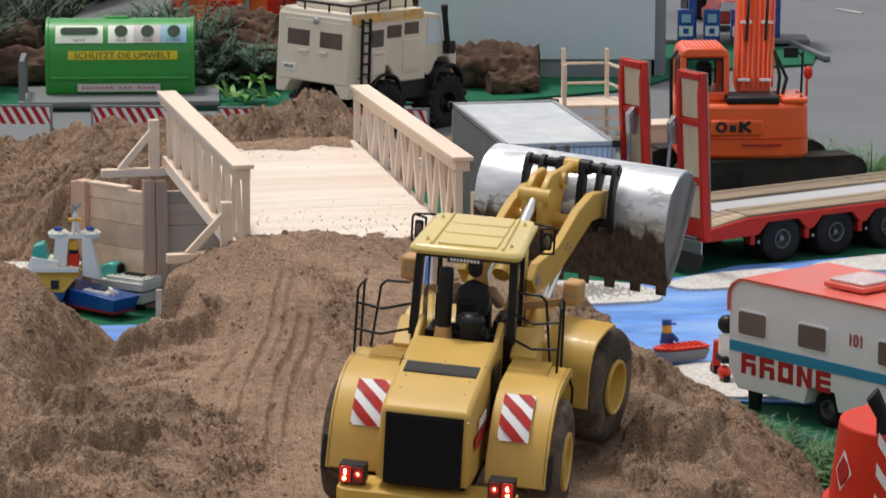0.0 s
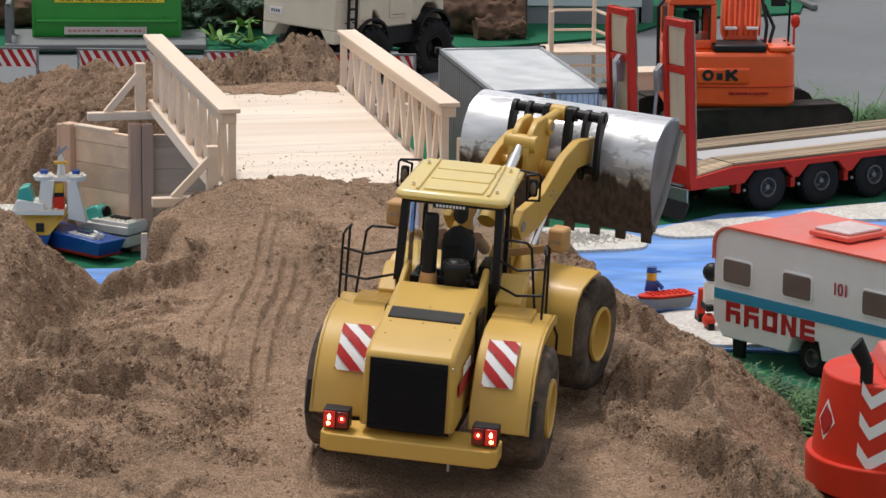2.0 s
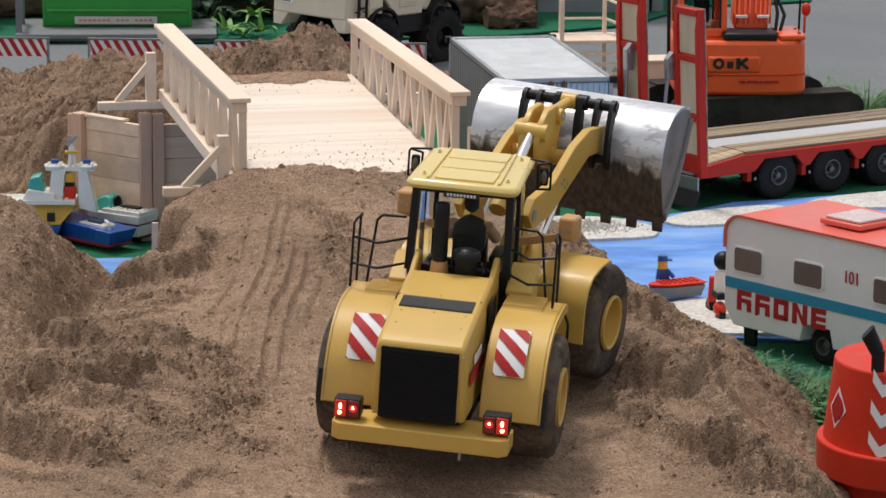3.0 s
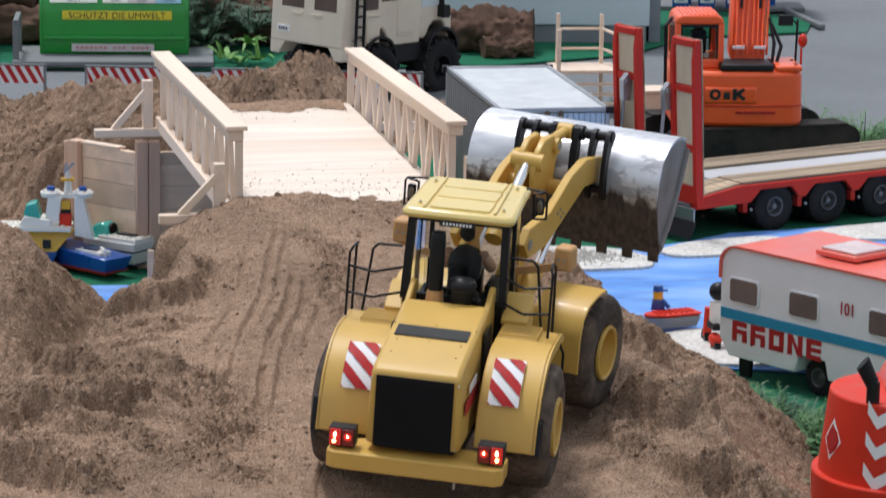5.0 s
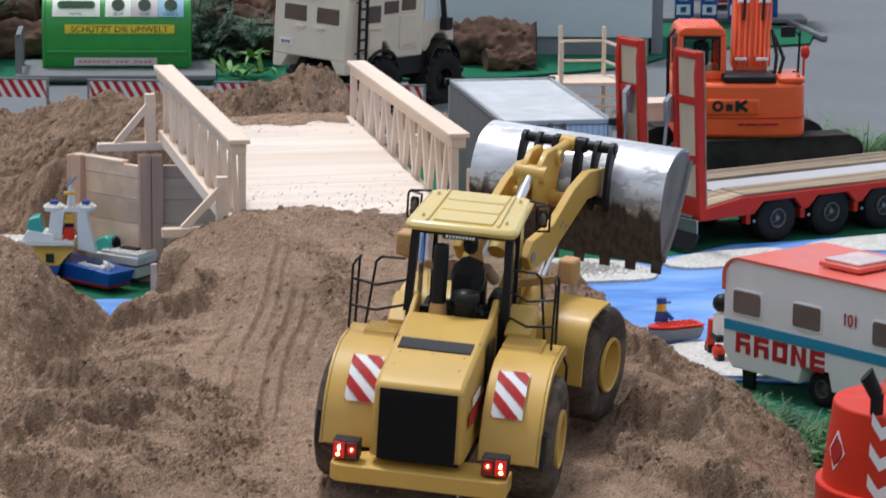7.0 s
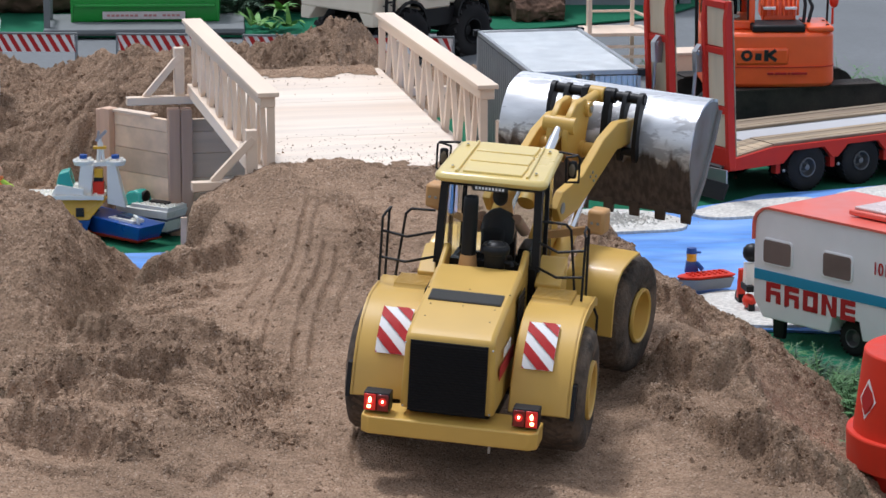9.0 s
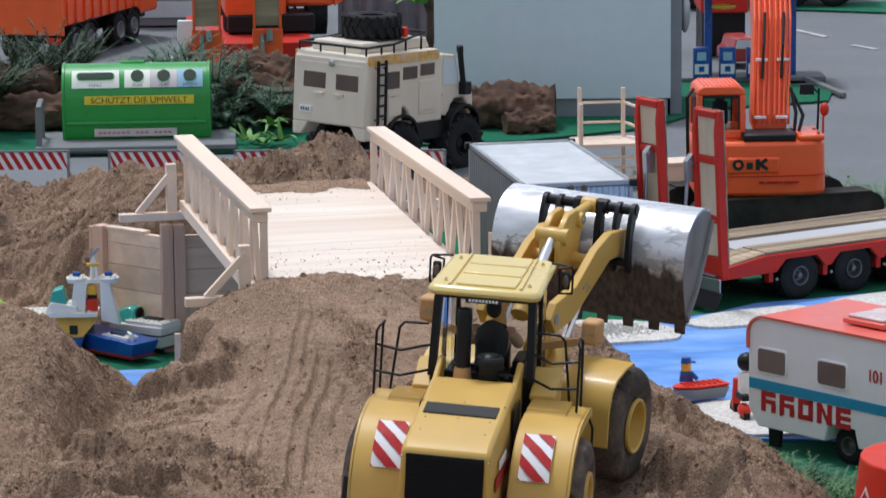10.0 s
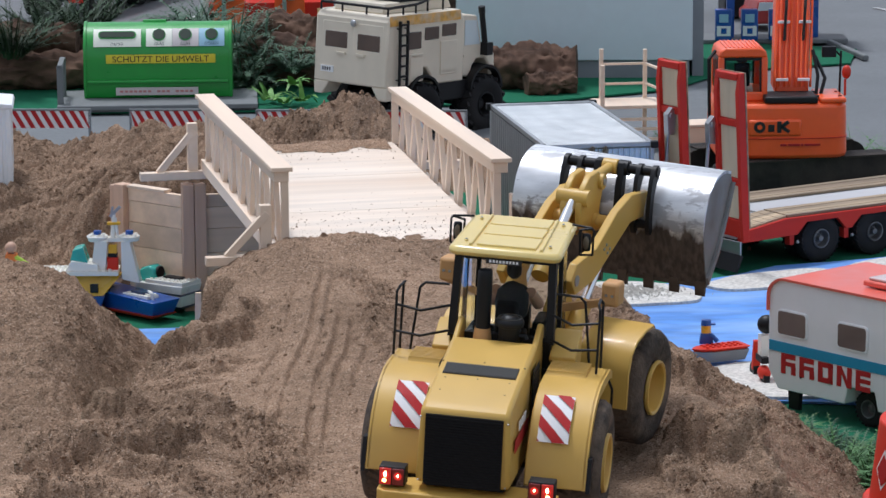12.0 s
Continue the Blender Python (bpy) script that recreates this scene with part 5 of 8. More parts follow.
for sx in (-1, 1):
    line = [(0.058, 0.055), (0.059, 0.090), (0.066, 0.108), (0.080, 0.118), (0.105, 0.123), (0.128, 0.123)]
    bm = strip(B(), line, -0.003, min(sx * 0.046, sx * 0.099), max(sx * 0.046, sx * 0.099), "x")
    ff = fpart("front_fender", bm, YELLOW, bevel=0.001)
    bm = box(B(), sx * 0.082 + 0.006 - 0.0085, sx * 0.082 + 0.006 + 0.0085, 0.020, 0.040, 0.165, 0.188)
    wl = fpart("work_lamp", bm, TAN, "tan work lamp block on a bracket", bevel=0.003)
    bm = B()
    beam(bm, (sx * 0.024, 0.036, 0.150), (sx * 0.082, 0.034, 0.166), 0.008, 0.007)
    fpart("lamp_bracket", bm, TAN, parent=wl)
    for k in (-1, 1):
        bm = rod(B(), (sx * 0.082 + 0.006 + k * 0.003, 0.0200, 0.176), (sx * 0.082 + 0.006 + k * 0.003, 0.0190, 0.176), 0.0014, 8)
        fpart("lamp_screw", bm, GREYMETAL, parent=wl)
PIV = (0.066, 0.172)
TIP = (0.262, 0.205)
for sx in (-1, 1):
    a0, a1 = sorted((sx * 0.030, sx * 0.0385))
    arm = [(PIV[0] - 0.014, PIV[1] + 0.002), (PIV[0], PIV[1] + 0.016), (0.120, 0.192), (0.175, 0.216), (0.215, 0.224), (TIP[0] + 0.008, TIP[1] + 0.012), (TIP[0] + 0.012, TIP[1] - 0.006), (TIP[0] - 0.004, TIP[1] - 0.012), (0.215, 0.196), (0.165, 0.178), (0.115, 0.160), (PIV[0], PIV[1] - 0.014)]
    bm = prism(B(), arm, a0, a1, "x")
    arm_ob = fpart("lift_arm", bm, YELLOW, bevel=0.001)
    for y, z in ((PIV[0], PIV[1]), (0.140, 0.186), (0.146, 0.189), (0.150, 0.180), (0.156, 0.183), (TIP[0], TIP[1])):
        bm = rod(B(), (sx * 0.0385, y, z), (sx * 0.0395, y, z), 0.0016 if y not in (PIV[0], TIP[0]) else 0.0055, 12)
        fpart("arm_pin", bm, GREYMETAL, parent=arm_ob)
    bm = rod(B(), (sx * 0.0335, 0.052, 0.098), (sx * 0.0335, 0.105, 0.140), 0.0085, 16)
    cyl = fpart("lift_cylinder", bm, YELLOW)
    bm = rod(B(), (sx * 0.0335, 0.105, 0.140), (sx * 0.0335, 0.150, 0.176), 0.0042, 14)
    fpart("piston_rod", bm, CHROME, "chrome piston rod", parent=cyl)
bm = rod(B(), (-0.031, 0.185, 0.200), (0.031, 0.185, 0.200), 0.0075, 16)
fpart("cross_tube", bm, YELLOW)
# tilt lever, link and cylinder on the centre line
lev = [(0.146, 0.205), (0.143, 0.222), (0.150, 0.238), (0.166, 0.249), (0.190, 0.250), (0.204, 0.242), (0.206, 0.230), (0.200, 0.214), (0.197, 0.196), (0.182, 0.184)]
bm = prism(B(), lev, -0.011, -0.0045, "x")
prism(bm, lev, 0.0045, 0.011, "x")
lever = fpart("tilt_lever", bm, YELLOW, bevel=0.0012)
for y, z, r in ((0.196, 0.238, 0.0078), (0.185, 0.200, 0.0085)):
    bm = rod(B(), (-0.015, y, z), (0.015, y, z), r, 20)
    fpart("lever_pin", bm, YELLOW, parent=lever)
    bm = rod(B(), (0.015, y, z), (0.0165, y, z), r * 0.45, 12)
    fpart("pin_head", bm, GREYMETAL, parent=lever)
bm = rod(B(), (0, 0.070, 0.170), (0, 0.120, 0.206), 0.009, 16)
cyl = fpart("tilt_cylinder", bm, YELLOW)
bm = rod(B(), (0, 0.120, 0.206), (0, 0.153, 0.230), 0.005, 14)
fpart("piston_rod", bm, CHROME, "chrome piston rod", parent=cyl)
bm = B()
for z in ((0.160, 0.236),):
    rod(bm, (-0.016, 0.153, 0.230), (0.016, 0.153, 0.230), 0.0085, 20)
fpart("cylinder_eye", bm, YELLOW, parent=cyl)

# dumped bucket: shell, end plates, wear strips, hinges
BUC = FRONT @ Matrix.Translation((0, 0.275, 0.193)) @ Matrix.Rotation(radians(0), 4, "X")
shell = [(0.058, 0.036), (0.036, 0.041), (0.012, 0.038), (-0.006, 0.028), (-0.016, 0.012), (-0.019, -0.008), (-0.014, -0.030), (-0.006, -0.050), (0.000, -0.064)]
BW = 0.102


def curve_through(pts, steps):
    """A smooth line through the points of a section."""
    out = []
    for i in range(len(pts) - 1):
        p0, p1, p2, p3 = (Vector(pts[min(max(j, 0), len(pts) - 1)]) for j in (i - 1, i, i + 1, i + 2))
        for s in range(steps):
            t = s / steps
            v = 0.5 * (2 * p1 + (p2 - p0) * t + (2 * p0 - 5 * p1 + 4 * p2 - p3) * t * t + (3 * p1 - p0 - 3 * p2 + p3) * t ** 3)
            out.append((v.x, v.y))
    return out + [tuple(pts[-1])]


shell = curve_through(shell, 5)


def bpart(name, bm, mat, label="", bevel=0.0, parent=None):
    bmesh.ops.transform(bm, matrix=BUC, verts=bm.verts)
    return part(name, bm, mat, parent or loader, label, bevel)


bm = strip(B(), shell, -0.0028, -BW, BW, "x")
bucket = bpart("bucket", bm, BUCKET, "scratched bare steel bucket caked with damp sand")
for sx in (-1, 1):
    a0, a1 = sorted((sx * BW, sx * (BW - 0.003)))
    bm = prism(B(), shell + [(0.026, -0.038), (0.050, 0.0), (0.064, 0.026)], a0, a1, "x")
    bpart("end_plate", bm, ENDSTEEL, "scraped steel end plate", parent=bucket)
    a0, a1 = sorted((sx * (BW + 0.0002), sx * (BW + 0.003)))
    bm = prism(B(), [(0.000, -0.066), (0.028, -0.040), (0.053, 0.0), (0.066, 0.026), (0.060, 0.028), (0.047, 0.002), (0.022, -0.035), (-0.004, -0.058)], a0, a1, "x")
    bpart("side_cutter", bm, ENDSTEEL, parent=bucket)
bm = beam(B(), (-BW, 0.0005, -0.064), (BW, 0.0005, -0.064), 0.006, 0.010)
bpart("cutting_edge", bm, MUDSTEEL, parent=bucket)
for i in range(8):
    x = -BW + 0.006 + i * (2 * BW - 0.012) / 7
    bm = prism(B(), [(-0.005, -0.062), (-0.001, -0.078), (0.002, -0.079), (0.004, -0.064)], x - 0.005, x + 0.005, "x")
    bpart("tooth", bm, MUDSTEEL, parent=bucket)
# black quick coupler between arms and bucket
bm = B()
rod(bm, (-0.050, -0.016, 0.046), (0.050, -0.016, 0.046), 0.0052, 18)
coupler = bpart("quick_coupler", bm, BLACK, "black coupler frame")
HOOK = [(-0.012, 0.052), (-0.021, 0.052), (-0.029, 0.040), (-0.033, 0.020), (-0.034, -0.004), (-0.029, -0.016), (-0.022, -0.012), (-0.024, 0.004), (-0.022, 0.022), (-0.015, 0.036), (-0.009, 0.042)]
for x in (-0.0465, -0.031, 0.031, 0.0465):
    bm = prism(B(), curve_through(HOOK + HOOK[:1], 3), x - 0.0022, x + 0.0022, "x")
    bpart("hook", bm, BLACK, parent=coupler)
bm = rod(B(), (-0.048, -0.027, -0.006), (0.048, -0.027, -0.006), 0.0042, 16)
bpart("lower_pin", bm, BLACK, parent=coupler)
for x in (-0.0125, 0.0125):
    bm = prism(B(), [(-0.012, 0.053), (-0.022, 0.052), (-0.030, 0.030), (-0.032, 0.0), (-0.020, -0.004), (-0.016, 0.030)], x - 0.0035, x + 0.0035, "x")
    bpart("clevis", bm, BLACK, parent=coupler, bevel=0.001)
bm = rod(B(), (0.008, -0.016, 0.046), (0.019, -0.016, 0.046), 0.0078, 18)
bpart("collar", bm, BLACK, parent=coupler, bevel=0.0006)
bm = box(B(), -0.030, -0.016, -0.024, -0.021, 0.012, 0.034)
plate_ = bpart("badge_plate", bm, DARK, parent=coupler, bevel=0.0006)
bm = lathe(B(), [(-0.0245, 0.0050), (-0.0247, 0.0062), (-0.0245, 0.0064)], (-0.023, 0, 0.024), "y", 20)
bpart("badge_ring", bm, LINE, "white ring on a black badge", parent=plate_)
bm = B()
rod(bm, (0, -0.079, 0.045), (0, -0.022, 0.046), 0.0052, 14)
rod(bm, (-0.008, -0.018, 0.046), (0.008, -0.018, 0.046), 0.0080, 18)
bpart("tilt_link", bm, YELLOW, bevel=0.001)


# ---- shipping container ----
def corrugated(bm, p0, p1, z0, z1, ribs, depth, outward):
    """Vertical ribs between two plan points."""
    p0, p1, o = Vector(p0), Vector(p1), Vector(outward)
    line = []
    for i in range(ribs):
        for k, d in ((0.0, 0), (0.30, 0), (0.42, 1), (0.80, 1), (0.92, 0)):
            q = p0.lerp(p1, (i + k) / ribs) + o * (d * depth)
            line.append(q)
    line.append(p1.copy())
    lo = [bm.verts.new((q.x, q.y, z0)) for q in line]
    hi = [bm.verts.new((q.x, q.y, z1)) for q in line]
    for i in range(len(line) - 1):
        bm.faces.new((lo[i], lo[i + 1], hi[i + 1], hi[i]))
    return bm


CW, CL, CH = 0.168, 0.418, 0.179
box_ = thing("shipping_container", pose(0.148, 4.927, 0.0, 0, 0, 9.97), "ribbed grey aluminium shipping container with closed doors", "container")
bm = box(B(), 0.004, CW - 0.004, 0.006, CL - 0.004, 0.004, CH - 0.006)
body = part("body", bm, ALUSHADE, box_)
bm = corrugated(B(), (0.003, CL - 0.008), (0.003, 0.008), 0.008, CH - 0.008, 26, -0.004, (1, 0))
part("side_wall", bm, ALUSHADE, box_, "ribbed side wall with its shade put in the colour")
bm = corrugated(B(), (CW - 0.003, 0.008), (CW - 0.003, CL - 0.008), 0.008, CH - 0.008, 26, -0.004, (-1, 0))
part("side_wall", bm, ALUSHADE, box_, "ribbed side wall with its shade put in the colour")
for k, (x0, x1) in enumerate(((0.006, CW / 2 - 0.001), (CW / 2 + 0.001, CW - 0.006))):
    bm = corrugated(B(), (x0, 0.003), (x1, 0.003), 0.008, CH - 0.009, 9, 0.0022, (0, -1))
    door = part("door", bm, ALU, box_, "pale blue-grey ribbed door")
    bar_x = CW / 2 + (-0.010 if k == 0 else 0.010)
    bm = B()
    rod(bm, (bar_x, -0.004, 0.004), (bar_x, -0.004, CH - 0.004), 0.0018, 10)
    box(bm, bar_x - 0.004, bar_x + 0.004, -0.003, 0.001, 0.004, CH - 0.006)
    for z in (0.02, 0.055, 0.12, 0.165):
        box(bm, bar_x - 0.003, bar_x + 0.003, -0.0065, -0.002, z - 0.003, z + 0.003)
    part("lock_rod", bm, BRONZE, door, "bronze lock rod")
    for z in (0.028, 0.066, 0.105, 0.145):
        hx = 0.018 if k == 0 else CW - 0.018
        bm = box(B(), hx - 0.013, hx + 0.011, -0.003, 0.001, z - 0.0045, z + 0.0045)
        rod(bm, (hx + (-0.012 if k == 0 else 0.010), -0.002, z - 0.006), (hx + (-0.012 if k == 0 else 0.010), -0.002, z + 0.006), 0.002, 8)
        part("hinge", bm, BRONZE, door, "bronze strap hinge")
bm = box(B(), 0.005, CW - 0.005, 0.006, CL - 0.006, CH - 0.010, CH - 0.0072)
croof = part("roof", bm, ALUSKYLIT, box_, "ribbed aluminium roof with sky reflection put in the colour")
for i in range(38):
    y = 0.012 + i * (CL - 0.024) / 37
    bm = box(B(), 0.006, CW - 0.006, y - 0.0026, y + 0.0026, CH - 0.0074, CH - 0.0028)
    part("roof_rib", bm, ALUSKYLIT, croof)
bm = B()
for x in (0.003, CW - 0.003):
    box(bm, x - 0.003, x + 0.003, 0.004, CL - 0.004, CH - 0.007, CH)
    box(bm, x - 0.003, x + 0.003, 0.004, CL - 0.004, 0.002, 0.010)
    for y in (0.002, CL - 0.003):
        box(bm, x - 0.003, x + 0.003, y - 0.003, y + 0.003, 0.002, CH)
for y in (0.002, CL - 0.003):
    box(bm, 0.0, CW, y - 0.003, y + 0.003, CH - 0.007, CH)
    box(bm, 0.0, CW, y - 0.003, y + 0.003, 0.002, 0.009)
part("edge_frame", bm, GREYMETAL, box_, bevel=0.0006)
for x in (0.0, CW):
    for y in (0.0, CL):
        for z in (0.0, CH - 0.009):
            bm = box(B(), x - 0.0055, x + 0.0055, y - 0.006, y + 0.006, z, z + 0.010)
            part("corner_casting", bm, BLACK, box_, bevel=0.001)

# ---- low loader trailer ----
# local x runs from the tail to the front, y across, origin under the near rear corner
trailer = thing("low_loader_trailer", pose(0.432, 4.845, 0.0, 0, 0, 32.3), "red low loader trailer with worn plank bed and raised ramps", "trailer")
TW, TL = 0.196, 0.95
deckz = 0.078
skirt = [(0.0, 0.046), (0.02, 0.046), (0.060, 0.047)]
for i in range(6):
    x = 0.155 + i * 0.1025
    skirt += [(x - 0.050, 0.048), (x - 0.032, 0.0655), (x + 0.026, 0.0655), (x + 0.042, 0.048)]
skirt += [(TL, 0.048), (TL, 0.074), (0.085, 0.074), (0.012, 0.063), (0.0, 0.061)]
for y0, y1 in ((-0.002, 0.006), (TW - 0.006, TW + 0.002)):
    bm = prism(B(), skirt, y0, y1, "y")
    part("side_rail", bm, RED, trailer, "red side rail with angular wheel arches", bevel=0.0007)
bm = box(B(), 0.02, TL, 0.03, TW - 0.03, 0.040, 0.066)
part("chassis", bm, BLACK, trailer)
bm = B()
prism(bm, [(0.0, 0.056), (0.085, 0.070), (0.085, 0.066), (0.0, 0.050)], 0.010, TW - 0.010, "y")
box(bm, 0.085, TL, 0.010, TW - 0.010, 0.066, 0.0735)
part("bed_plate", bm, BEDPAINT, trailer, "scuffed pale grey bed plate")
for y0, y1 in ((0.004, 0.062), (TW - 0.062, TW - 0.004)):
    for i in range(4):
        for x0, x1 in ((0.090, 0.42 + 0.03 * (i % 2)), (0.422 + 0.03 * (i % 2), TL)):
            bm = box(B(), x0, x1, y0 + i * 0.0145, y0 + (i + 1) * 0.0145 - 0.0012, 0.0745, deckz + 0.0004 * (i % 2))
            part("plank", bm, BED, trailer)
    for i in range(6):
        x0, x1 = 0.006 + i * 0.0138, 0.006 + (i + 1) * 0.0138 - 0.001
        sl = (0.074 - 0.060) / 0.085
        bm = prism(B(), [(x0, 0.0595 + x0 * sl), (x1, 0.0595 + x1 * sl), (x1, 0.063 + x1 * sl), (x0, 0.063 + x0 * sl)], y0, y1, "y")
        part("plank", bm, BED, trailer)


def trailer_wheel(x, y, out):
    m = Matrix.Translation((x, y, 0.036)) @ Matrix.Rotation(radians(90), 4, "Z")
    w = tyre_on(trailer, m, 0.036, 0.024, 30, 0.0008, 0.003, 36, 0.40, TYRE, "black rubber tyre")
    bm = rim_mesh(0.0142, 0.024, out)
    bolts(bm, out * 0.0012, 0.0088, 8, out * 0.0016)
    lathe(bm, [(out * 0.005, 0.0048), (out * 0.011, 0.0042), (out * 0.012, 0.0002)], (0, 0, 0), "x", 14)
    bmesh.ops.transform(bm, matrix=m, verts=bm.verts)
    part("rim", bm, RIMGREY, w, "dull grey rim")


for i in range(6):
    x = 0.155 + i * 0.1025
    for y, o in ((0.016, -1), (0.044, -1), (TW - 0.016, 1)):
        trailer_wheel(x, y, o)
    bm = strip(B(), [(x - 0.050, 0.0478), (x - 0.032, 0.0653), (x + 0.026, 0.0653), (x + 0.042, 0.0478)], 0.002, 0.0065, 0.034, "y")
    part("wheel_arch", bm, BLACK, trailer)
    bm = box(B(), x - 0.058, x - 0.050, 0.0065, 0.018, 0.032, 0.056)
    part("bracket", bm, RED, trailer)
    bm = ball(B(), (x - 0.049, -0.001, 0.037), 0.0028, 1)
    part("marker_lamp", bm, GREYMETAL, trailer)
# tail plate with a notch, rubber skirt leaning out, red cross member between the ramps
bm = prism(B(), [(-0.014, 0.031), (0.192, 0.028), (0.192, 0.046), (0.150, 0.050), (0.138, 0.040), (0.084, 0.040), (0.072, 0.049), (-0.014, 0.051)], -0.010, -0.007, "x")
part("tail_plate", bm, GREYMETAL, trailer, "bright metal tail plate", bevel=0.0006)
bm = prism(B(), [(-0.024, 0.009), (-0.020, 0.008), (-0.010, 0.0315), (-0.014, 0.033)], -0.022, 0.197, "y")
part("rubber_skirt", bm, BLACK, trailer, "black rubber tail skirt")
bm = box(B(), -0.006, 0.006, 0.047, 0.140, 0.047, 0.0585)
part("cross_member", bm, RED, trailer, "red tail cross member", bevel=0.0008)


def ramp(y0, yb, lean):
    """A raised loading ramp of red frame and light wood panels, its foot at the tail."""
    w, h = 0.060, 0.248
    m = Matrix.Translation((0.004, y0, 0.050)) @ Matrix.Rotation(radians(-3), 4, "Y")

    def put(name, bm, mat, parent, label="", bevel=0.0):
        bmesh.ops.transform(bm, matrix=m, verts=bm.verts)
        return part(name, bm, mat, parent, label, bevel)

    bm = B()
    for y in (0.004, w - 0.004):
        prism(bm, [(-0.007, 0.0), (-0.009, 0.03), (-0.009, h - 0.03), (-0.004, h), (0.003, h), (0.004, 0.02), (0.003, 0.0)], y - 0.004, y + 0.004, "y")
    for z, d in ((0.018, 0.013), (0.087, 0.005), (0.174, 0.005), (h - 0.006, 0.005)):
        box(bm, -0.007, 0.003, 0.006, w - 0.006, z - d, z + d)
    r = put("ramp", bm, RED, trailer, "red raised ramp with light wood panels", 0.0008)
    for z0, z1 in ((0.032, 0.081), (0.093, 0.168), (0.180, h - 0.012)):
        bm = box(B(), -0.003, 0.002, 0.008, w - 0.008, z0, z1)
        put("panel", bm, RAMPWOOD, r, "light wooden ramp panel")
    bm = box(B(), 0.0042, 0.0060, 0.0, w, 0.02, h)
    put("tread_plate", bm, BED, r)
    # the cylinder leans from a foot on the tail plate to a bracket on the ramp
    foot, mid, top = (-0.022, yb, -0.014), (-0.017, yb - lean, 0.064), (-0.013, yb - 2.2 * lean, 0.168)
    bm = B()
    rod(bm, foot, mid, 0.0046, 16)
    rod(bm, (mid[0] - 0.0002, mid[1], mid[2] - 0.004), (mid[0], mid[1], mid[2] + 0.001), 0.0052, 16)
    cyl = put("cylinder", bm, GREYMETAL, r, "silver hydraulic cylinder")
    put("piston_rod", rod(B(), mid, top, 0.0026, 12), GREYMETAL, cyl)
    bm = B()
    yt = top[1]
    prism(bm, [(-0.020, 0.140), (-0.008, 0.138), (-0.004, 0.170), (-0.010, 0.180), (-0.020, 0.170)], yt - 0.006, yt + 0.004, "y")
    rod(bm, (-0.013, yt - 0.008, 0.168), (-0.013, yt + 0.006, 0.168), 0.004, 12)
    put("cylinder_bracket", bm, GREYMETAL, r, "bright metal bracket", 0.0006)
    bm = prism(B(), [(-0.028, -0.020), (-0.010, -0.022), (-0.010, 0.0), (-0.018, 0.002)], yb - 0.006, yb + 0.006, "y")
    put("foot_bracket", bm, GREYMETAL, r, "", 0.0006)


ramp(-0.014, 0.091, 0.012)
ramp(0.128, 0.042, 0.008)

# ---- caravan ----
caravan = thing("caravan", pose(0.3958, 4.0303, 0.0, 0, 0, -49.7), "white model caravan with red roof and turquoise stripe", "caravan")
KL, KW, Z0, Z1 = 0.44, 0.145, 0.026, 0.163
prof = []
for i in range(8):
    a = radians(180 - 90 * i / 7)
    prof.append((0.026 + 0.026 * math.cos(a), Z1 - 0.026 + 0.026 * math.sin(a)))
for i in range(8):
    a = radians(90 - 90 * i / 7)
    prof.append((KL - 0.02 + 0.02 * math.cos(a), Z1 - 0.02 + 0.02 * math.sin(a)))
hull = [(0.016, Z0)] + [(0.0, Z0 + 0.022)] + prof + [(KL, Z0 + 0.016), (KL - 0.012, Z0)]
wheelgap = [(0.180, Z0), (0.174, Z0 + 0.022), (0.132, Z0 + 0.022), (0.126, Z0)]
bm = prism(B(), [(p, q) for p, q in hull] + wheelgap, 0.0, KW, "y")
part("body", bm, WHITE, caravan, "white caravan body", bevel=0.0015)
bm = strip(B(), [(-0.0012, Z1 - 0.042)] + [(p - (0.0012 if i < 4 else 0), q + 0.0012) for i, (p, q) in enumerate(prof)], -0.003, -0.0035, KW + 0.0035, "y")
part("roof", bm, ROOFRED, caravan, "faded red roof skin")
bm = B()
box(bm, 0.125, 0.190, 0.030, 0.100, Z1 + 0.003, Z1 + 0.010)
hatch = part("roof_hatch", bm, ROOFRED, caravan, bevel=0.002)
bm = box(B(), 0.130, 0.185, 0.035, 0.095, Z1 + 0.0102, Z1 + 0.0135)
part("hatch_pane", bm, HATCHPANE, hatch, "clear hatch pane", bevel=0.001)
bm = box(B(), 0.002, KL, -0.0012, 0.0, 0.0723, 0.0850)
part("stripe", bm, TURQ, caravan, "turquoise stripe")
for x0, x1 in ((0.0154, 0.0651), (0.1138, 0.1631), (0.2407, 0.2904), (0.335, 0.385)):
    bm = prism(B(), rounded(x0, x1, 0.0932, 0.1257, 0.0055), -0.0022, 0.001, "y")
    win = part("window", bm, WHITE, caravan, "white-framed smoked window", bevel=0.0006)
    bm = prism(B(), rounded(x0 + 0.002, x1 - 0.002, 0.0952, 0.1237, 0.0042), -0.0026, 0.0, "y")
    part("pane", bm, GREYWIN, win, bevel=0.0006)
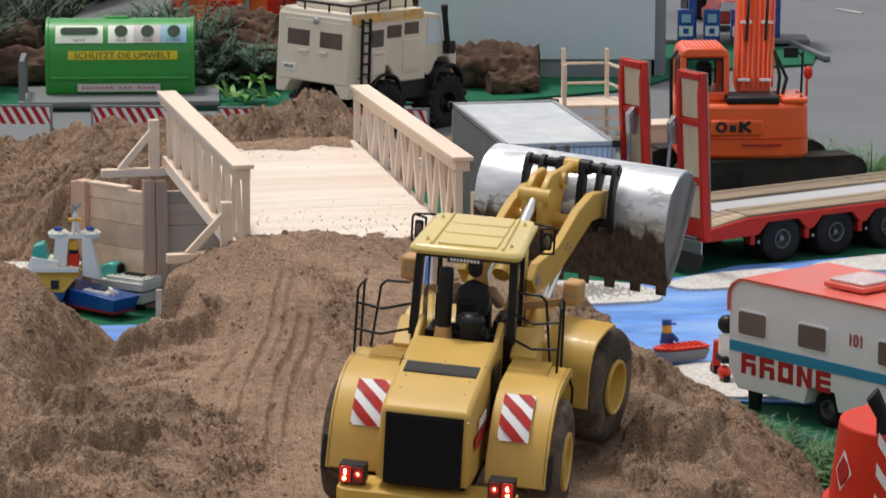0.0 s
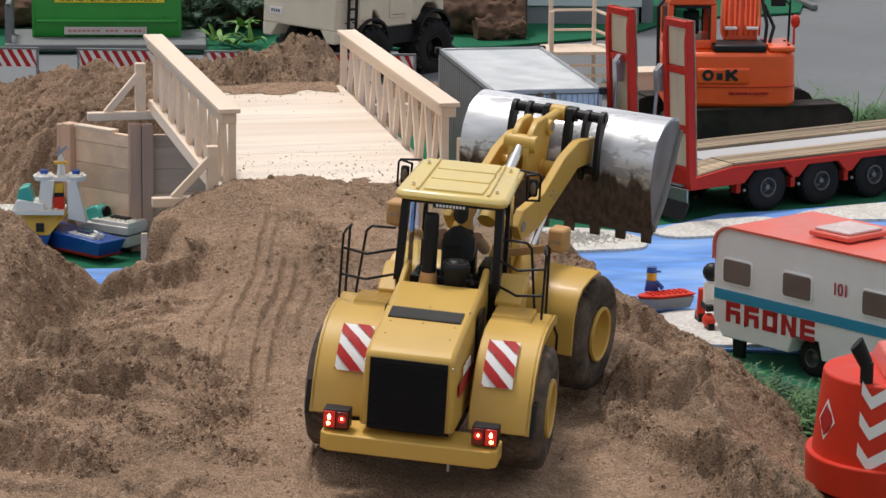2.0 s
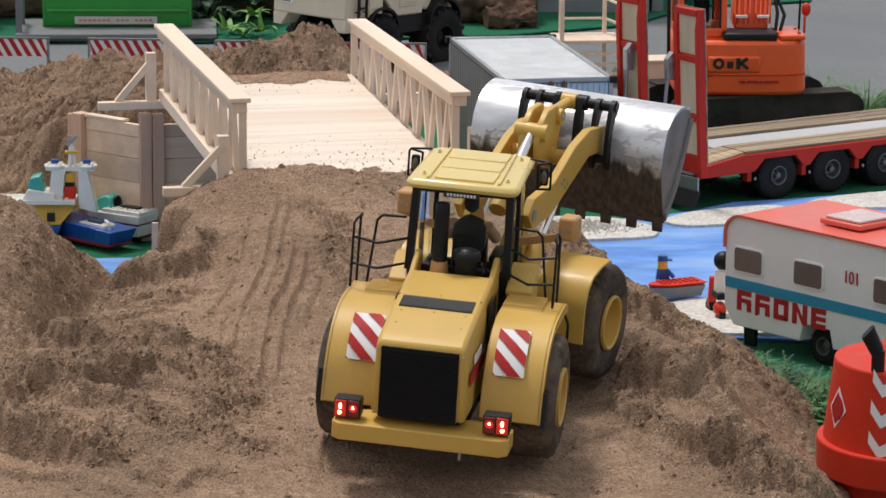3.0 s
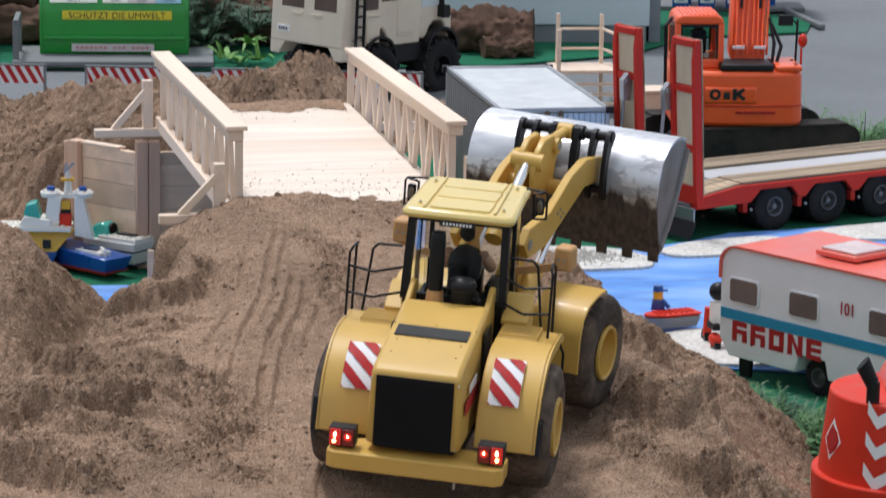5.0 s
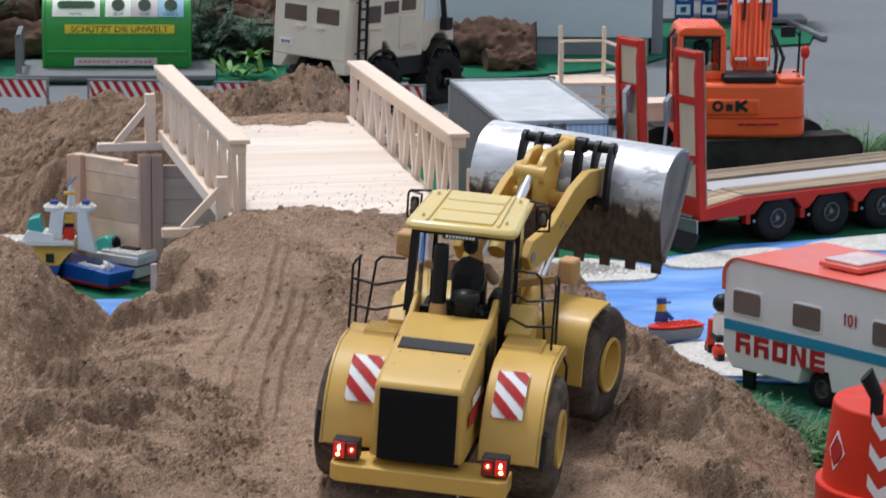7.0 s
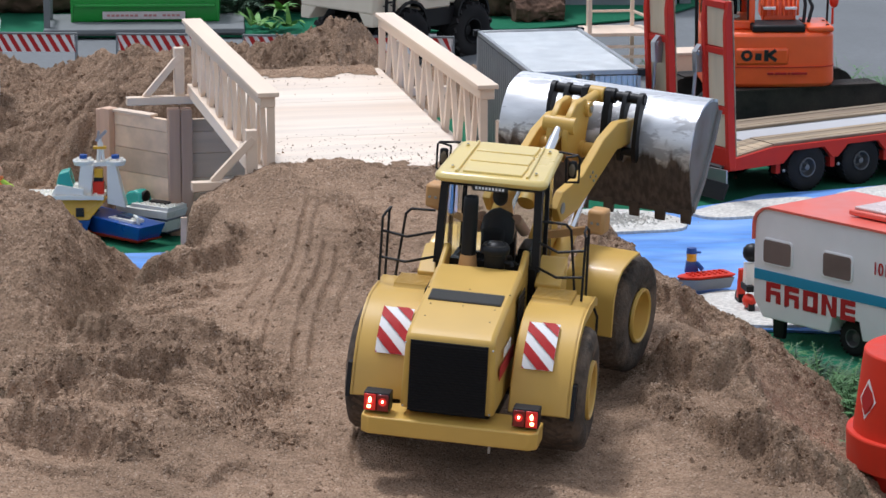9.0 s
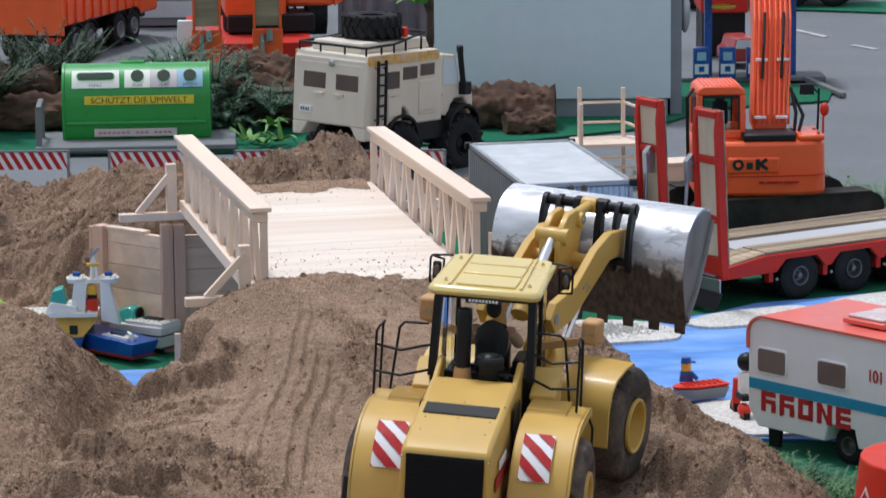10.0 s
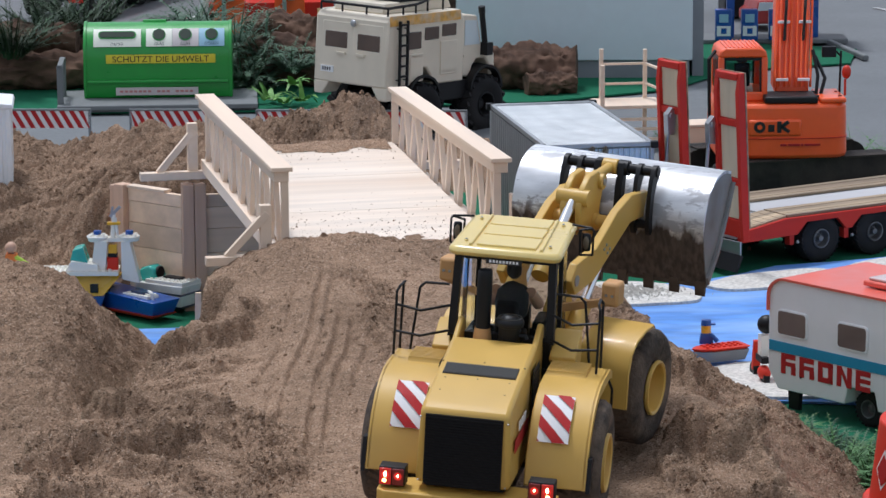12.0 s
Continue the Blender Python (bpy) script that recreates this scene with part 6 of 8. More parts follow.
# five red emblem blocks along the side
for i in range(5):
    x = 0.022 + i * 0.0265
    bm = B()
    box(bm, x, x + 0.006, -0.0010, 0.0, 0.066, 0.090)
    if i != 3:
        box(bm, x + 0.006, x + 0.020, -0.0010, 0.0, 0.084, 0.090)
        box(bm, x + 0.006, x + 0.020, -0.0010, 0.0, 0.0755 if i != 2 else 0.066, 0.0805 if i != 2 else 0.072)
    if i in (0, 1, 2, 3):
        box(bm, x + 0.0145, x + 0.0205, -0.0010, 0.0, 0.066, 0.0755 if i < 2 else 0.090)
    if i == 3:
        prism(bm, [(x + 0.006, 0.090), (x + 0.006, 0.082), (x + 0.0145, 0.066), (x + 0.0145, 0.074)], -0.0010, 0.0, "y")
    if i == 4:
        box(bm, x + 0.006, x + 0.020, -0.0010, 0.0, 0.066, 0.072)
    for v in bm.verts:
        v.co.x, v.co.z = 0.0223 + (v.co.x - 0.022) * 1.155, 0.0465 + (v.co.z - 0.066) * 1.04
    part("emblem_block", bm, REDINK, caravan, "red block emblem")
face = Matrix.Rotation(radians(90), 4, "X")
writing("number_mark", "101", 0.0215, Matrix.Translation((0.207, -0.0012, 0.1165)) @ face, REDINK, caravan, stretch=0.8)
for x in (0.020, 0.33):
    bm = prism(B(), [(x, Z0 + 0.004), (x + 0.020, Z0 + 0.004), (x + 0.018, 0.0), (x + 0.002, 0.0)], 0.014, 0.020, "y")
    part("support_leg", bm, BLACK, caravan, "black corner steady")
for y, o in ((0.022, -1), (KW - 0.022, 1)):
    m = Matrix.Translation((0.152, y, 0.022)) @ Matrix.Rotation(radians(90), 4, "Z")
    w = tyre_on(caravan, m, 0.022, 0.016, 24, 0.0006, 0.003, 32, 0.5, TYRE, "black caravan wheel")
    bm = rim_mesh(0.011, 0.016, o)
    bmesh.ops.transform(bm, matrix=m, verts=bm.verts)
    part("rim", bm, RIMGREY, w)
bm = B()
box(bm, 0.20, 0.30, 0.03, 0.10, Z0 - 0.008, Z0)
ball(bm, (0.055, -0.0006, 0.034 + 0.012), 0.0016, 1)
part("underbody", bm, BLACK, caravan)

# ---- green recycling container on its platform ----
plat = thing("loading_platform", pose(-0.739, 6.435, 0.0, 0, 0, 3.5), "grey roll-off platform with an upright post", "platform")
bm = B()
box(bm, 0.0, 0.385, 0.0, 0.21, 0.004, 0.014)
box(bm, 0.02, 0.38, 0.006, 0.204, 0.0, 0.004)
part("base", bm, CONCRETE, plat, bevel=0.002)
bm = B()
beam(bm, (0.006, 0.03, 0.012), (0.006, 0.03, 0.088), 0.012, 0.010, (0, 1, 0))
beam(bm, (0.006, 0.14, 0.012), (0.006, 0.14, 0.088), 0.012, 0.010, (0, 1, 0))
beam(bm, (0.006, 0.025, 0.086), (0.006, 0.145, 0.086), 0.010, 0.008)
part("end_frame", bm, CONCRETE, plat, "grey end frame", bevel=0.001)
rbin = thing("recycling_container", pose(-0.696, 6.525, 0.014, 0, 0, 2.5) @ Matrix.Diagonal((1.0, 1.04, 1.06, 1)), "green recycling container with round and slot openings", "recycling bin")
RL = 0.288
rp = []
for i in range(15):
    a = radians(-8 + 196 * i / 14)
    rp.append((0.068 + 0.062 * math.cos(a), 0.072 + 0.062 * math.sin(a)))
rp = [(p, q) for p, q in rp]
out = [(0.012, 0.0), (0.124, 0.0), (0.130, 0.030)] + rp + [(0.006, 0.030)]
bm = prism(B(), out, 0.004, RL - 0.004, "x")
part("body", bm, GREEN, rbin, "green plastic body", bevel=0.002)
for x in (0.0, RL - 0.006):
    bm = prism(B(), [(p + (0.002 if p > 0.068 else -0.002), q + (0.002 if q > 0.05 else 0)) for p, q in out], x, x + 0.006, "x")
    part("end_cap", bm, GREEN, rbin, bevel=0.001)
bm = box(B(), 0.008, RL - 0.008, 0.0, 0.008, 0.028, 0.034)
part("ledge", bm, GREEN, rbin, bevel=0.002)
bm = B()
rod(bm, (0.115, 0.068, 0.134), (0.160, 0.068, 0.134), 0.004, 8)
part("lift_lug", bm, GREEN, rbin)


def on_bin(x0, x1, z0, z1, off, mat, name, label="", n=4):
    """A sticker that follows the rounded front."""
    line = []
    for i in range(n + 1):
        z = z0 + (z1 - z0) * i / n
        s = min(1.0, max(-1.0, (z - 0.072) / 0.062))
        y = 0.068 - 0.062 * math.sqrt(max(0.0, 1 - s * s)) if z > 0.040 else 0.006 - 0.0
        line.append((y - off, z + off * 0.5))
    bm = strip(B(), line, 0.0008, x0, x1, "x")
    return part(name, bm, mat, rbin, label)


on_bin(0.020, 0.112, 0.094, 0.1235, 0.0018, CREAMINK, "slot_sticker", "cream sticker round the paper slot", 6)
on_bin(0.122, 0.172, 0.094, 0.1235, 0.0018, CREAMINK, "hole_sticker", "cream sticker round the glass hole", 6)
on_bin(0.1725, 0.224, 0.094, 0.1235, 0.0018, PINKINK, "hole_sticker", "pale sticker round the glass hole", 6)
on_bin(0.2245, 0.274, 0.094, 0.1235, 0.0018, BLUEINK, "hole_sticker", "bluish sticker round the can hole", 6)
on_bin(0.044, 0.256, 0.064, 0.080, 0.0018, YELLOWINK, "slogan_sticker", "yellow slogan sticker")
bm = box(B(), 0.062, 0.222, 0.0036, 0.0062, 0.006, 0.020)
label_ = part("lower_label", bm, PINKINK, rbin, "pale label with reddish bars")
for i in range(16):
    if i not in (7, 11):
        part("label_bar", box(B(), 0.070 + i * 0.009, 0.0765 + i * 0.009, 0.0030, 0.0036, 0.0110, 0.0150), FADEDINK, label_)


def bin_face(x, z):
    s = (z - 0.072) / 0.062
    y = 0.068 - 0.062 * math.sqrt(1 - s * s)
    lean = math.degrees(math.asin(s))
    return Matrix.Translation((x, y - 0.0024 * math.cos(radians(lean)), z + 0.0024 * math.sin(radians(lean)))) @ Matrix.Rotation(radians(90 - lean), 4, "X")


for x in (0.147, 0.198, 0.249):
    bm = lathe(B(), [(-0.001, 0.0128), (0.0014, 0.0128), (0.002, 0.0105)], (0, 0, 0), "z", 24)
    bmesh.ops.transform(bm, matrix=bin_face(x, 0.1135), verts=bm.verts)
    part("hole", bm, GREEN, rbin, "green hole collar")
    # solid disc whose dark colour stands for the hole's shaded inside
    bm = lathe(B(), [(0.0015, 0.0116), (0.0026, 0.0116)], (0, 0, 0), "z", 24)
    bmesh.ops.transform(bm, matrix=bin_face(x, 0.1135), verts=bm.verts)
    part("hole_dark", bm, HOLLOWSHADE, rbin)
# the slot is solid too, its inner shade painted as a dark plate
for half, tall, z0, z1, mat, name in ((0.037, 0.0082, -0.001, 0.0016, GREEN, "slot"), (0.0345, 0.0062, 0.001, 0.0026, HOLLOWSHADE, "slot_dark")):
    bm = prism(B(), rounded(-half, half, -tall, tall, tall * 0.98), z0, z1, "z")
    bmesh.ops.transform(bm, matrix=bin_face(0.066, 0.1135), verts=bm.verts)
    part(name, bm, mat, rbin)
writing("slogan", "SCHÜTZT DIE UMWELT", 0.0158, bin_face(0.150, 0.072), BLACKINK, rbin, stretch=1.12)
for x, s in ((0.066, "PAPIER"), (0.147, "GLAS"), (0.198, "GLAS"), (0.249, "DOSEN")):
    writing("small_word", s, 0.0075, bin_face(x, 0.0985), BLACKINK, rbin, stretch=1.1)

# ---- beige off-road truck ----
truck = thing("offroad_truck", pose(-0.172, 6.111, -0.003, -1.5, 1.0, -40.3) @ Matrix.Diagonal((1.172, 1.172, 1.172, 1)), "beige box-bodied off-road truck with roof rack and spare tyre", "truck")
# local: y forward from the tail, x across; SHORT: the wheelbase is short for its width
SHORT = 0.744
TWD = 0.150
hw = TWD / 2
bm = prism(B(), [(0.0, 0.088), (0.006, 0.190), (0.016, 0.200), (0.235, 0.200), (0.250, 0.185), (0.250, 0.086), (0.205, 0.086), (0.150, 0.086), (0.140, 0.104), (0.128, 0.114), (0.104, 0.114), (0.092, 0.104), (0.082, 0.088)], -hw, hw, "x")
tb = part("box_body", bm, BEIGE, truck, "beige camper body", bevel=0.003)
bm = prism(B(), [(0.024, 0.200), (0.030, 0.2165), (0.232, 0.2165), (0.244, 0.200)], -hw + 0.024, hw - 0.024, "x")
part("raised_roof", bm, BEIGE, tb, bevel=0.002)
cabp = [(0.252, 0.092), (0.252, 0.186), (0.262, 0.190), (0.305, 0.186), (0.322, 0.140), (0.352, 0.132), (0.366, 0.122), (0.368, 0.088), (0.352, 0.088), (0.346, 0.106), (0.334, 0.116), (0.306, 0.116), (0.292, 0.106), (0.284, 0.088)]
bm = prism(B(), cabp, -hw + 0.008, hw - 0.008, "x")
tc_ = part("cab", bm, BEIGE, truck, "beige driver's cab", bevel=0.003)
for sx in (-1, 1):
    a0, a1 = sorted((sx * (hw - 0.0085), sx * (hw - 0.0070)))
    bm = prism(B(), [(0.264, 0.140), (0.264, 0.180), (0.302, 0.178), (0.314, 0.140)], a0, a1, "x")
    part("door_pane", bm, GREYWALL, tc_, "pale cab window")
    bm = box(B(), min(sx * (hw - 0.008), sx * (hw - 0.0055)), max(sx * (hw - 0.008), sx * (hw - 0.0055)), 0.258, 0.270, 0.122, 0.125)
    part("door_handle", bm, BEIGE, tc_)
    # side windows, hatch doors, flame band
    for y0, y1, z0, z1 in ((0.062, 0.110, 0.145, 0.172), (0.121, 0.167, 0.157, 0.177), (0.177, 0.223, 0.160, 0.179)):
        a0, a1 = sorted((sx * (hw - 0.001), sx * (hw + 0.0012)))
        bm = box(B(), a0, a1, y0, y1, z0, z1)
        part("side_window", bm, BROWNWIN, tb, "side window with the brown inside and its reflection put in the colour", bevel=0.001)
    a0, a1 = sorted((sx * (hw - 0.001), sx * (hw + 0.0010)))
    bm = box(B(), a0, a1, 0.010, 0.236, 0.184, 0.199)
    part("flame_band", bm, FLAME, tb, "orange flame-like band")
    for y0, y1, z0, z1 in ((0.172, 0.227, 0.100, 0.153), (0.074, 0.116, 0.094, 0.138), (0.078, 0.112, 0.131, 0.136), (0.078, 0.112, 0.098, 0.103), (0.178, 0.222, 0.146, 0.150), (0.178, 0.222, 0.103, 0.107)):
        a0, a1 = sorted((sx * (hw - 0.001), sx * (hw + 0.0018)))
        bm = box(B(), a0, a1, y0, y1, z0, z1)
        part("side_hatch", bm, BEIGE, tb, bevel=0.001)
    # ladder
    lx = sx * (hw + 0.007)
    bm = B()
    for y in (0.032, 0.056):
        beam(bm, (lx, y, 0.078), (lx, y, 0.192), 0.004, 0.004, (0, 1, 0))
    for i in range(7):
        z = 0.090 + i * 0.016
        beam(bm, (lx, 0.032, z), (lx, 0.056, z), 0.004, 0.003)
    for z in (0.10, 0.18):
        beam(bm, (lx, 0.032, z), (sx * (hw - 0.001), 0.032, z), 0.002, 0.002)
        beam(bm, (lx, 0.056, z), (sx * (hw - 0.001), 0.056, z), 0.002, 0.002)
    if sx > 0:
        part("ladder", bm, BLACK, truck, "black side ladder")
    # wheel arch liners and wheels
    for y, zz in ((0.116 * SHORT, 0.066), (0.320 * SHORT, 0.070)):
        bm = B()
        line = [(y + 0.036 * math.cos(radians(a)), zz + 0.034 * math.sin(radians(a))) for a in range(0, 181, 18)]
        strip(bm, line, -0.004, min(sx * (hw - 0.03), sx * (hw + 0.006)), max(sx * (hw - 0.03), sx * (hw + 0.006)), "x")
        part("arch", bm, BLACK, truck, "black rubber wheel arch")
    for y, zz in ((0.116 * SHORT, 0.044), (0.320 * SHORT, 0.044)):
        w = tyre_on(truck, Matrix.Translation((sx * (hw - 0.012), y, zz)), 0.046, 0.040, 18, 0.0026, 0.008, 36, 0.42, TYRE, "chunky black off-road tyre")
        bm = rim_mesh(0.0195, 0.036, sx)
        bmesh.ops.translate(bm, vec=(sx * (hw - 0.012), y, zz), verts=bm.verts)
        part("rim", bm, BLACK, w)
    bm = B()
    rod(bm, (sx * (hw - 0.002), 0.326, 0.128), (sx * (hw - 0.004), 0.314, 0.190), 0.0052, 12)
    rod(bm, (sx * (hw - 0.004), 0.314, 0.190), (sx * (hw - 0.004), 0.312, 0.200), 0.0062, 12)
    box(bm, min(sx * (hw - 0.010), sx * (hw + 0.006)), max(sx * (hw - 0.010), sx * (hw + 0.006)), 0.318, 0.338, 0.122, 0.142)
    if sx > 0:
        part("snorkel", bm, BLACK, truck, "black intake snorkel")
bm = box(B(), -0.035, 0.035, 0.03, 0.36, 0.050, 0.072)
for y in (0.116, 0.320):
    rod(bm, (-hw + 0.02, y, 0.044), (hw - 0.02, y, 0.044), 0.008, 10)
box(bm, hw - 0.045, hw - 0.004, 0.160, 0.270, 0.058, 0.086)
part("chassis", bm, BLACK, truck)
# tail: doors, windows, plate, lamp
for k, (x0, x1) in enumerate(((-0.060, 0.002), (0.004, 0.066))):
    bm = prism(B(), [(x0, 0.100), (x1, 0.100), (x1, 0.184), (x0, 0.184)], -0.0005, 0.003, "y")
    for v in bm.verts:
        v.co.y += (v.co.z - 0.075) * 0.052
    d = part("tail_door", bm, BEIGE, tb, bevel=0.001)
    wx0, wx1 = (-0.054, -0.008) if k == 0 else (0.013, 0.059)
    bm = prism(B(), [(wx0, 0.143), (wx1, 0.143), (wx1, 0.168), (wx0, 0.168)], -0.0014, 0.001, "y")
    for v in bm.verts:
        v.co.y += (v.co.z - 0.075) * 0.052
    part("tail_window", bm, BROWNWIN, d, "tail window with the brown inside and its reflection put in the colour", bevel=0.001)
    hxx = -0.028 if k == 0 else 0.012
    bm = box(B(), hxx, hxx + 0.018, -0.003, 0.0035, 0.1335, 0.1370)
    part("handle", bm, BEIGE, d)
bm = box(B(), -0.060, -0.034, -0.001, 0.0030, 0.1035, 0.1135)
pl = part("number_plate", bm, WHITEINK, tb, "white plate with dark bars")
bm = B()
for i in range(4):
    box(bm, -0.056 + i * 0.0048, -0.0535 + i * 0.0048, -0.0016, -0.001, 0.106, 0.111)
part("plate_bars", bm, BLACKINK, pl)
bm = B()
ball(bm, (0.006, 0.000, 0.184), 0.006, 2, (1, 0.6, 1))
part("search_lamp", bm, GREYMETAL, tb)
for sx in (-1, 1):
    bm = prism(B(), [(sx * hw, 0.0885), (sx * (hw - 0.031), 0.0885), (sx * (hw - 0.017), 0.068), (sx * hw, 0.068)], 0.001, 0.050, "y")
    part("rear_corner", bm, BEIGE, truck, "beige skirt corner", bevel=0.002)
# roof rack
bm = B()
z = 0.2115
loop = [(-hw + 0.006, 0.012, z), (hw - 0.006, 0.012, z), (hw - 0.006, 0.10, z + 0.002), (hw - 0.02, 0.22, z + 0.014), (-hw + 0.02, 0.22, z + 0.014), (-hw + 0.006, 0.10, z + 0.002), (-hw + 0.006, 0.012, z)]
pipe(bm, loop, 0.0022)
for x in (-hw + 0.006, -0.025, 0.025, hw - 0.006):
    rod(bm, (x, 0.012, 0.199), (x, 0.012, z), 0.0018, 6)
for sx in (-1, 1):
    for y in (0.06, 0.10):
        rod(bm, (sx * (hw - 0.006), y, 0.199), (sx * (hw - 0.006), y, z + 0.001), 0.0018, 6)
    for y in (0.15, 0.20):
        rod(bm, (sx * (hw - 0.014), y, 0.20), (sx * (hw - 0.014), y, z + 0.008), 0.0018, 6)
part("roof_rack", bm, BLACK, truck, "black tubular roof rack")
bm = box(B(), -0.045, 0.052, 0.075, 0.160, 0.2168, 0.2190)
part("roof_mat", bm, BLACK, truck)
tyre_on(truck, Matrix.Translation((0.004, 0.128 * SHORT, 0.237)) @ Matrix.Rotation(radians(90), 4, "Y"), 0.046, 0.036, 18, 0.0026, 0.008, 36, 0.46, TYRE, "black spare tyre lying flat", "spare_tyre")
bm = box(B(), 0.018, 0.034, 0.188, 0.202, 0.2168, 0.232)
part("red_can", bm, REDPL, truck, "small red can", bevel=0.002)

for ob in truck.children_recursive:
    if ob.type == "MESH" and not ob.name.startswith(("wheel", "tread", "rim", "hub", "arch", "spare", "tyre")):
        for v in ob.data.vertices:
            v.co.y *= SHORT

# ---- orange excavator ----
exc = thing("excavator", pose(0.562, 5.60, 0.0, 0, 0, 2) @ Matrix.Diagonal((1.0, 1, 0.99, 1)), "orange model excavator with raised boom", "excavator")


SLEW = Matrix.Translation((0.02, 0.05, 0)) @ Matrix.Rotation(radians(16), 4, "Z") @ Matrix.Translation((-0.02, -0.05, 0))


def crawler(y0, y1):
    """One crawler track along x with its plates."""
    bm = B()
    pts = []
    for i in range(9):
        a = radians(90 + 180 * i / 8)
        pts.append((-0.115 + 0.028 * math.cos(a), 0.026 + 0.025 * math.sin(a)))
    for i in range(9):
        a = radians(-90 + 180 * i / 8)
        pts.append((0.165 + 0.028 * math.cos(a), 0.026 + 0.025 * math.sin(a)))
    prism(bm, pts, y0, y1, "y")
    bmesh.ops.transform(bm, matrix=SLEW, verts=bm.verts)
    return bm


for y0 in (-0.055, 0.105):
    tr = part("crawler_track", crawler(y0, y0 + 0.05), TRACKMETAL, exc, "black crawler track")
    for i in range(34):
        x = -0.115 + 0.28 * i / 33
        if i == 0 and y0 < 0:
            shoe = part("track_shoe", box(B(), -0.004, 0.004, -0.027, 0.027, -0.0015, 0.0015), TRACKMETAL, tr)
            one = shoe
        else:
            one = new("track_shoe", shoe.data)
            one.parent = tr
        one.matrix_local = SLEW @ Matrix.Translation((x, y0 + 0.025, 0.0517))
bm = box(B(), -0.06, 0.12, -0.004, 0.104, 0.022, 0.046, SLEW)
rod(bm, (0, 0.05, 0.05), (0, 0.05, 0.066), 0.07, 28)
part("undercarriage", bm, BLACK, exc)
cw = [(-0.110, 0.10), (-0.110, -0.030), (-0.104, -0.046), (-0.088, -0.056), (-0.03, -0.062), (0.03, -0.062), (0.088, -0.056), (0.104, -0.046), (0.110, -0.030), (0.110, 0.10)]
bm = prism(B(), cw, 0.054, 0.146, "z")
for v in bm.verts:
    if v.co.z > 0.14:
        v.co.x *= 0.985
        v.co.y = v.co.y + 0.004 if v.co.y < 0 else v.co.y
body_ = part("upper_body", bm, ORANGE, exc, "orange counterweight body", bevel=0.007)
bm = prism(B(), [(x * 1.004, y * 1.004 - 0.0003) for x, y in cw], 0.088, 0.0892, "z")
part("seam", bm, RED, body_, "dark seam line")
for x in (0.060, 0.098):
    for y in (-0.030, 0.020):
        part("lid_screw", rod(B(), (x, y, 0.1545), (x, y, 0.1565), 0.003, 10), BLACK, exc)
bm = box(B(), -0.058, 0.030, -0.0635, -0.055, 0.093, 0.121)
part("emblem_panel", bm, ORANGE, body_, bevel=0.004)
bm = B()
lathe(bm, [(-0.0652, 0.0095), (-0.0640, 0.0095)], (0, 0, 0), "y", 24)
bmesh.ops.translate(bm, vec=(-0.040, 0, 0.109), verts=bm.verts)
part("emblem_disc", bm, BLACKINK, body_, "black round emblem")
bm = lathe(B(), [(-0.0658, 0.0042), (-0.0650, 0.0042)], (-0.040, 0, 0.109), "y", 20)
part("emblem_core", bm, ORANGE, body_)
bm = box(B(), -0.026, -0.0155, -0.0650, -0.0634, 0.101, 0.113)
part("emblem_blob", bm, BLACKINK, body_, bevel=0.003)
bm = B()
box(bm, -0.011, -0.004, -0.0650, -0.0634, 0.0995, 0.1185)
beam(bm, (-0.006, -0.0642, 0.108), (0.008, -0.0642, 0.1180), 0.0016, 0.006, (0, 0, 1))
beam(bm, (-0.004, -0.0642, 0.110), (0.009, -0.0642, 0.1005), 0.0016, 0.006, (0, 0, 1))
part("emblem_bar", bm, BLACKINK, body_)
bm = B()
for i, w in enumerate((0.010, 0.020, 0.004, 0.026)):
    x = -0.005 + (0, 0.012, 0.034, 0.040)[i]
    box(bm, x, x + w, -0.0640, -0.0612, 0.0765, 0.0800)
part("small_bars", bm, REDINK, body_)
bm = box(B(), -0.030, 0.058, -0.054, 0.016, 0.146, 0.158)
part("engine_cover", bm, BLACK, exc, "black engine cover", bevel=0.003)
bm = box(B(), 0.062, 0.106, -0.05, 0.06, 0.146, 0.155)
part("side_box", bm, ORANGE, exc, bevel=0.003)
# excavator cab: frame and panes
cx0, cx1, cy0, cy1, cz0, cz1 = -0.104, -0.022, -0.02, 0.085, 0.146, 0.236
bm = prism(B(), [(cx0, cz1 - 0.016), (cx0 + 0.003, cz1 - 0.005), (cx0 + 0.012, cz1), (cx1 - 0.012, cz1), (cx1 - 0.003, cz1 - 0.005), (cx1, cz1 - 0.016)], cy0, cy1, "y")
ecab = part("cab", bm, ORANGE, exc, "orange cab", bevel=0.003)
for i in range(9):
    x = cx0 + 0.013 + i * 0.007
    part("roof_ridge", box(B(), x - 0.0012, x + 0.0012, cy0 + 0.006, cy1 - 0.006, cz1 - 0.0005, cz1 + 0.0016), ORANGE, ecab)
for x in (cx0, cx1 - 0.010):
    for y in (cy0, cy1 - 0.010):
        bm = box(B(), x, x + 0.010, y, y + 0.010, cz0 + 0.010, cz1 - 0.0155)
        part("pillar", bm, ORANGE, ecab, bevel=0.002)
bm = box(B(), cx0, cx1, cy0, cy1, cz0, cz0 + 0.016)
part("cab_base", bm, ORANGE, ecab, bevel=0.003)
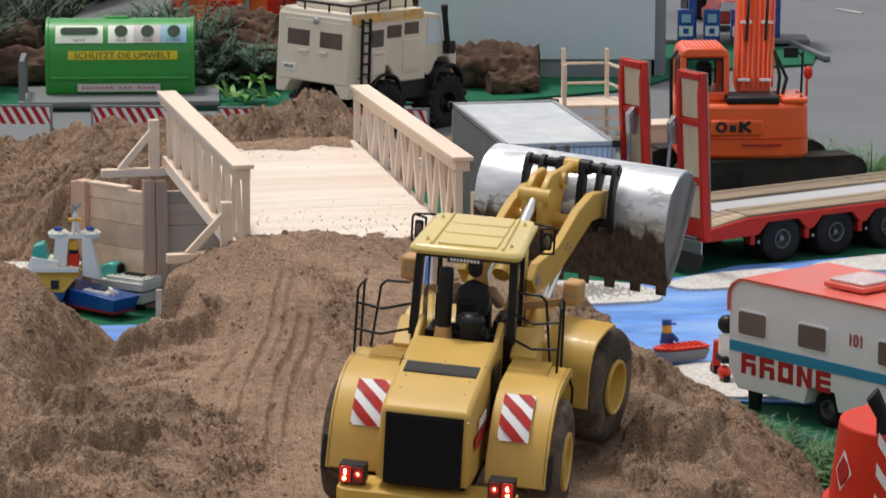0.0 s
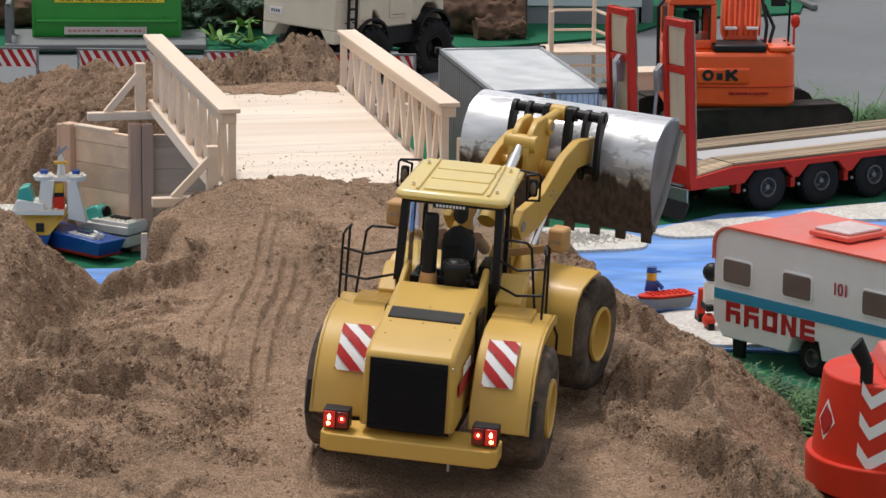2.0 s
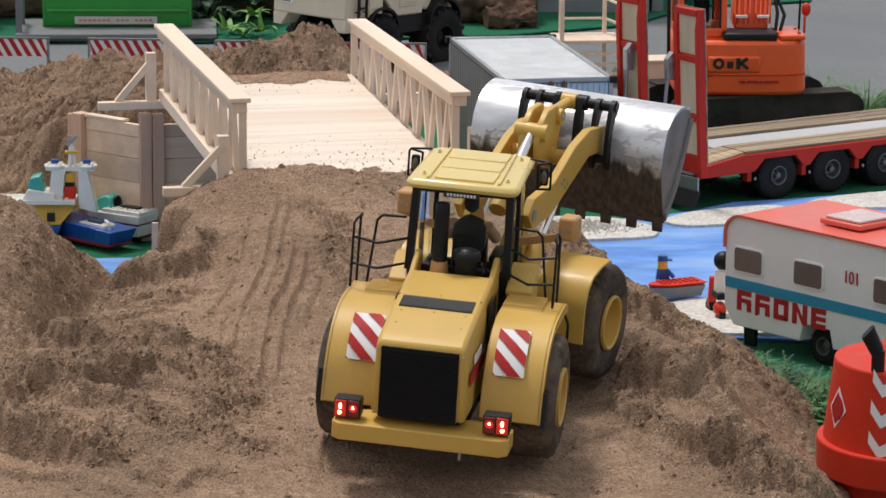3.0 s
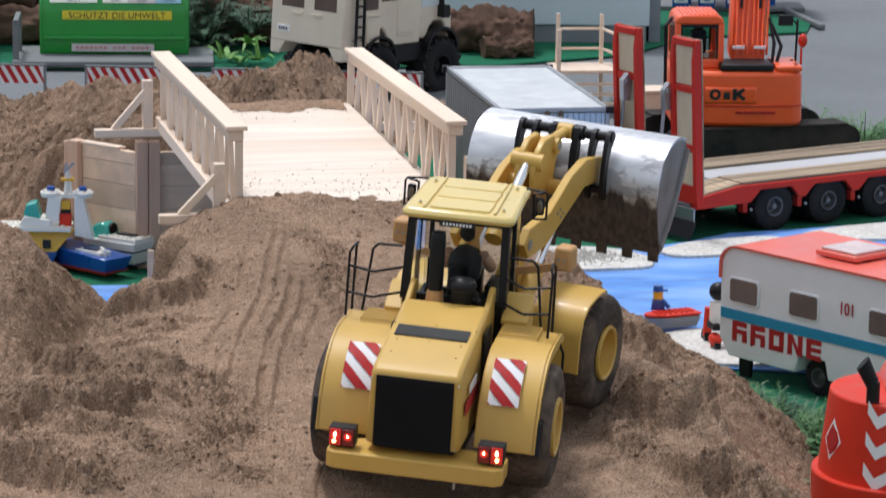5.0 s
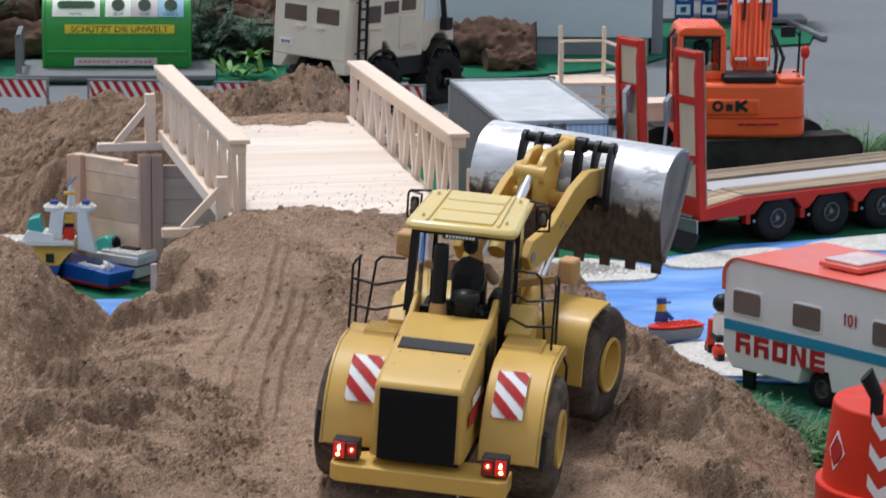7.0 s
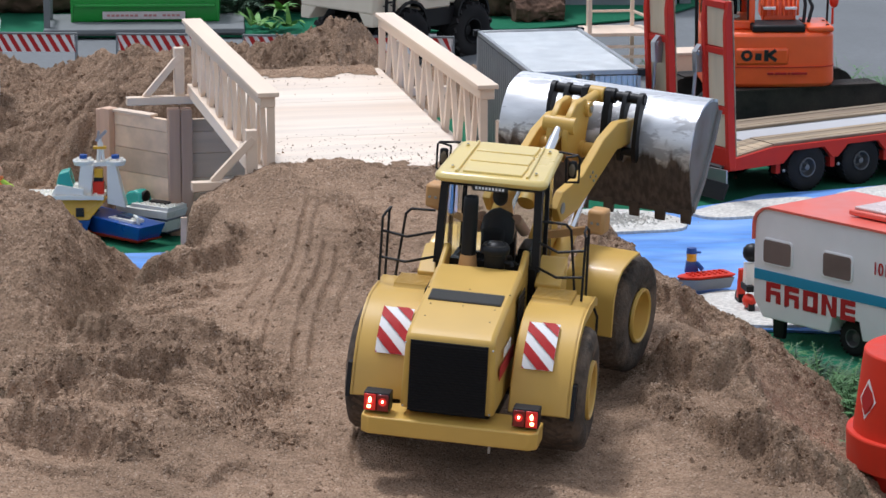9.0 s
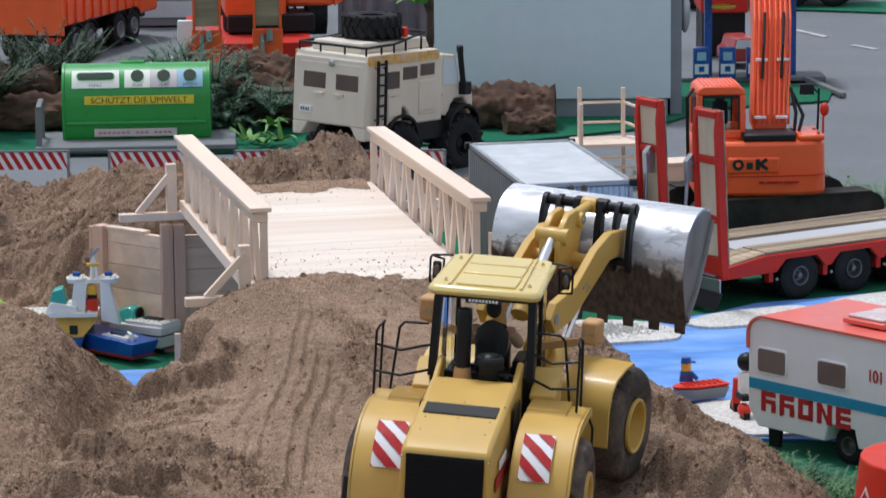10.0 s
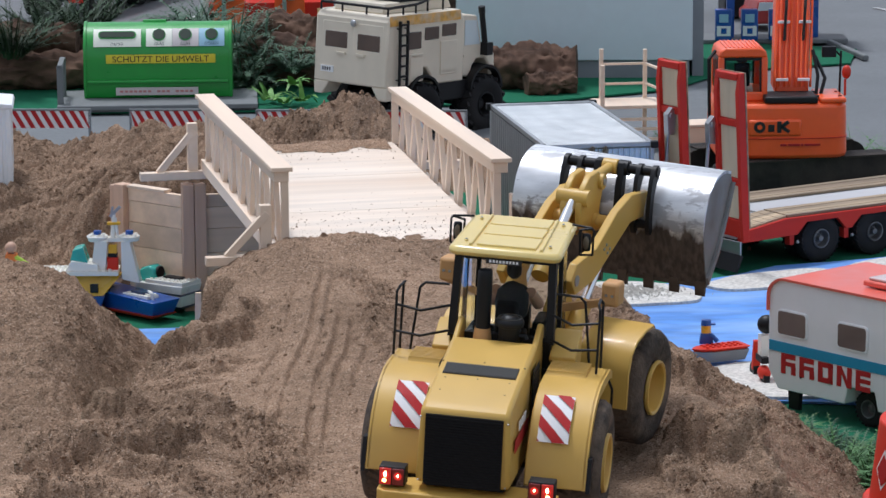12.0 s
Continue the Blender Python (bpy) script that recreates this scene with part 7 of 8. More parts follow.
for y in (cy0 + 0.003, cy1 - 0.004):
    bm = box(B(), cx0 + 0.009, cx1 - 0.009, y, y + 0.0015, cz0 + 0.016, cz1 - 0.016)
    p_ = part("cab_pane", bm, CABGLASS, ecab, "greenish cab window")
    p_.visible_shadow = False
    bm = B()
    for x0, x1, z0, z1 in ((cx0 + 0.010, cx1 - 0.010, cz1 - 0.021, cz1 - 0.0165), (cx0 + 0.0095, cx0 + 0.0125, cz0 + 0.016, cz1 - 0.0165), (cx1 - 0.0125, cx1 - 0.0095, cz0 + 0.016, cz1 - 0.0165)):
        box(bm, x0, x1, y - 0.0015, y + 0.003, z0, z1)
    part("window_seal", bm, BLACK, p_)
for x in (cx0 + 0.001, cx1 - 0.0025):
    bm = box(B(), x, x + 0.0015, cy0 + 0.010, cy1 - 0.010, cz0 + 0.016, cz1 - 0.016)
    p_ = part("cab_pane", bm, CABGLASS, ecab, "greenish cab window")
    p_.visible_shadow = False
bm = B()
box(bm, -0.072, -0.046, 0.025, 0.034, 0.165, 0.205)
ball(bm, (-0.059, 0.03, 0.215), 0.012, 2)
part("cab_seat", bm, CLOTHES, ecab, "dark seat", bevel=0.003)
bm = B()
pipe(bm, [(-0.116, 0.0, 0.10), (-0.118, 0.0, 0.215), (-0.106, 0.01, 0.228)], 0.003)
part("grab_rail", bm, BLACK, exc, "black grab rail")
# boom: two tapered plates bent, with hoses
boom = [(0.02, 0.150), (0.02, 0.180), (0.10, 0.330), (0.20, 0.430), (0.24, 0.425), (0.24, 0.395), (0.14, 0.300), (0.08, 0.160)]
bm = prism(B(), boom, -0.004, 0.052, "x")
eb = part("boom", bm, ORANGE, exc, "orange boom", bevel=0.003)
for x in (-0.006, 0.002, 0.012, 0.020, 0.030, 0.038, 0.046, 0.054):
    bm = B()
    pipe(bm, [(x, 0.014, 0.165), (x, 0.014, 0.182), (x, 0.096, 0.334), (x, 0.19, 0.432)], 0.0022)
    part("hydraulic_pipe", bm, ORANGE, eb, "orange hydraulic pipe")
for x in (0.008, 0.040):
    bm = B()
    pipe(bm, [(x, 0.042, 0.240), (x, 0.058, 0.295), (x + 0.002, 0.098, 0.345)], 0.0026)
    part("hose", bm, BLACK, eb, "black hydraulic hose")
for z, y in ((0.178, 0.010), (0.270, 0.056)):
    for x in (0.006, 0.042):
        bm = box(B(), x - 0.010, x + 0.010, y - 0.004, y + 0.002, z - 0.002, z + 0.002)
        part("pipe_clamp", bm, WHITEINK, eb, "white pipe clamp")
for pts in ([(0.062, 0.0, 0.155), (0.066, 0.01, 0.185), (0.060, 0.03, 0.225)], [(0.070, 0.0, 0.155), (0.078, 0.01, 0.180), (0.064, 0.03, 0.215)]):
    part("hose", pipe(B(), pts, 0.003), BLACK, exc, "black looping hose")
for ob in [eb] + list(eb.children):
    for v in ob.data.vertices:
        v.co.x += 0.09 * max(0.0, v.co.z - 0.18)
bm = B()
pipe(bm, [(0.104, 0.02, 0.150), (0.106, 0.02, 0.225)], 0.0022)
box(bm, 0.074, 0.098, 0.018, 0.026, 0.214, 0.232)
beam(bm, (0.098, 0.022, 0.224), (0.106, 0.022, 0.215), 0.003, 0.003)
part("mirror", bm, BLACK, exc, "black mirror on a stalk", bevel=0.001)
bm = B()
rod(bm, (0.112, 0.01, 0.15), (0.112, 0.01, 0.178), 0.002, 8)
ball(bm, (0.114, 0.01, 0.190), 0.010, 2, (0.8, 0.8, 1.2))
part("beacon", bm, REDPL, exc, "red beacon lamp")

# ---- pale grey building front ----
hall = thing("box_building", pose(0.03, 6.88, 0.0, 0, 0, -1), "pale blue-grey box building with a dark plinth", "building")
bm = box(B(), 0.0, 0.482, 0.0, 0.32, 0.036, 0.42)
part("wall_panel", bm, GREYWALL, hall, bevel=0.002)
bm = box(B(), 0.0, 0.476, 0.006, 0.316, 0.0, 0.036)
part("plinth", bm, GREYBASE, hall)
bm = box(B(), 0.483, 0.506, 0.03, 0.32, 0.0, 0.42)
part("side_pillar", bm, GREYBASE, hall)
bm = ball(B(), (0.514, 0.06, 0.205), 0.03, 2, (0.4, 0.5, 1.4))
part("side_lamp", bm, GREYMETAL, hall)

# ---- wooden rack ----
rack = thing("wooden_rack", pose(0.286, 5.985, 0.0, 0, 0, 7), "light wooden step rack with thin rails", "rack")
posts = ((0.0, 0.0, 0.150), (0.012, 0.085, 0.168), (0.106, 0.0, 0.152), (0.092, 0.085, 0.166))
for x, y, h in posts:
    bm = beam(B(), (x, y, 0), (x, y, h), 0.007, 0.007, (0, 1, 0))
    part("post", bm, PINE, rack, bevel=0.0006)
bm = box(B(), -0.006, 0.112, -0.005, 0.092, 0.071, 0.077)
part("shelf", bm, PINE, rack, bevel=0.0006)
for z in (0.104, 0.140):
    bm = B()
    beam(bm, (0.012, 0.085, z), (0.092, 0.085, z), 0.004, 0.004)
    beam(bm, (0.106, 0.0, z), (0.092, 0.085, z), 0.004, 0.004)
    part("rail", bm, PINE, rack)
for z in (0.016, 0.034, 0.052):
    bm = beam(B(), (0.0, -0.003, z), (0.106, -0.003, z), 0.006, 0.005)
    part("rung", bm, PINE, rack)
crate = thing("wooden_box", pose(0.395, 5.86, 0.0, 0, 0, 12), "plain light wooden box behind the trailer", "box")
bm = B()
box(bm, 0.0, 0.085, 0.0, 0.06, 0.0, 0.055)
part("box", bm, BOARD, crate, bevel=0.001)
bm = box(B(), -0.002, 0.087, -0.002, 0.062, 0.0555, 0.060)
part("lid", bm, PINE, crate)


# ---- logs, bark ----
def log(x, y, z, length, r, turn, seed, label):
    """A gnarled piece of bark-covered wood."""
    bm = B()
    n, seg = 44, 48
    rings = []
    for i in range(n + 1):
        k = i / n
        ring = []
        for j in range(seg):
            a = 2 * math.pi * j / seg
            p = Vector((k * 5, math.cos(a) * 1.3, math.sin(a) * 1.3 + seed))
            furrow = 1 - abs(noise.noise(Vector((k * 3, math.cos(a) * 4, math.sin(a) * 4 + seed))))
            rr = r * (0.86 + 0.32 * noise.noise(p) + 0.20 * noise.noise(p * 2.7) + 0.05 * noise.noise(p * 7) + 0.14 * furrow) * (1 - 0.25 * abs(k - 0.45))
            ring.append(bm.verts.new((k * length - length / 2, rr * math.cos(a) * 1.05, max(-r * 0.75, rr * math.sin(a)))))
        rings.append(ring)
    for u, v in zip(rings, rings[1:]):
        for j in range(seg):
            bm.faces.new((u[j], u[(j + 1) % seg], v[(j + 1) % seg], v[j]))
    bm.faces.new(rings[0])
    bm.faces.new(rings[-1][::-1])
    t = thing("log", pose(x, y, z + r * 0.75, 0, 0, turn), label, "log", "logs along the back")
    part("bark", bm, BARK, t, sharp=60)
    return t


log(0.185, 6.74, 0.0, 0.17, 0.050, -6, 1.0, "gnarled dark brown bark log")
log(0.215, 6.665, 0.0, 0.10, 0.026, 14, 8.0, "small gnarled bark log")
log(-0.80, 6.78, 0.0, 0.22, 0.042, 4, 3.0, "dark rough bark log on the carpet")
log(-0.86, 6.86, 0.06, 0.24, 0.036, -3, 5.0, "dark rough bark log lying on another")
log(-0.33, 6.86, 0.0, 0.20, 0.055, 30, 6.0, "dark reddish bark log")
log(-0.24, 6.80, 0.0, 0.18, 0.045, -20, 9.0, "dark reddish bark log")
log(-0.60, 6.90, 0.0, 0.30, 0.05, 2, 11.0, "dark rough bark log behind the bin")
log(-0.32, 6.95, 0.06, 0.16, 0.040, -30, 14.0, "dark reddish bark stump")
log(-0.84, 6.98, 0.0, 0.30, 0.06, 8, 15.0, "dark rough bark log")

# ---- barrier boards along the road ----
for k, (x, y) in enumerate(((-0.79, 6.09), (-0.565, 6.08), (-0.335, 6.065), (-0.107, 6.05))):
    f = thing("barrier_board", pose(x, y, -0.006, 0, 0, -2) @ Matrix.Diagonal((1, 1, 1.1, 1)), "red and white striped barrier on thin grey posts", "barrier", "barriers along the road")
    L = 0.150
    bm = box(B(), 0.0, L, 0.0, 0.004, 0.030, 0.0585)
    board = part("board", bm, WHITEINK, f)
    bm = B()
    for i in range(9):
        x0 = -0.006 + i * 0.0175
        pts = []
        quad = [(x0, 0.030), (x0 + 0.0088, 0.030), (x0 - 0.0012 + 0.0 - 0.008, 0.0585), (x0 - 0.0180, 0.0585)]
        quad = [(min(max(q + 0.014, 0.0), L), z) for q, z in quad]
        if abs(quad[0][0] - quad[1][0]) + abs(quad[2][0] - quad[3][0]) > 0.003:
            prism(bm, quad, -0.0012, -0.0002, "y")
    part("red_stripes", bm, REDINK, board)
    bm = box(B(), -0.002, L + 0.002, -0.002, 0.006, 0.0587, 0.0615)
    part("top_rail", bm, CONCRETE, f)
    for px0 in (0.0, L):
        bm = B()
        box(bm, px0 - 0.0025, px0 + 0.0025, 0.0, 0.005, 0.0, 0.060)
        box(bm, px0 - 0.006, px0 + 0.006, -0.012, 0.016, 0.0, 0.003)
        part("post", bm, GREYBASE, f)


# ---- plants ----
def tuft(name, m, label, category, mat, n, length, spread, seed, width=0.0022, droop=0.5, leaflets=0, group=""):
    """Many thin bent blades or feathered fronds growing from one place."""
    rng = random.Random(seed)
    t = thing(name, m, label, category, group)
    vs, fs = [], []

    def blade(p, d, l, w, bend):
        side = d.cross(Vector((0, 0, 1)))
        side = (side.normalized() if side.length > 1e-3 else Vector((1, 0, 0))) * w
        prev = None
        q, dd = p.copy(), d.copy()
        pts = []
        for i in range(4):
            k = i / 3
            ww = side * (1 - k * 0.85)
            base = len(vs)
            vs.extend([tuple(q - ww), tuple(q + ww)])
            if prev is not None:
                fs.append((prev, prev + 1, base + 1, base))
            prev = base
            pts.append((q.copy(), dd.copy()))
            dd = (dd + Vector((0, 0, -bend * 0.33))).normalized()
            q = q + dd * (l / 3)
        return pts

    for i in range(n):
        a = rng.uniform(0, 2 * math.pi)
        r = rng.uniform(0, spread)
        p = Vector((r * math.cos(a), r * math.sin(a), rng.uniform(-0.004, 0.002)))
        d = Vector((math.cos(a) * rng.uniform(0.2, 0.9), math.sin(a) * rng.uniform(0.2, 0.9), rng.uniform(0.6, 1.2))).normalized()
        l = length * rng.uniform(0.55, 1.1)
        pts = blade(p, d, l, width * rng.uniform(0.6, 1.2), droop * rng.uniform(0.5, 1.4))
        for j in range(leaflets):
            f = 0.12 + 0.86 * j / leaflets
            k = f * 2.999
            q0, dd = pts[int(k)]
            q1 = pts[min(int(k) + 1, 3)][0]
            q = q0.lerp(q1, k - int(k))
            s = dd.cross(Vector((rng.uniform(-0.25, 0.25), rng.uniform(-0.25, 0.25), 1))).normalized() * (1 if j % 2 else -1)
            blade(q, (s + dd * 0.7).normalized(), l * rng.uniform(0.22, 0.32) * (1.15 - f), width * 1.05, droop * 0.5)
    me = bpy.data.meshes.new(name)
    me.from_pydata(vs, [], fs)
    me.materials.append(mat)
    ob = new("leaves", me)
    ob.parent = t
    return t


for i, (x, y, l) in enumerate(((0.395, 3.86, 0.045), (0.425, 3.80, 0.05), (0.45, 3.73, 0.055), (0.475, 3.68, 0.05), (0.445, 3.80, 0.04), (0.49, 3.62, 0.045), (0.405, 3.81, 0.04), (0.465, 3.75, 0.05), (0.44, 3.70, 0.05))):
    tuft("green_plant", pose(x, y, 0.002), "feathery green plant at the foot of the sand", "plant", FERN if i % 3 == 1 else LEAF, 90, l, 0.030, 20 + i, 0.0016, 1.2, 18, "plants beside the sand")
tuft("green_plant", pose(0.50, 3.45, 0.0), "feathery green plant beside the red machine", "plant", LEAF, 90, 0.05, 0.030, 40, 0.0016, 1.2, 18, "plants beside the sand")
tuft("grass_tuft", pose(0.80, 5.75, -0.004), "green grass tuft beside the excavator", "plant", LEAF, 220, 0.085, 0.06, 50, 0.0015, 1.6, 14, "grass tufts on the tarmac")
tuft("grass_tuft", pose(0.90, 5.70, -0.004), "green grass tuft on the tarmac", "plant", LEAF, 240, 0.07, 0.08, 51, 0.0015, 1.6, 14, "grass tufts on the tarmac")
tuft("grass_tuft", pose(0.72, 5.84, -0.004), "green grass tuft beside the excavator", "plant", LEAF, 50, 0.085, 0.03, 52, 0.0013, 1.5, 14, "grass tufts on the tarmac")
tuft("grass_tuft", pose(0.41, 6.05, -0.004), "small grass tuft beside the rack", "plant", LEAF, 50, 0.045, 0.02, 53, 0.0014, 0.8, 3, "grass tufts on the tarmac")
for i, (x, y, z, l, s) in enumerate(((-0.40, 6.74, 0.02, 0.10, 0.03), (-0.36, 6.80, 0.05, 0.10, 0.03), (-0.42, 6.85, 0.05, 0.12, 0.04), (-0.47, 6.98, 0.08, 0.11, 0.05), (-0.52, 7.05, 0.09, 0.10, 0.05), (-0.30, 6.72, 0.04, 0.07, 0.02), (-0.38, 6.72, 0.0, 0.07, 0.04))):
    tuft("fern_bush", pose(x, y, z), "blue-green feathery bush behind the bin", "bush", FERN, 34, l * 1.2, s, 60 + i, 0.0020, 1.1, 34, "bushes along the back")
for i, (x, y) in enumerate(((-0.86, 6.72), (-0.80, 6.90), (-0.74, 6.98))):
    tuft("small_conifer", pose(x, y, 0.07), "dark green small conifer sprig", "plant", PINELEAF, 40, 0.15, 0.03, 70 + i, 0.0020, 0.5, 40, "conifers along the back")
for i, (x, y, z) in enumerate(((-0.305, 6.50, 0.01), (-0.29, 6.55, 0.04), (-0.27, 6.50, 0.015), (-0.335, 6.54, 0.01))):
    tuft("ivy_sprig", pose(x, y, z), "light green broad-leaved sprig", "plant", IVY, 9, 0.045, 0.012, 80 + i, 0.009, 1.4, 0, "sprigs beside the truck")


# ---- brick-toy boats in the channel ----
def studs(bm, x0, x1, y0, y1, z, step=0.008, r=0.0024, h=0.0016):
    x = x0
    while x <= x1 + 1e-6:
        y = y0
        while y <= y1 + 1e-6:
            rod(bm, (x, y, z), (x, y, z + h), r, 8)
            y += step
        x += step
    return bm


def hull(bm, length, width, z0, z1, bow=0.03):
    """A boat hull along x with a pointed bow at +x."""
    pts = [(-length / 2, -width / 2), (length / 2 - bow, -width / 2), (length / 2 - bow * 0.35, -width * 0.28), (length / 2, 0), (length / 2 - bow * 0.35, width * 0.28), (length / 2 - bow, width / 2), (-length / 2, width / 2)]
    prism(bm, pts, z0, z1, "z")
    for v in bm.verts:
        if v.co.z < z0 + 1e-5:
            v.co.x *= 0.88
            v.co.y *= 0.8
    return bm


boat = thing("toy_patrol_boat", pose(-0.428, 4.582, 0.006, 0, 0, 138), "blue brick-toy boat with red keel and studded deck", "toy boat")
bm = hull(B(), 0.135, 0.050, 0.004, 0.024)
for v in bm.verts:
    if v.co.z > 0.02 and v.co.x > 0.02:
        v.co.z += 0.010 * (v.co.x - 0.02) / 0.04
part("hull", bm, BLUE, boat, "blue plastic hull", bevel=0.001)
bm = hull(B(), 0.128, 0.044, 0.0, 0.0045)
part("keel", bm, REDPL, boat, "red keel")
bm = box(B(), -0.046, 0.004, -0.005, 0.016, 0.024, 0.029)
studs(bm, -0.042, 0.002, -0.001, 0.012, 0.029, 0.0075, 0.0022)
part("deck", bm, BRICKWHITE, boat, "white studded deck")
bm = pipe(B(), [(-0.050, 0.010, 0.022), (-0.049, 0.010, 0.033), (-0.040, 0.008, 0.035)], 0.0022)
part("bollard", bm, BRICKWHITE, boat, "white curved pipe")
bm = box(B(), -0.032, -0.006, -0.004, 0.010, 0.0292, 0.0325)
part("hatch", bm, NAVYBRICK, boat, "dark grille hatch")

launch = thing("toy_launch", pose(-0.394, 4.628, 0.006, 0, 0, 146), "white brick-toy launch with clear teal canopy", "toy boat")
bm = hull(B(), 0.112, 0.046, 0.004, 0.034, 0.034)
part("hull", bm, BRICKWHITE, launch, "white plastic hull", bevel=0.001)
bm = hull(B(), 0.1135, 0.0475, 0.018, 0.023, 0.034)
part("stripe", bm, NAVYBRICK, launch, "dark blue stripe")
bm = hull(B(), 0.104, 0.038, 0.0, 0.0042, 0.034)
part("keel", bm, NAVYBRICK, launch)
bm = box(B(), -0.055, 0.010, -0.021, 0.021, 0.034, 0.039)
studs(bm, -0.051, 0.004, -0.017, 0.017, 0.039, 0.0078, 0.0023)
part("deck", bm, BRICKWHITE, launch, "white studded deck")
bm = box(B(), -0.040, -0.010, -0.006, 0.006, 0.0395, 0.0425)
part("hatch", bm, BLACK, launch, "black deck hatch")
bm = prism(B(), [(-0.002, 0.034), (0.002, 0.052), (0.012, 0.056), (0.024, 0.052), (0.038, 0.034)], -0.016, 0.016, "y")
for v in bm.verts:
    if v.co.z > 0.04:
        v.co.y *= 0.72
part("canopy", bm, BRICKTEAL, launch, "clear teal canopy", bevel=0.003)
bm = lathe(B(), [(-0.002, 0.006), (0.002, 0.006), (0.002, 0.0085), (-0.002, 0.0085), (-0.002, 0.006)], (0.001, 0, 0.046), "x", 16)
part("steering_wheel", bm, BLACK, launch)

trawler = thing("toy_trawler", pose(-0.446, 4.600, 0.004), "white and yellow brick-toy ship with tall mast", "toy boat")
bm = prism(B(), [(-0.200, 0.0), (-0.030, 0.0), (-0.020, 0.026), (-0.200, 0.022)], -0.026, 0.026, "y")
part("hull", bm, BLUE, trawler, "dark blue hull", bevel=0.001)
bm = prism(B(), [(-0.200, 0.022), (-0.022, 0.026), (0.002, 0.053), (-0.200, 0.053)], -0.028, 0.028, "y")
for v in bm.verts:
    if v.co.x > -0.01:
        v.co.y *= 0.25
part("bow_panel", bm, BRICKYELLOW, trawler, "yellow bow panel", bevel=0.001)
bm = box(B(), -0.040, -0.029, -0.0296, -0.0262, 0.031, 0.043)
part("bow_mark", bm, BLACKINK, trawler, "black mark")
bm = box(B(), -0.195, -0.002, -0.024, 0.024, 0.0535, 0.059)
studs(bm, -0.190, -0.008, -0.018, 0.018, 0.059)
part("deck", bm, BRICKWHITE, trawler, "white deck")
for name, poly in (("bridge_leg", [(-0.040, 0.059), (-0.020, 0.059), (-0.016, 0.100), (-0.034, 0.100)]), ("bridge_leg", [(0.002, 0.046), (0.028, 0.040), (0.014, 0.100), (0.002, 0.100)])):
    bm = prism(B(), poly, -0.012, 0.016, "y")
    part(name, bm, BRICKWHITE, trawler, "white sloped bridge leg", bevel=0.001)
bm = prism(B(), [(-0.075, 0.059), (-0.030, 0.059), (-0.030, 0.068), (-0.066, 0.074)], -0.020, 0.020, "y")
part("cabin", bm, BRICKWHITE, trawler, bevel=0.001)
bm = prism(B(), [(-0.068, 0.0735), (-0.064, 0.088), (-0.050, 0.092), (-0.044, 0.070)], -0.016, 0.016, "y")
part("canopy", bm, BRICKTEAL, trawler, "clear teal windscreen", bevel=0.001)
for x in (-0.031, 0.013):
    bm = lathe(B(), [(0.0985, 0.0), (0.0985, 0.013), (0.1045, 0.015), (0.106, 0.014), (0.106, 0.0)], (x, 0.0, 0), "z", 18)
    studs(bm, x - 0.008, x + 0.008, -0.008, 0.008, 0.106)
    dish = part("platform", bm, BRICKWHITE, trawler, "white round platform")
    bm = rod(B(), (x, 0, 0.1075), (x, 0, 0.1125), 0.0055, 14)
    part("blue_light", bm, BLUE, dish, "small blue light")
bm = box(B(), -0.018, 0.003, -0.008, 0.012, 0.098, 0.103)
part("bridge_deck", bm, BRICKWHITE, trawler)
bm = B()
rod(bm, (-0.010, 0, 0.103), (-0.008, 0, 0.136), 0.0036, 10, 0.0026)
rod(bm, (-0.003, 0, 0.103), (-0.006, 0, 0.130), 0.0022, 8)
part("mast", bm, BRICKWHITE, trawler, "white mast")
bm = beam(B(), (-0.013, 0, 0.132), (0.001, 0, 0.146), 0.005, 0.004)
beam(bm, (-0.011, 0, 0.136), (-0.009, 0, 0.146), 0.003, 0.003, (0, 1, 0))
part("mast_fork", bm, GREYMETAL, trawler, "grey mast fork")
bm = box(B(), -0.017, 0.001, -0.004, 0.004, 0.121, 0.1245)
part("mast_lamp", bm, BRICKYELLOW, trawler, "clear yellow lamps")
bm = box(B(), -0.018, -0.003, -0.009, 0.004, 0.048, 0.076)
part("red_door", bm, REDPL, trawler, "red cabin door", bevel=0.001)
bm = box(B(), -0.0165, -0.004, -0.008, 0.003, 0.0765, 0.081)
part("black_sill", bm, BLACK, trawler)
bm = box(B(), -0.016, -0.004, -0.008, 0.003, 0.0815, 0.094)
part("yellow_block", bm, BRICKYELLOW, trawler, bevel=0.001)

# ---- small doll figures ----
man = thing("worker_figure", pose(-0.597, 4.600, 0.063, 0, 0, 0), "small toy worker figure in orange vest", "toy figure")
bm = B()
ball(bm, (0, 0, 0.030), 0.0085, 2, (1, 1, 1.05))
prism(bm, [(-0.009, 0.0), (0.010, 0.0), (0.008, 0.022), (-0.007, 0.022)], -0.007, 0.007, "y")
rod(bm, (0.006, -0.004, 0.018), (0.022, -0.006, 0.008), 0.0036, 8)
rod(bm, (0.022, -0.006, 0.008), (0.034, -0.006, 0.005), 0.003, 8)
figm = part("figure", bm, HIVIS, man)
figm.data.materials.append(SKIN)
figm.data.materials.append(LIME)
for p in figm.data.polygons:
    if p.center.z > 0.0225:
        p.material_index = 1
    elif p.center.x > 0.0105:
        p.material_index = 2

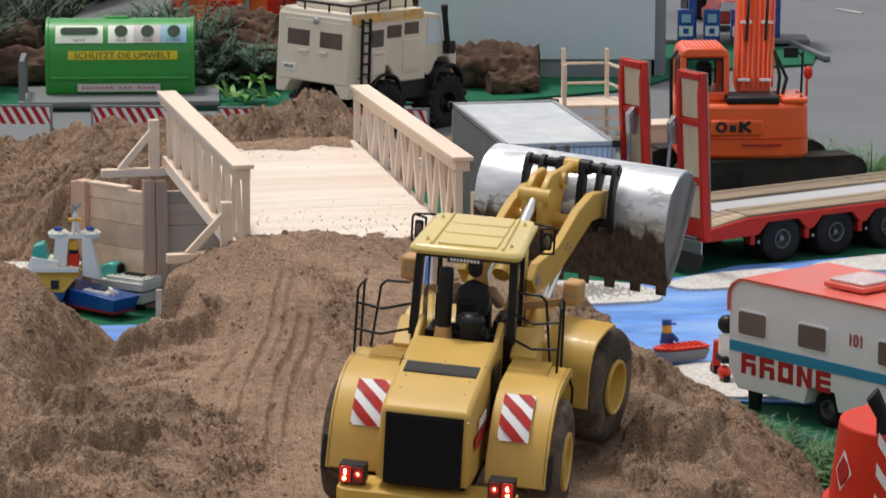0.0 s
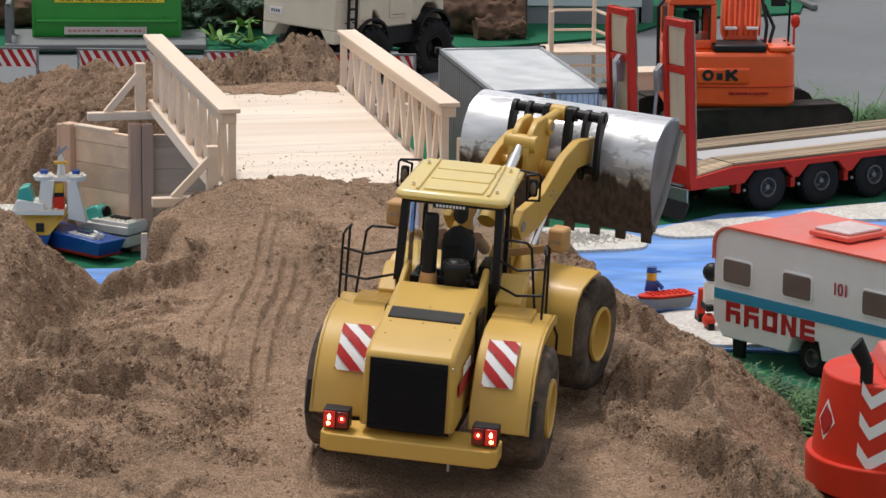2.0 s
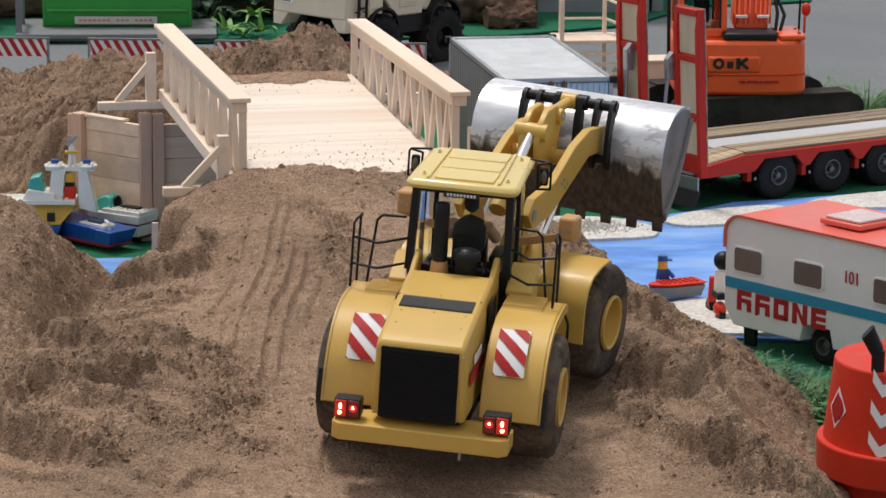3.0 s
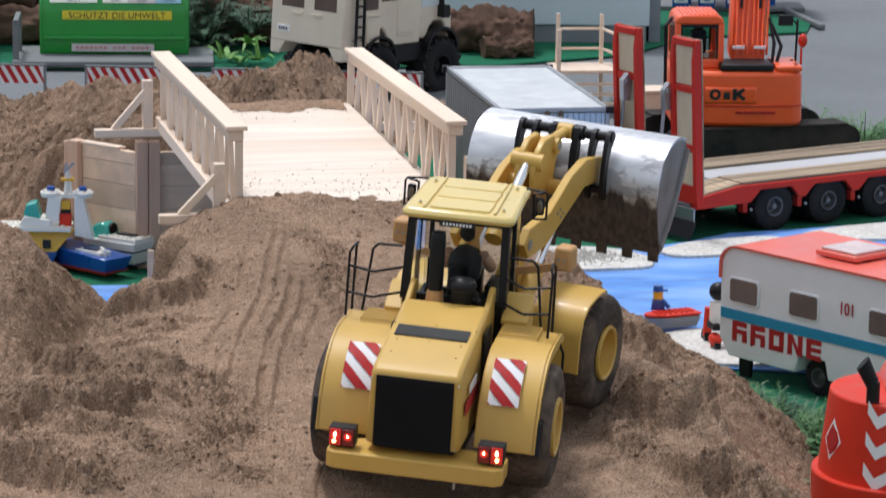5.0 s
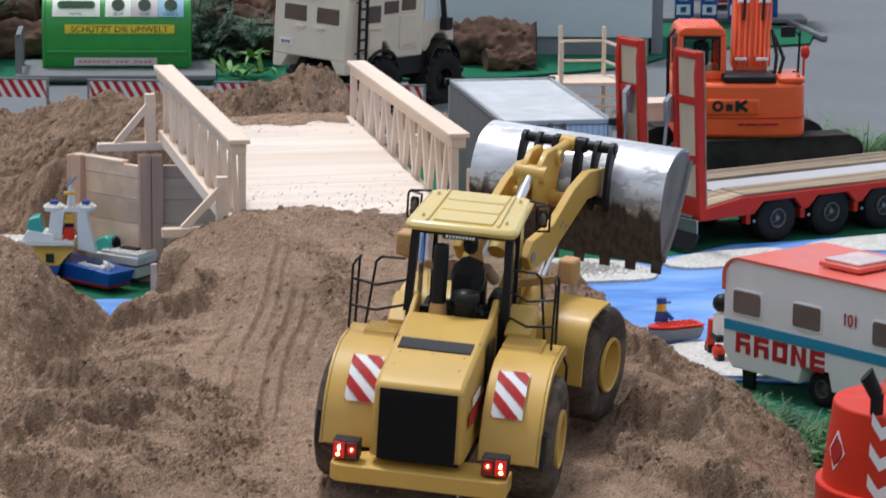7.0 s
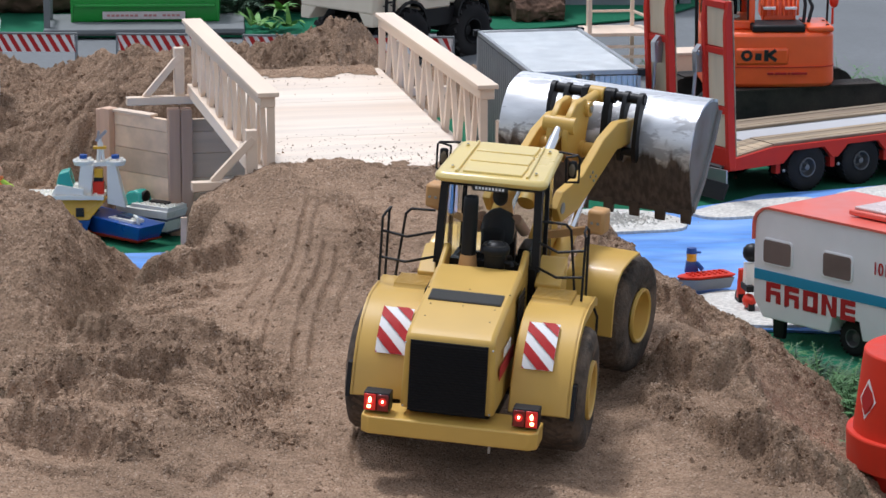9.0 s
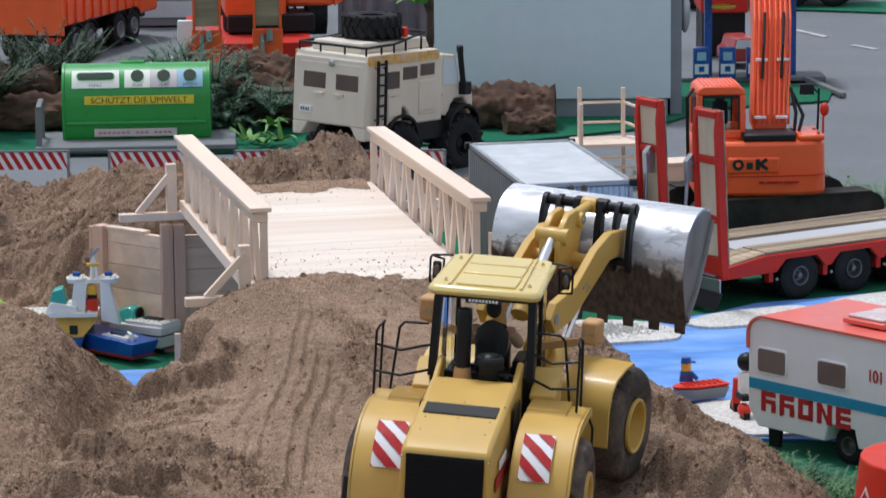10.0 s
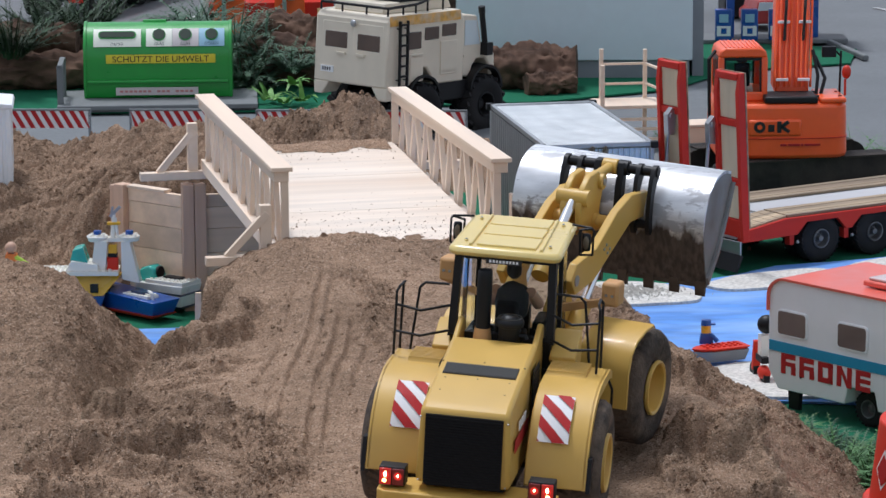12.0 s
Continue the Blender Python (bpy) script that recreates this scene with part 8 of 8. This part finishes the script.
skiff = thing("toy_skiff", pose(0.352, 4.245, 0.010, 0, 0, 205), "red and grey brick-toy skiff", "toy boat")
bm = hull(B(), 0.075, 0.032, 0.0, 0.014, 0.026)
part("hull", bm, GREYBASE, skiff, "dark grey hull")
bm = hull(B(), 0.078, 0.034, 0.0142, 0.018, 0.026)
studs(bm, -0.030, 0.018, -0.010, 0.010, 0.018)
part("deck", bm, REDPL, skiff, "red studded deck")
cap = thing("sailor_figure", pose(0.338, 4.262, 0.028, 0, 0, 0), "small blue toy figure with yellow head", "toy figure")
bm = B()
prism(bm, [(-0.009, 0.0), (0.009, 0.0), (0.007, 0.014), (-0.007, 0.014)], -0.005, 0.005, "y")
rod(bm, (0, 0, 0.014), (0, 0, 0.024), 0.0066, 14)
rod(bm, (0, 0, 0.024), (0, 0, 0.031), 0.0072, 14, 0.006)
box(bm, -0.002, 0.012, -0.004, 0.004, 0.0245, 0.0260)
rod(bm, (0.006, -0.004, 0.012), (0.014, -0.008, 0.004), 0.003, 8)
figm = part("figure", bm, BLUE, cap)
figm.data.materials.append(BRICKYELLOW)
for p in figm.data.polygons:
    if 0.0145 < p.center.z < 0.0238:
        p.material_index = 1

rider = thing("toy_scooter", pose(0.398, 4.155, 0.0, 0, 0, 100), "small red and black toy motor scooter", "toy scooter")
bm = B()
for x in (-0.022, 0.026):
    lathe(bm, [(-0.004, 0.011), (0.004, 0.011)], (x, 0, 0.011), "y", 18)
box(bm, -0.024, 0.006, -0.005, 0.005, 0.030, 0.038)
part("wheels", bm, BLACK, rider, "black wheels and seat", bevel=0.001)
bm = B()
ball(bm, (-0.018, 0, 0.018), 0.012, 2, (1.2, 0.7, 0.8))
beam(bm, (0.022, 0, 0.014), (0.014, 0, 0.052), 0.010, 0.006, (1, 0, 0))
part("fairing", bm, REDPL, rider, "red body")
fig2 = thing("rider_figure", pose(0.405, 4.150, 0.036, 0, 0, 100), "small white and blue toy figure with black hair", "toy figure")
bm = B()
prism(bm, [(-0.009, 0.0), (0.009, 0.0), (0.007, 0.028), (-0.007, 0.028)], -0.009, 0.009, "y")
ball(bm, (0, 0, 0.041), 0.0125, 2)
rod(bm, (0.0, -0.010, 0.024), (0.012, -0.010, 0.008), 0.0045, 8)
figm = part("figure", bm, BRICKWHITE, fig2)
figm.data.materials.append(BLACK)
figm.data.materials.append(BLUE)
for p in figm.data.polygons:
    if p.center.z > 0.030:
        p.material_index = 1
    elif p.center.y < -0.0095:
        p.material_index = 2

# ---- red rear end of a machine ----
redm = thing("red_machine", pose(0.519, 3.385, 0.0, 0, 0, 0) @ Matrix.Diagonal((0.72, 0.69, 1.08, 1)), "red machine rear with white chevrons and black exhaust pipe", "machine")


def drum(bm, r0, r1, z0, z1, a0, a1, n=28, lean=0.0):
    """A round-backed body between two angles, closed at the front."""
    lo, hi = [], []
    for i in range(n + 1):
        a = radians(a0 + (a1 - a0) * i / n)
        lo.append(bm.verts.new((r0 * math.cos(a), r0 * math.sin(a) * 1.15, z0)))
        hi.append(bm.verts.new((r1 * math.cos(a), r1 * math.sin(a) * 1.15, z1 + lean * math.sin(a))))
    bm.faces.new(lo)
    bm.faces.new(hi[::-1])
    for i in range(n):
        bm.faces.new((lo[i], lo[i + 1], hi[i + 1], hi[i]))
    bm.faces.new((lo[n], lo[0], hi[0], hi[n]))
    return bm


bm = drum(B(), 0.112, 0.098, 0.050, 0.132, 95, 280)
part("rear_cowl", bm, REDPL, redm, "red rounded cowl", bevel=0.002)
bm = drum(B(), 0.119, 0.121, 0.022, 0.054, 92, 280)
part("base_ring", bm, REDPL, redm, "red skirt ring", bevel=0.002)
bm = drum(B(), 0.10, 0.10, 0.0, 0.022, 95, 280)
part("base", bm, RED, redm)
bm = prism(B(), [(-0.020, 0.132), (-0.012, 0.150), (0.13, 0.158), (0.16, 0.132)], -0.060, 0.09, "y")
for v in bm.verts:
    if v.co.z > 0.14:
        v.co.y *= 0.75
# paler red than the body: sunlight on the top put into colour
part("hood_top", bm, ROOFRED, redm, "red sloped hood with sunlit paleness put in the colour", bevel=0.002)
bm = box(B(), 0.02, 0.20, -0.128, 0.10, 0.018, 0.132)
part("side_body", bm, REDPL, redm, bevel=0.002)
bm = B()
rod(bm, (-0.048, -0.082, 0.130), (-0.048, -0.082, 0.152), 0.0095, 16)
rod(bm, (-0.048, -0.082, 0.149), (-0.064, -0.082, 0.170), 0.0090, 16, 0.0105)
part("exhaust_pipe", bm, BLACK, redm, "black bent exhaust pipe")


def on_drum(a, z, off):
    k = (z - 0.044) / 0.088
    r = 0.112 + (0.098 - 0.112) * k + off
    return Vector((r * math.cos(radians(a)), r * math.sin(radians(a)) * 1.15, z))


for j in range(3):
    bm = B()
    z = 0.052 + j * 0.029
    for a0, a1, s in ((236, 245, -1), (245, 275, 1)):
        n = 6
        for i in range(n):
            b0, b1 = a0 + (a1 - a0) * i / n, a0 + (a1 - a0) * (i + 1) / n
            d0, d1 = (b0 - 245) * (0.0011 if s < 0 else 0.0008), (b1 - 245) * (0.0011 if s < 0 else 0.0008)
            d0, d1 = abs(d0) * (1.4 if s < 0 else 1), abs(d1) * (1.4 if s < 0 else 1)
            bm.faces.new([bm.verts.new(on_drum(b, zz, 0.0015)) for b, zz in ((b0, z + d0), (b1, z + d1), (b1, z + d1 + 0.012), (b0, z + d0 + 0.012))])
    part("chevron", bm, WHITEINK, redm, "white chevron sticker")
bm = B()
bm.faces.new([bm.verts.new(on_drum(a, z, 0.0012)) for a, z in ((189, 0.088), (201, 0.070), (213, 0.090), (201, 0.110))])
part("diamond_sticker", bm, WHITEINK, redm, "white diamond outline sticker")
bm = B()
bm.faces.new([bm.verts.new(on_drum(a, z, 0.0020)) for a, z in ((192, 0.0885), (201, 0.0745), (210, 0.0895), (201, 0.1055))])
part("diamond_core", bm, REDINK, redm)

# ---- white cabin at the edge ----
cabin = thing("white_cabin", pose(-0.774, 4.86, 0.096, 0, 0, 6), "small white ribbed cabin at the edge of the sand", "cabin")
bm = corrugated(B(), (0.0, 0.0), (0.148, 0.0), 0.0, 0.150, 12, 0.002, (0, -1))
part("front_wall", bm, WHITE, cabin, "white ribbed wall")
bm = box(B(), 0.0, 0.148, 0.003, 0.10, -0.09, 0.150)
part("body", bm, WHITE, cabin)
bm = prism(B(), [(-0.004, 0.150), (0.152, 0.150), (0.150, 0.156), (0.0, 0.170)], -0.004, 0.104, "y")
part("roof", bm, WHITE, cabin, bevel=0.001)


# ---- orange machines and trucks behind ----
def small_wheel(parent, x, y, z, r, w, out, axis=90):
    m = Matrix.Translation((x, y, z)) @ Matrix.Rotation(radians(axis), 4, "Z")
    t = tyre_on(parent, m, r, w, 24, r * 0.03, r * 0.12, 28, 0.5, TYRE, "black tyre")
    bm = rim_mesh(r * 0.5, w, out)
    bmesh.ops.transform(bm, matrix=m, verts=bm.verts)
    part("rim", bm, GREYMETAL, t)


dump = thing("dump_truck", pose(-0.905, 7.93, 0.0, 0, 0, 72), "orange tipper truck with black wheels", "truck")
for y0, y1 in ((-0.086, -0.080), (0.080, 0.086)):
    bm = prism(B(), [(-0.02, 0.082), (0.42, 0.082), (0.42, 0.146), (-0.02, 0.146)], y0, y1, "y")
    side = part("tipper_side", bm, ORANGE, dump, "orange tipper side wall", bevel=0.001)
    edge = y0 if y0 < 0 else y1
    for i in range(9):
        x = 0.0 + i * 0.050
        part("body_rib", box(B(), x - 0.004, x + 0.004, min(edge, edge * 1.06), max(edge, edge * 1.06), 0.084, 0.140), ORANGE, side, bevel=0.001)
    part("top_rail", box(B(), -0.024, 0.424, edge - 0.006, edge + 0.006, 0.1462, 0.1530), ORANGE, side, bevel=0.002)
part("tipper_floor", box(B(), -0.016, 0.42, -0.0795, 0.0795, 0.078, 0.088), BLACK, dump)
bm = prism(B(), [(-0.088, 0.060), (0.088, 0.060), (0.088, 0.148), (-0.088, 0.148)], -0.028, -0.0205, "x")
gate = part("tailgate", bm, ORANGE, dump, "orange tailgate", bevel=0.002)
part("gate_rail", box(B(), -0.032, -0.0205, -0.090, 0.090, 0.1482, 0.1560), ORANGE, gate, bevel=0.002)
part("front_wall", box(B(), 0.4205, 0.428, -0.086, 0.086, 0.082, 0.170), ORANGE, dump, bevel=0.002)
bm = box(B(), -0.02, 0.58, -0.040, 0.040, 0.040, 0.0775)
part("chassis", bm, BLACK, dump)
for x in (0.045, 0.130, 0.310, 0.395):
    small_wheel(dump, x, -0.072, 0.038, 0.040, 0.034, -1)
    small_wheel(dump, x, 0.072, 0.038, 0.040, 0.034, 1)
    part("mudguard", strip(B(), [(x + 0.046 * math.cos(radians(a)), 0.038 + 0.044 * math.sin(radians(a))) for a in range(30, 151, 20)], -0.003, -0.090, -0.056, "y"), BLACK, dump)
part("tail_light", box(B(), -0.030, -0.024, -0.080, -0.045, 0.040, 0.055), REDPL, dump, "red tail light")
part("cab", box(B(), 0.44, 0.56, -0.085, 0.085, 0.06, 0.22), ORANGE, dump, bevel=0.008)

carrier = thing("machine_carrier", pose(-0.40, 7.55, 0.0, 0, 0, 4), "orange machine carrier with raised wood-lined ramps", "trailer")
for x in (-0.075, 0.060):
    bm = B()
    box(bm, x - 0.034, x + 0.034, -0.006, 0.006, 0.010, 0.110)
    for sx in (-0.032, 0.026):
        box(bm, x + sx, x + sx + 0.006, -0.008, 0.006, 0.110, 0.24)
    r = part("ramp", bm, ORANGE, carrier, "orange ramp frame", bevel=0.001)
    bm = box(B(), x - 0.026, x + 0.026, -0.004, 0.004, 0.118, 0.235)
    part("panel", bm, BED, r, "brown wooden ramp panel")
    bm = B()
    rod(bm, (x - 0.012, -0.014, 0.02), (x - 0.012, -0.014, 0.10), 0.005, 10)
    rod(bm, (x + 0.004, -0.014, 0.085), (x + 0.004, -0.014, 0.11), 0.008, 10)
    part("cylinder", bm, GREYMETAL, r)
bm = box(B(), -0.12, 0.16, 0.02, 0.6, 0.03, 0.075)
part("bed", bm, RED, carrier)
load = thing("orange_loader", pose(-0.36, 7.75, 0.06, 0, 0, 6), "orange machine with louvred rear standing on the carrier", "machine")
bm = box(B(), -0.085, 0.055, 0.0, 0.2, 0.055, 0.24)
part("body", bm, ORANGE, load, bevel=0.006)
for i in range(9):
    bm = box(B(), -0.070, 0.040, -0.003, 0.001, 0.085 + i * 0.014, 0.093 + i * 0.014)
    part("louvre", bm, ORANGE, load)
bm = box(B(), 0.055, 0.17, 0.05, 0.25, 0.07, 0.20)
part("side_body", bm, ORANGE, load, bevel=0.01)
bm = prism(B(), [(0.17, 0.07), (0.22, 0.10), (0.215, 0.125), (0.17, 0.14)], 0.05, 0.2, "y")
part("fender", bm, ORANGE, load, bevel=0.002)
for x in (-0.06, 0.04, 0.13):
    small_wheel(load, x, 0.10, 0.05, 0.05, 0.05, 1, 0)
bm = box(B(), -0.08, 0.12, -0.01, 0.12, 0.018, 0.06)
part("axle_block", bm, BLACK, load, bevel=0.004)

plate = thing("white_ramp_plate", pose(-0.70, 7.60, 0.0, 0, 0, -12), "white flat loading plate on the ground", "plate")
bm = prism(B(), [(0.0, 0.0), (0.17, 0.02), (0.20, 0.30), (0.06, 0.30)], 0.0, 0.012, "z")
part("plate", bm, WHITE, plate)
post = thing("white_board", pose(-0.545, 7.60, 0.0, 0, 0, 0), "white upright panel beside the orange ramps", "panel")
bm = box(B(), 0.0, 0.062, 0.0, 0.012, 0.0, 0.125)
part("panel", bm, WHITE, post, bevel=0.002)
shed = thing("grey_shed", pose(-0.74, 8.6, 0.0, 0, 0, 0), "pale grey ribbed shed with a dark panel for its shaded opening", "shed")
for i in range(5):
    bm = box(B(), 0.0, 0.42, 0.0, 0.20, 0.02 + i * 0.045, 0.062 + i * 0.045)
    part("cladding_board", bm, GREYWALL, shed, bevel=0.001)
bm = box(B(), 0.0, 0.42, 0.004, 0.20, 0.0, 0.25)
part("core", bm, GREYBASE, shed)
# no real hole: a near-black box paints the shade of an opening
bm = box(B(), 0.20, 0.34, -0.006, 0.0, 0.0, 0.085)
part("opening", bm, DARK, shed)
drape = thing("grey_cover", pose(-0.20, 8.3, 0.0, 0, 0, 0), "grey-brown draped cover in folds", "cover")
bm = B()
pts = [(i * 0.012, 0.012 * math.sin(i * 1.7) + 0.006 * math.sin(i * 0.6)) for i in range(26)]
prism(bm, pts + [(0.30, 0.16), (0.0, 0.16)], 0.0, 0.30, "z")
part("cloth", bm, material("mauve_grey_cloth", (0.20, 0.18, 0.19), 0.9, vary=0.15), drape)
trunk = thing("thin_tree", pose(0.02, 7.25, 0.0, 0, 0, 0), "thin bare tree trunk with a few leaves", "tree")
bm = B()
rod(bm, (0, 0, 0), (0.006, 0, 0.30), 0.009, 10, 0.006)
rod(bm, (0.004, 0, 0.16), (-0.03, 0.01, 0.26), 0.004, 8, 0.002)
part("trunk", bm, BARK, trunk)
tuft("leaf_sprig", pose(0.0, 7.24, 0.20), "light green leaf sprig on the thin tree", "plant", IVY, 14, 0.07, 0.02, 91, 0.010, 1.2, 0)

# ---- filling station ----
station = thing("filling_station", pose(0.612, 7.42, 0.0, 0, 0, 0), "blue-posted filling station with red canopy", "filling station")
bm = box(B(), 0.015, 0.032, 0.0, 0.017, 0.0, 0.26)
part("post", bm, BLUE, station, "blue post")
bm = box(B(), 0.20, 0.217, 0.0, 0.017, 0.0, 0.26)
part("post", bm, BLUE, station, "blue post")
bm = box(B(), -0.02, 0.26, -0.06, 0.12, 0.196, 0.23)
part("canopy", bm, RED, station, "red canopy", bevel=0.002)
bm = box(B(), -0.04, 0.28, -0.03, 0.08, 0.0, 0.010)
part("island", bm, CONCRETE, station, bevel=0.002)
bm = ball(B(), (0.055, -0.02, 0.165), 0.012, 2, (2.4, 0.7, 0.6))
part("yellow_sign", bm, BRICKYELLOW, station)
for x in (-0.005, 0.052, 0.112):
    p_ = thing("fuel_pump", pose(0.622 + x, 7.385, 0.010, 0, 0, 0), "blue and white fuel pump", "fuel pump", "fuel pumps")
    bm = box(B(), -0.018, 0.018, -0.012, 0.012, 0.0, 0.068)
    part("body", bm, BLUE, p_, bevel=0.002)
    bm = box(B(), -0.015, 0.015, -0.0135, -0.012, 0.010, 0.032)
    part("lower_panel", bm, WHITEINK, p_)
    bm = box(B(), -0.010, 0.010, -0.0135, -0.012, 0.040, 0.058)
    part("dial_panel", bm, BLUEINK, p_)
    bm = box(B(), -0.006, 0.006, -0.0142, -0.0135, 0.015, 0.027)
    part("mark", bm, BLUE, p_)
car = thing("red_car", pose(0.742, 7.66, 0.0, 0, 0, 10) @ Matrix.Diagonal((0.68, 0.68, 0.75, 1)), "small dark red model car with pale windows", "car")
bm = prism(B(), [(-0.06, 0.014), (0.06, 0.014), (0.06, 0.050), (0.045, 0.052), (0.036, 0.086), (-0.036, 0.086), (-0.045, 0.052), (-0.06, 0.050)], -0.01, 0.16, "y")
part("body", bm, DARKCAR, car, bevel=0.008)
bm = prism(B(), [(-0.040, 0.055), (0.040, 0.055), (0.033, 0.080), (-0.033, 0.080)], -0.013, -0.010, "y")
part("rear_window", bm, GREYWALL, car)
for x in (-0.05, 0.05):
    for y in (0.02, 0.12):
        small_wheel(car, x, y, 0.018, 0.018, 0.014, 1 if x > 0 else -1, 0)
van = thing("dark_red_trailer", pose(0.655, 7.85, 0.0, 0, 0, 0), "dark red small trailer behind the pumps", "trailer")
bm = box(B(), 0.0, 0.11, 0.0, 0.2, 0.10, 0.16)
part("body", bm, RED, van, bevel=0.004)
bm = box(B(), 0.005, 0.105, 0.02, 0.2, 0.0, 0.10)
part("base", bm, BLACK, van)
lorry = thing("dark_lorry", pose(0.62, 8.85, 0.0, 0, 0, 0), "dark lorry with large wheels standing on the road", "truck")
bm = box(B(), -0.1, 0.55, 0.05, 0.35, 0.06, 0.20)
part("body", bm, BLACK, lorry, bevel=0.004)
for x in (0.0, 0.10, 0.36, 0.47):
    small_wheel(lorry, x, 0.03, 0.05, 0.05, 0.04, -1)
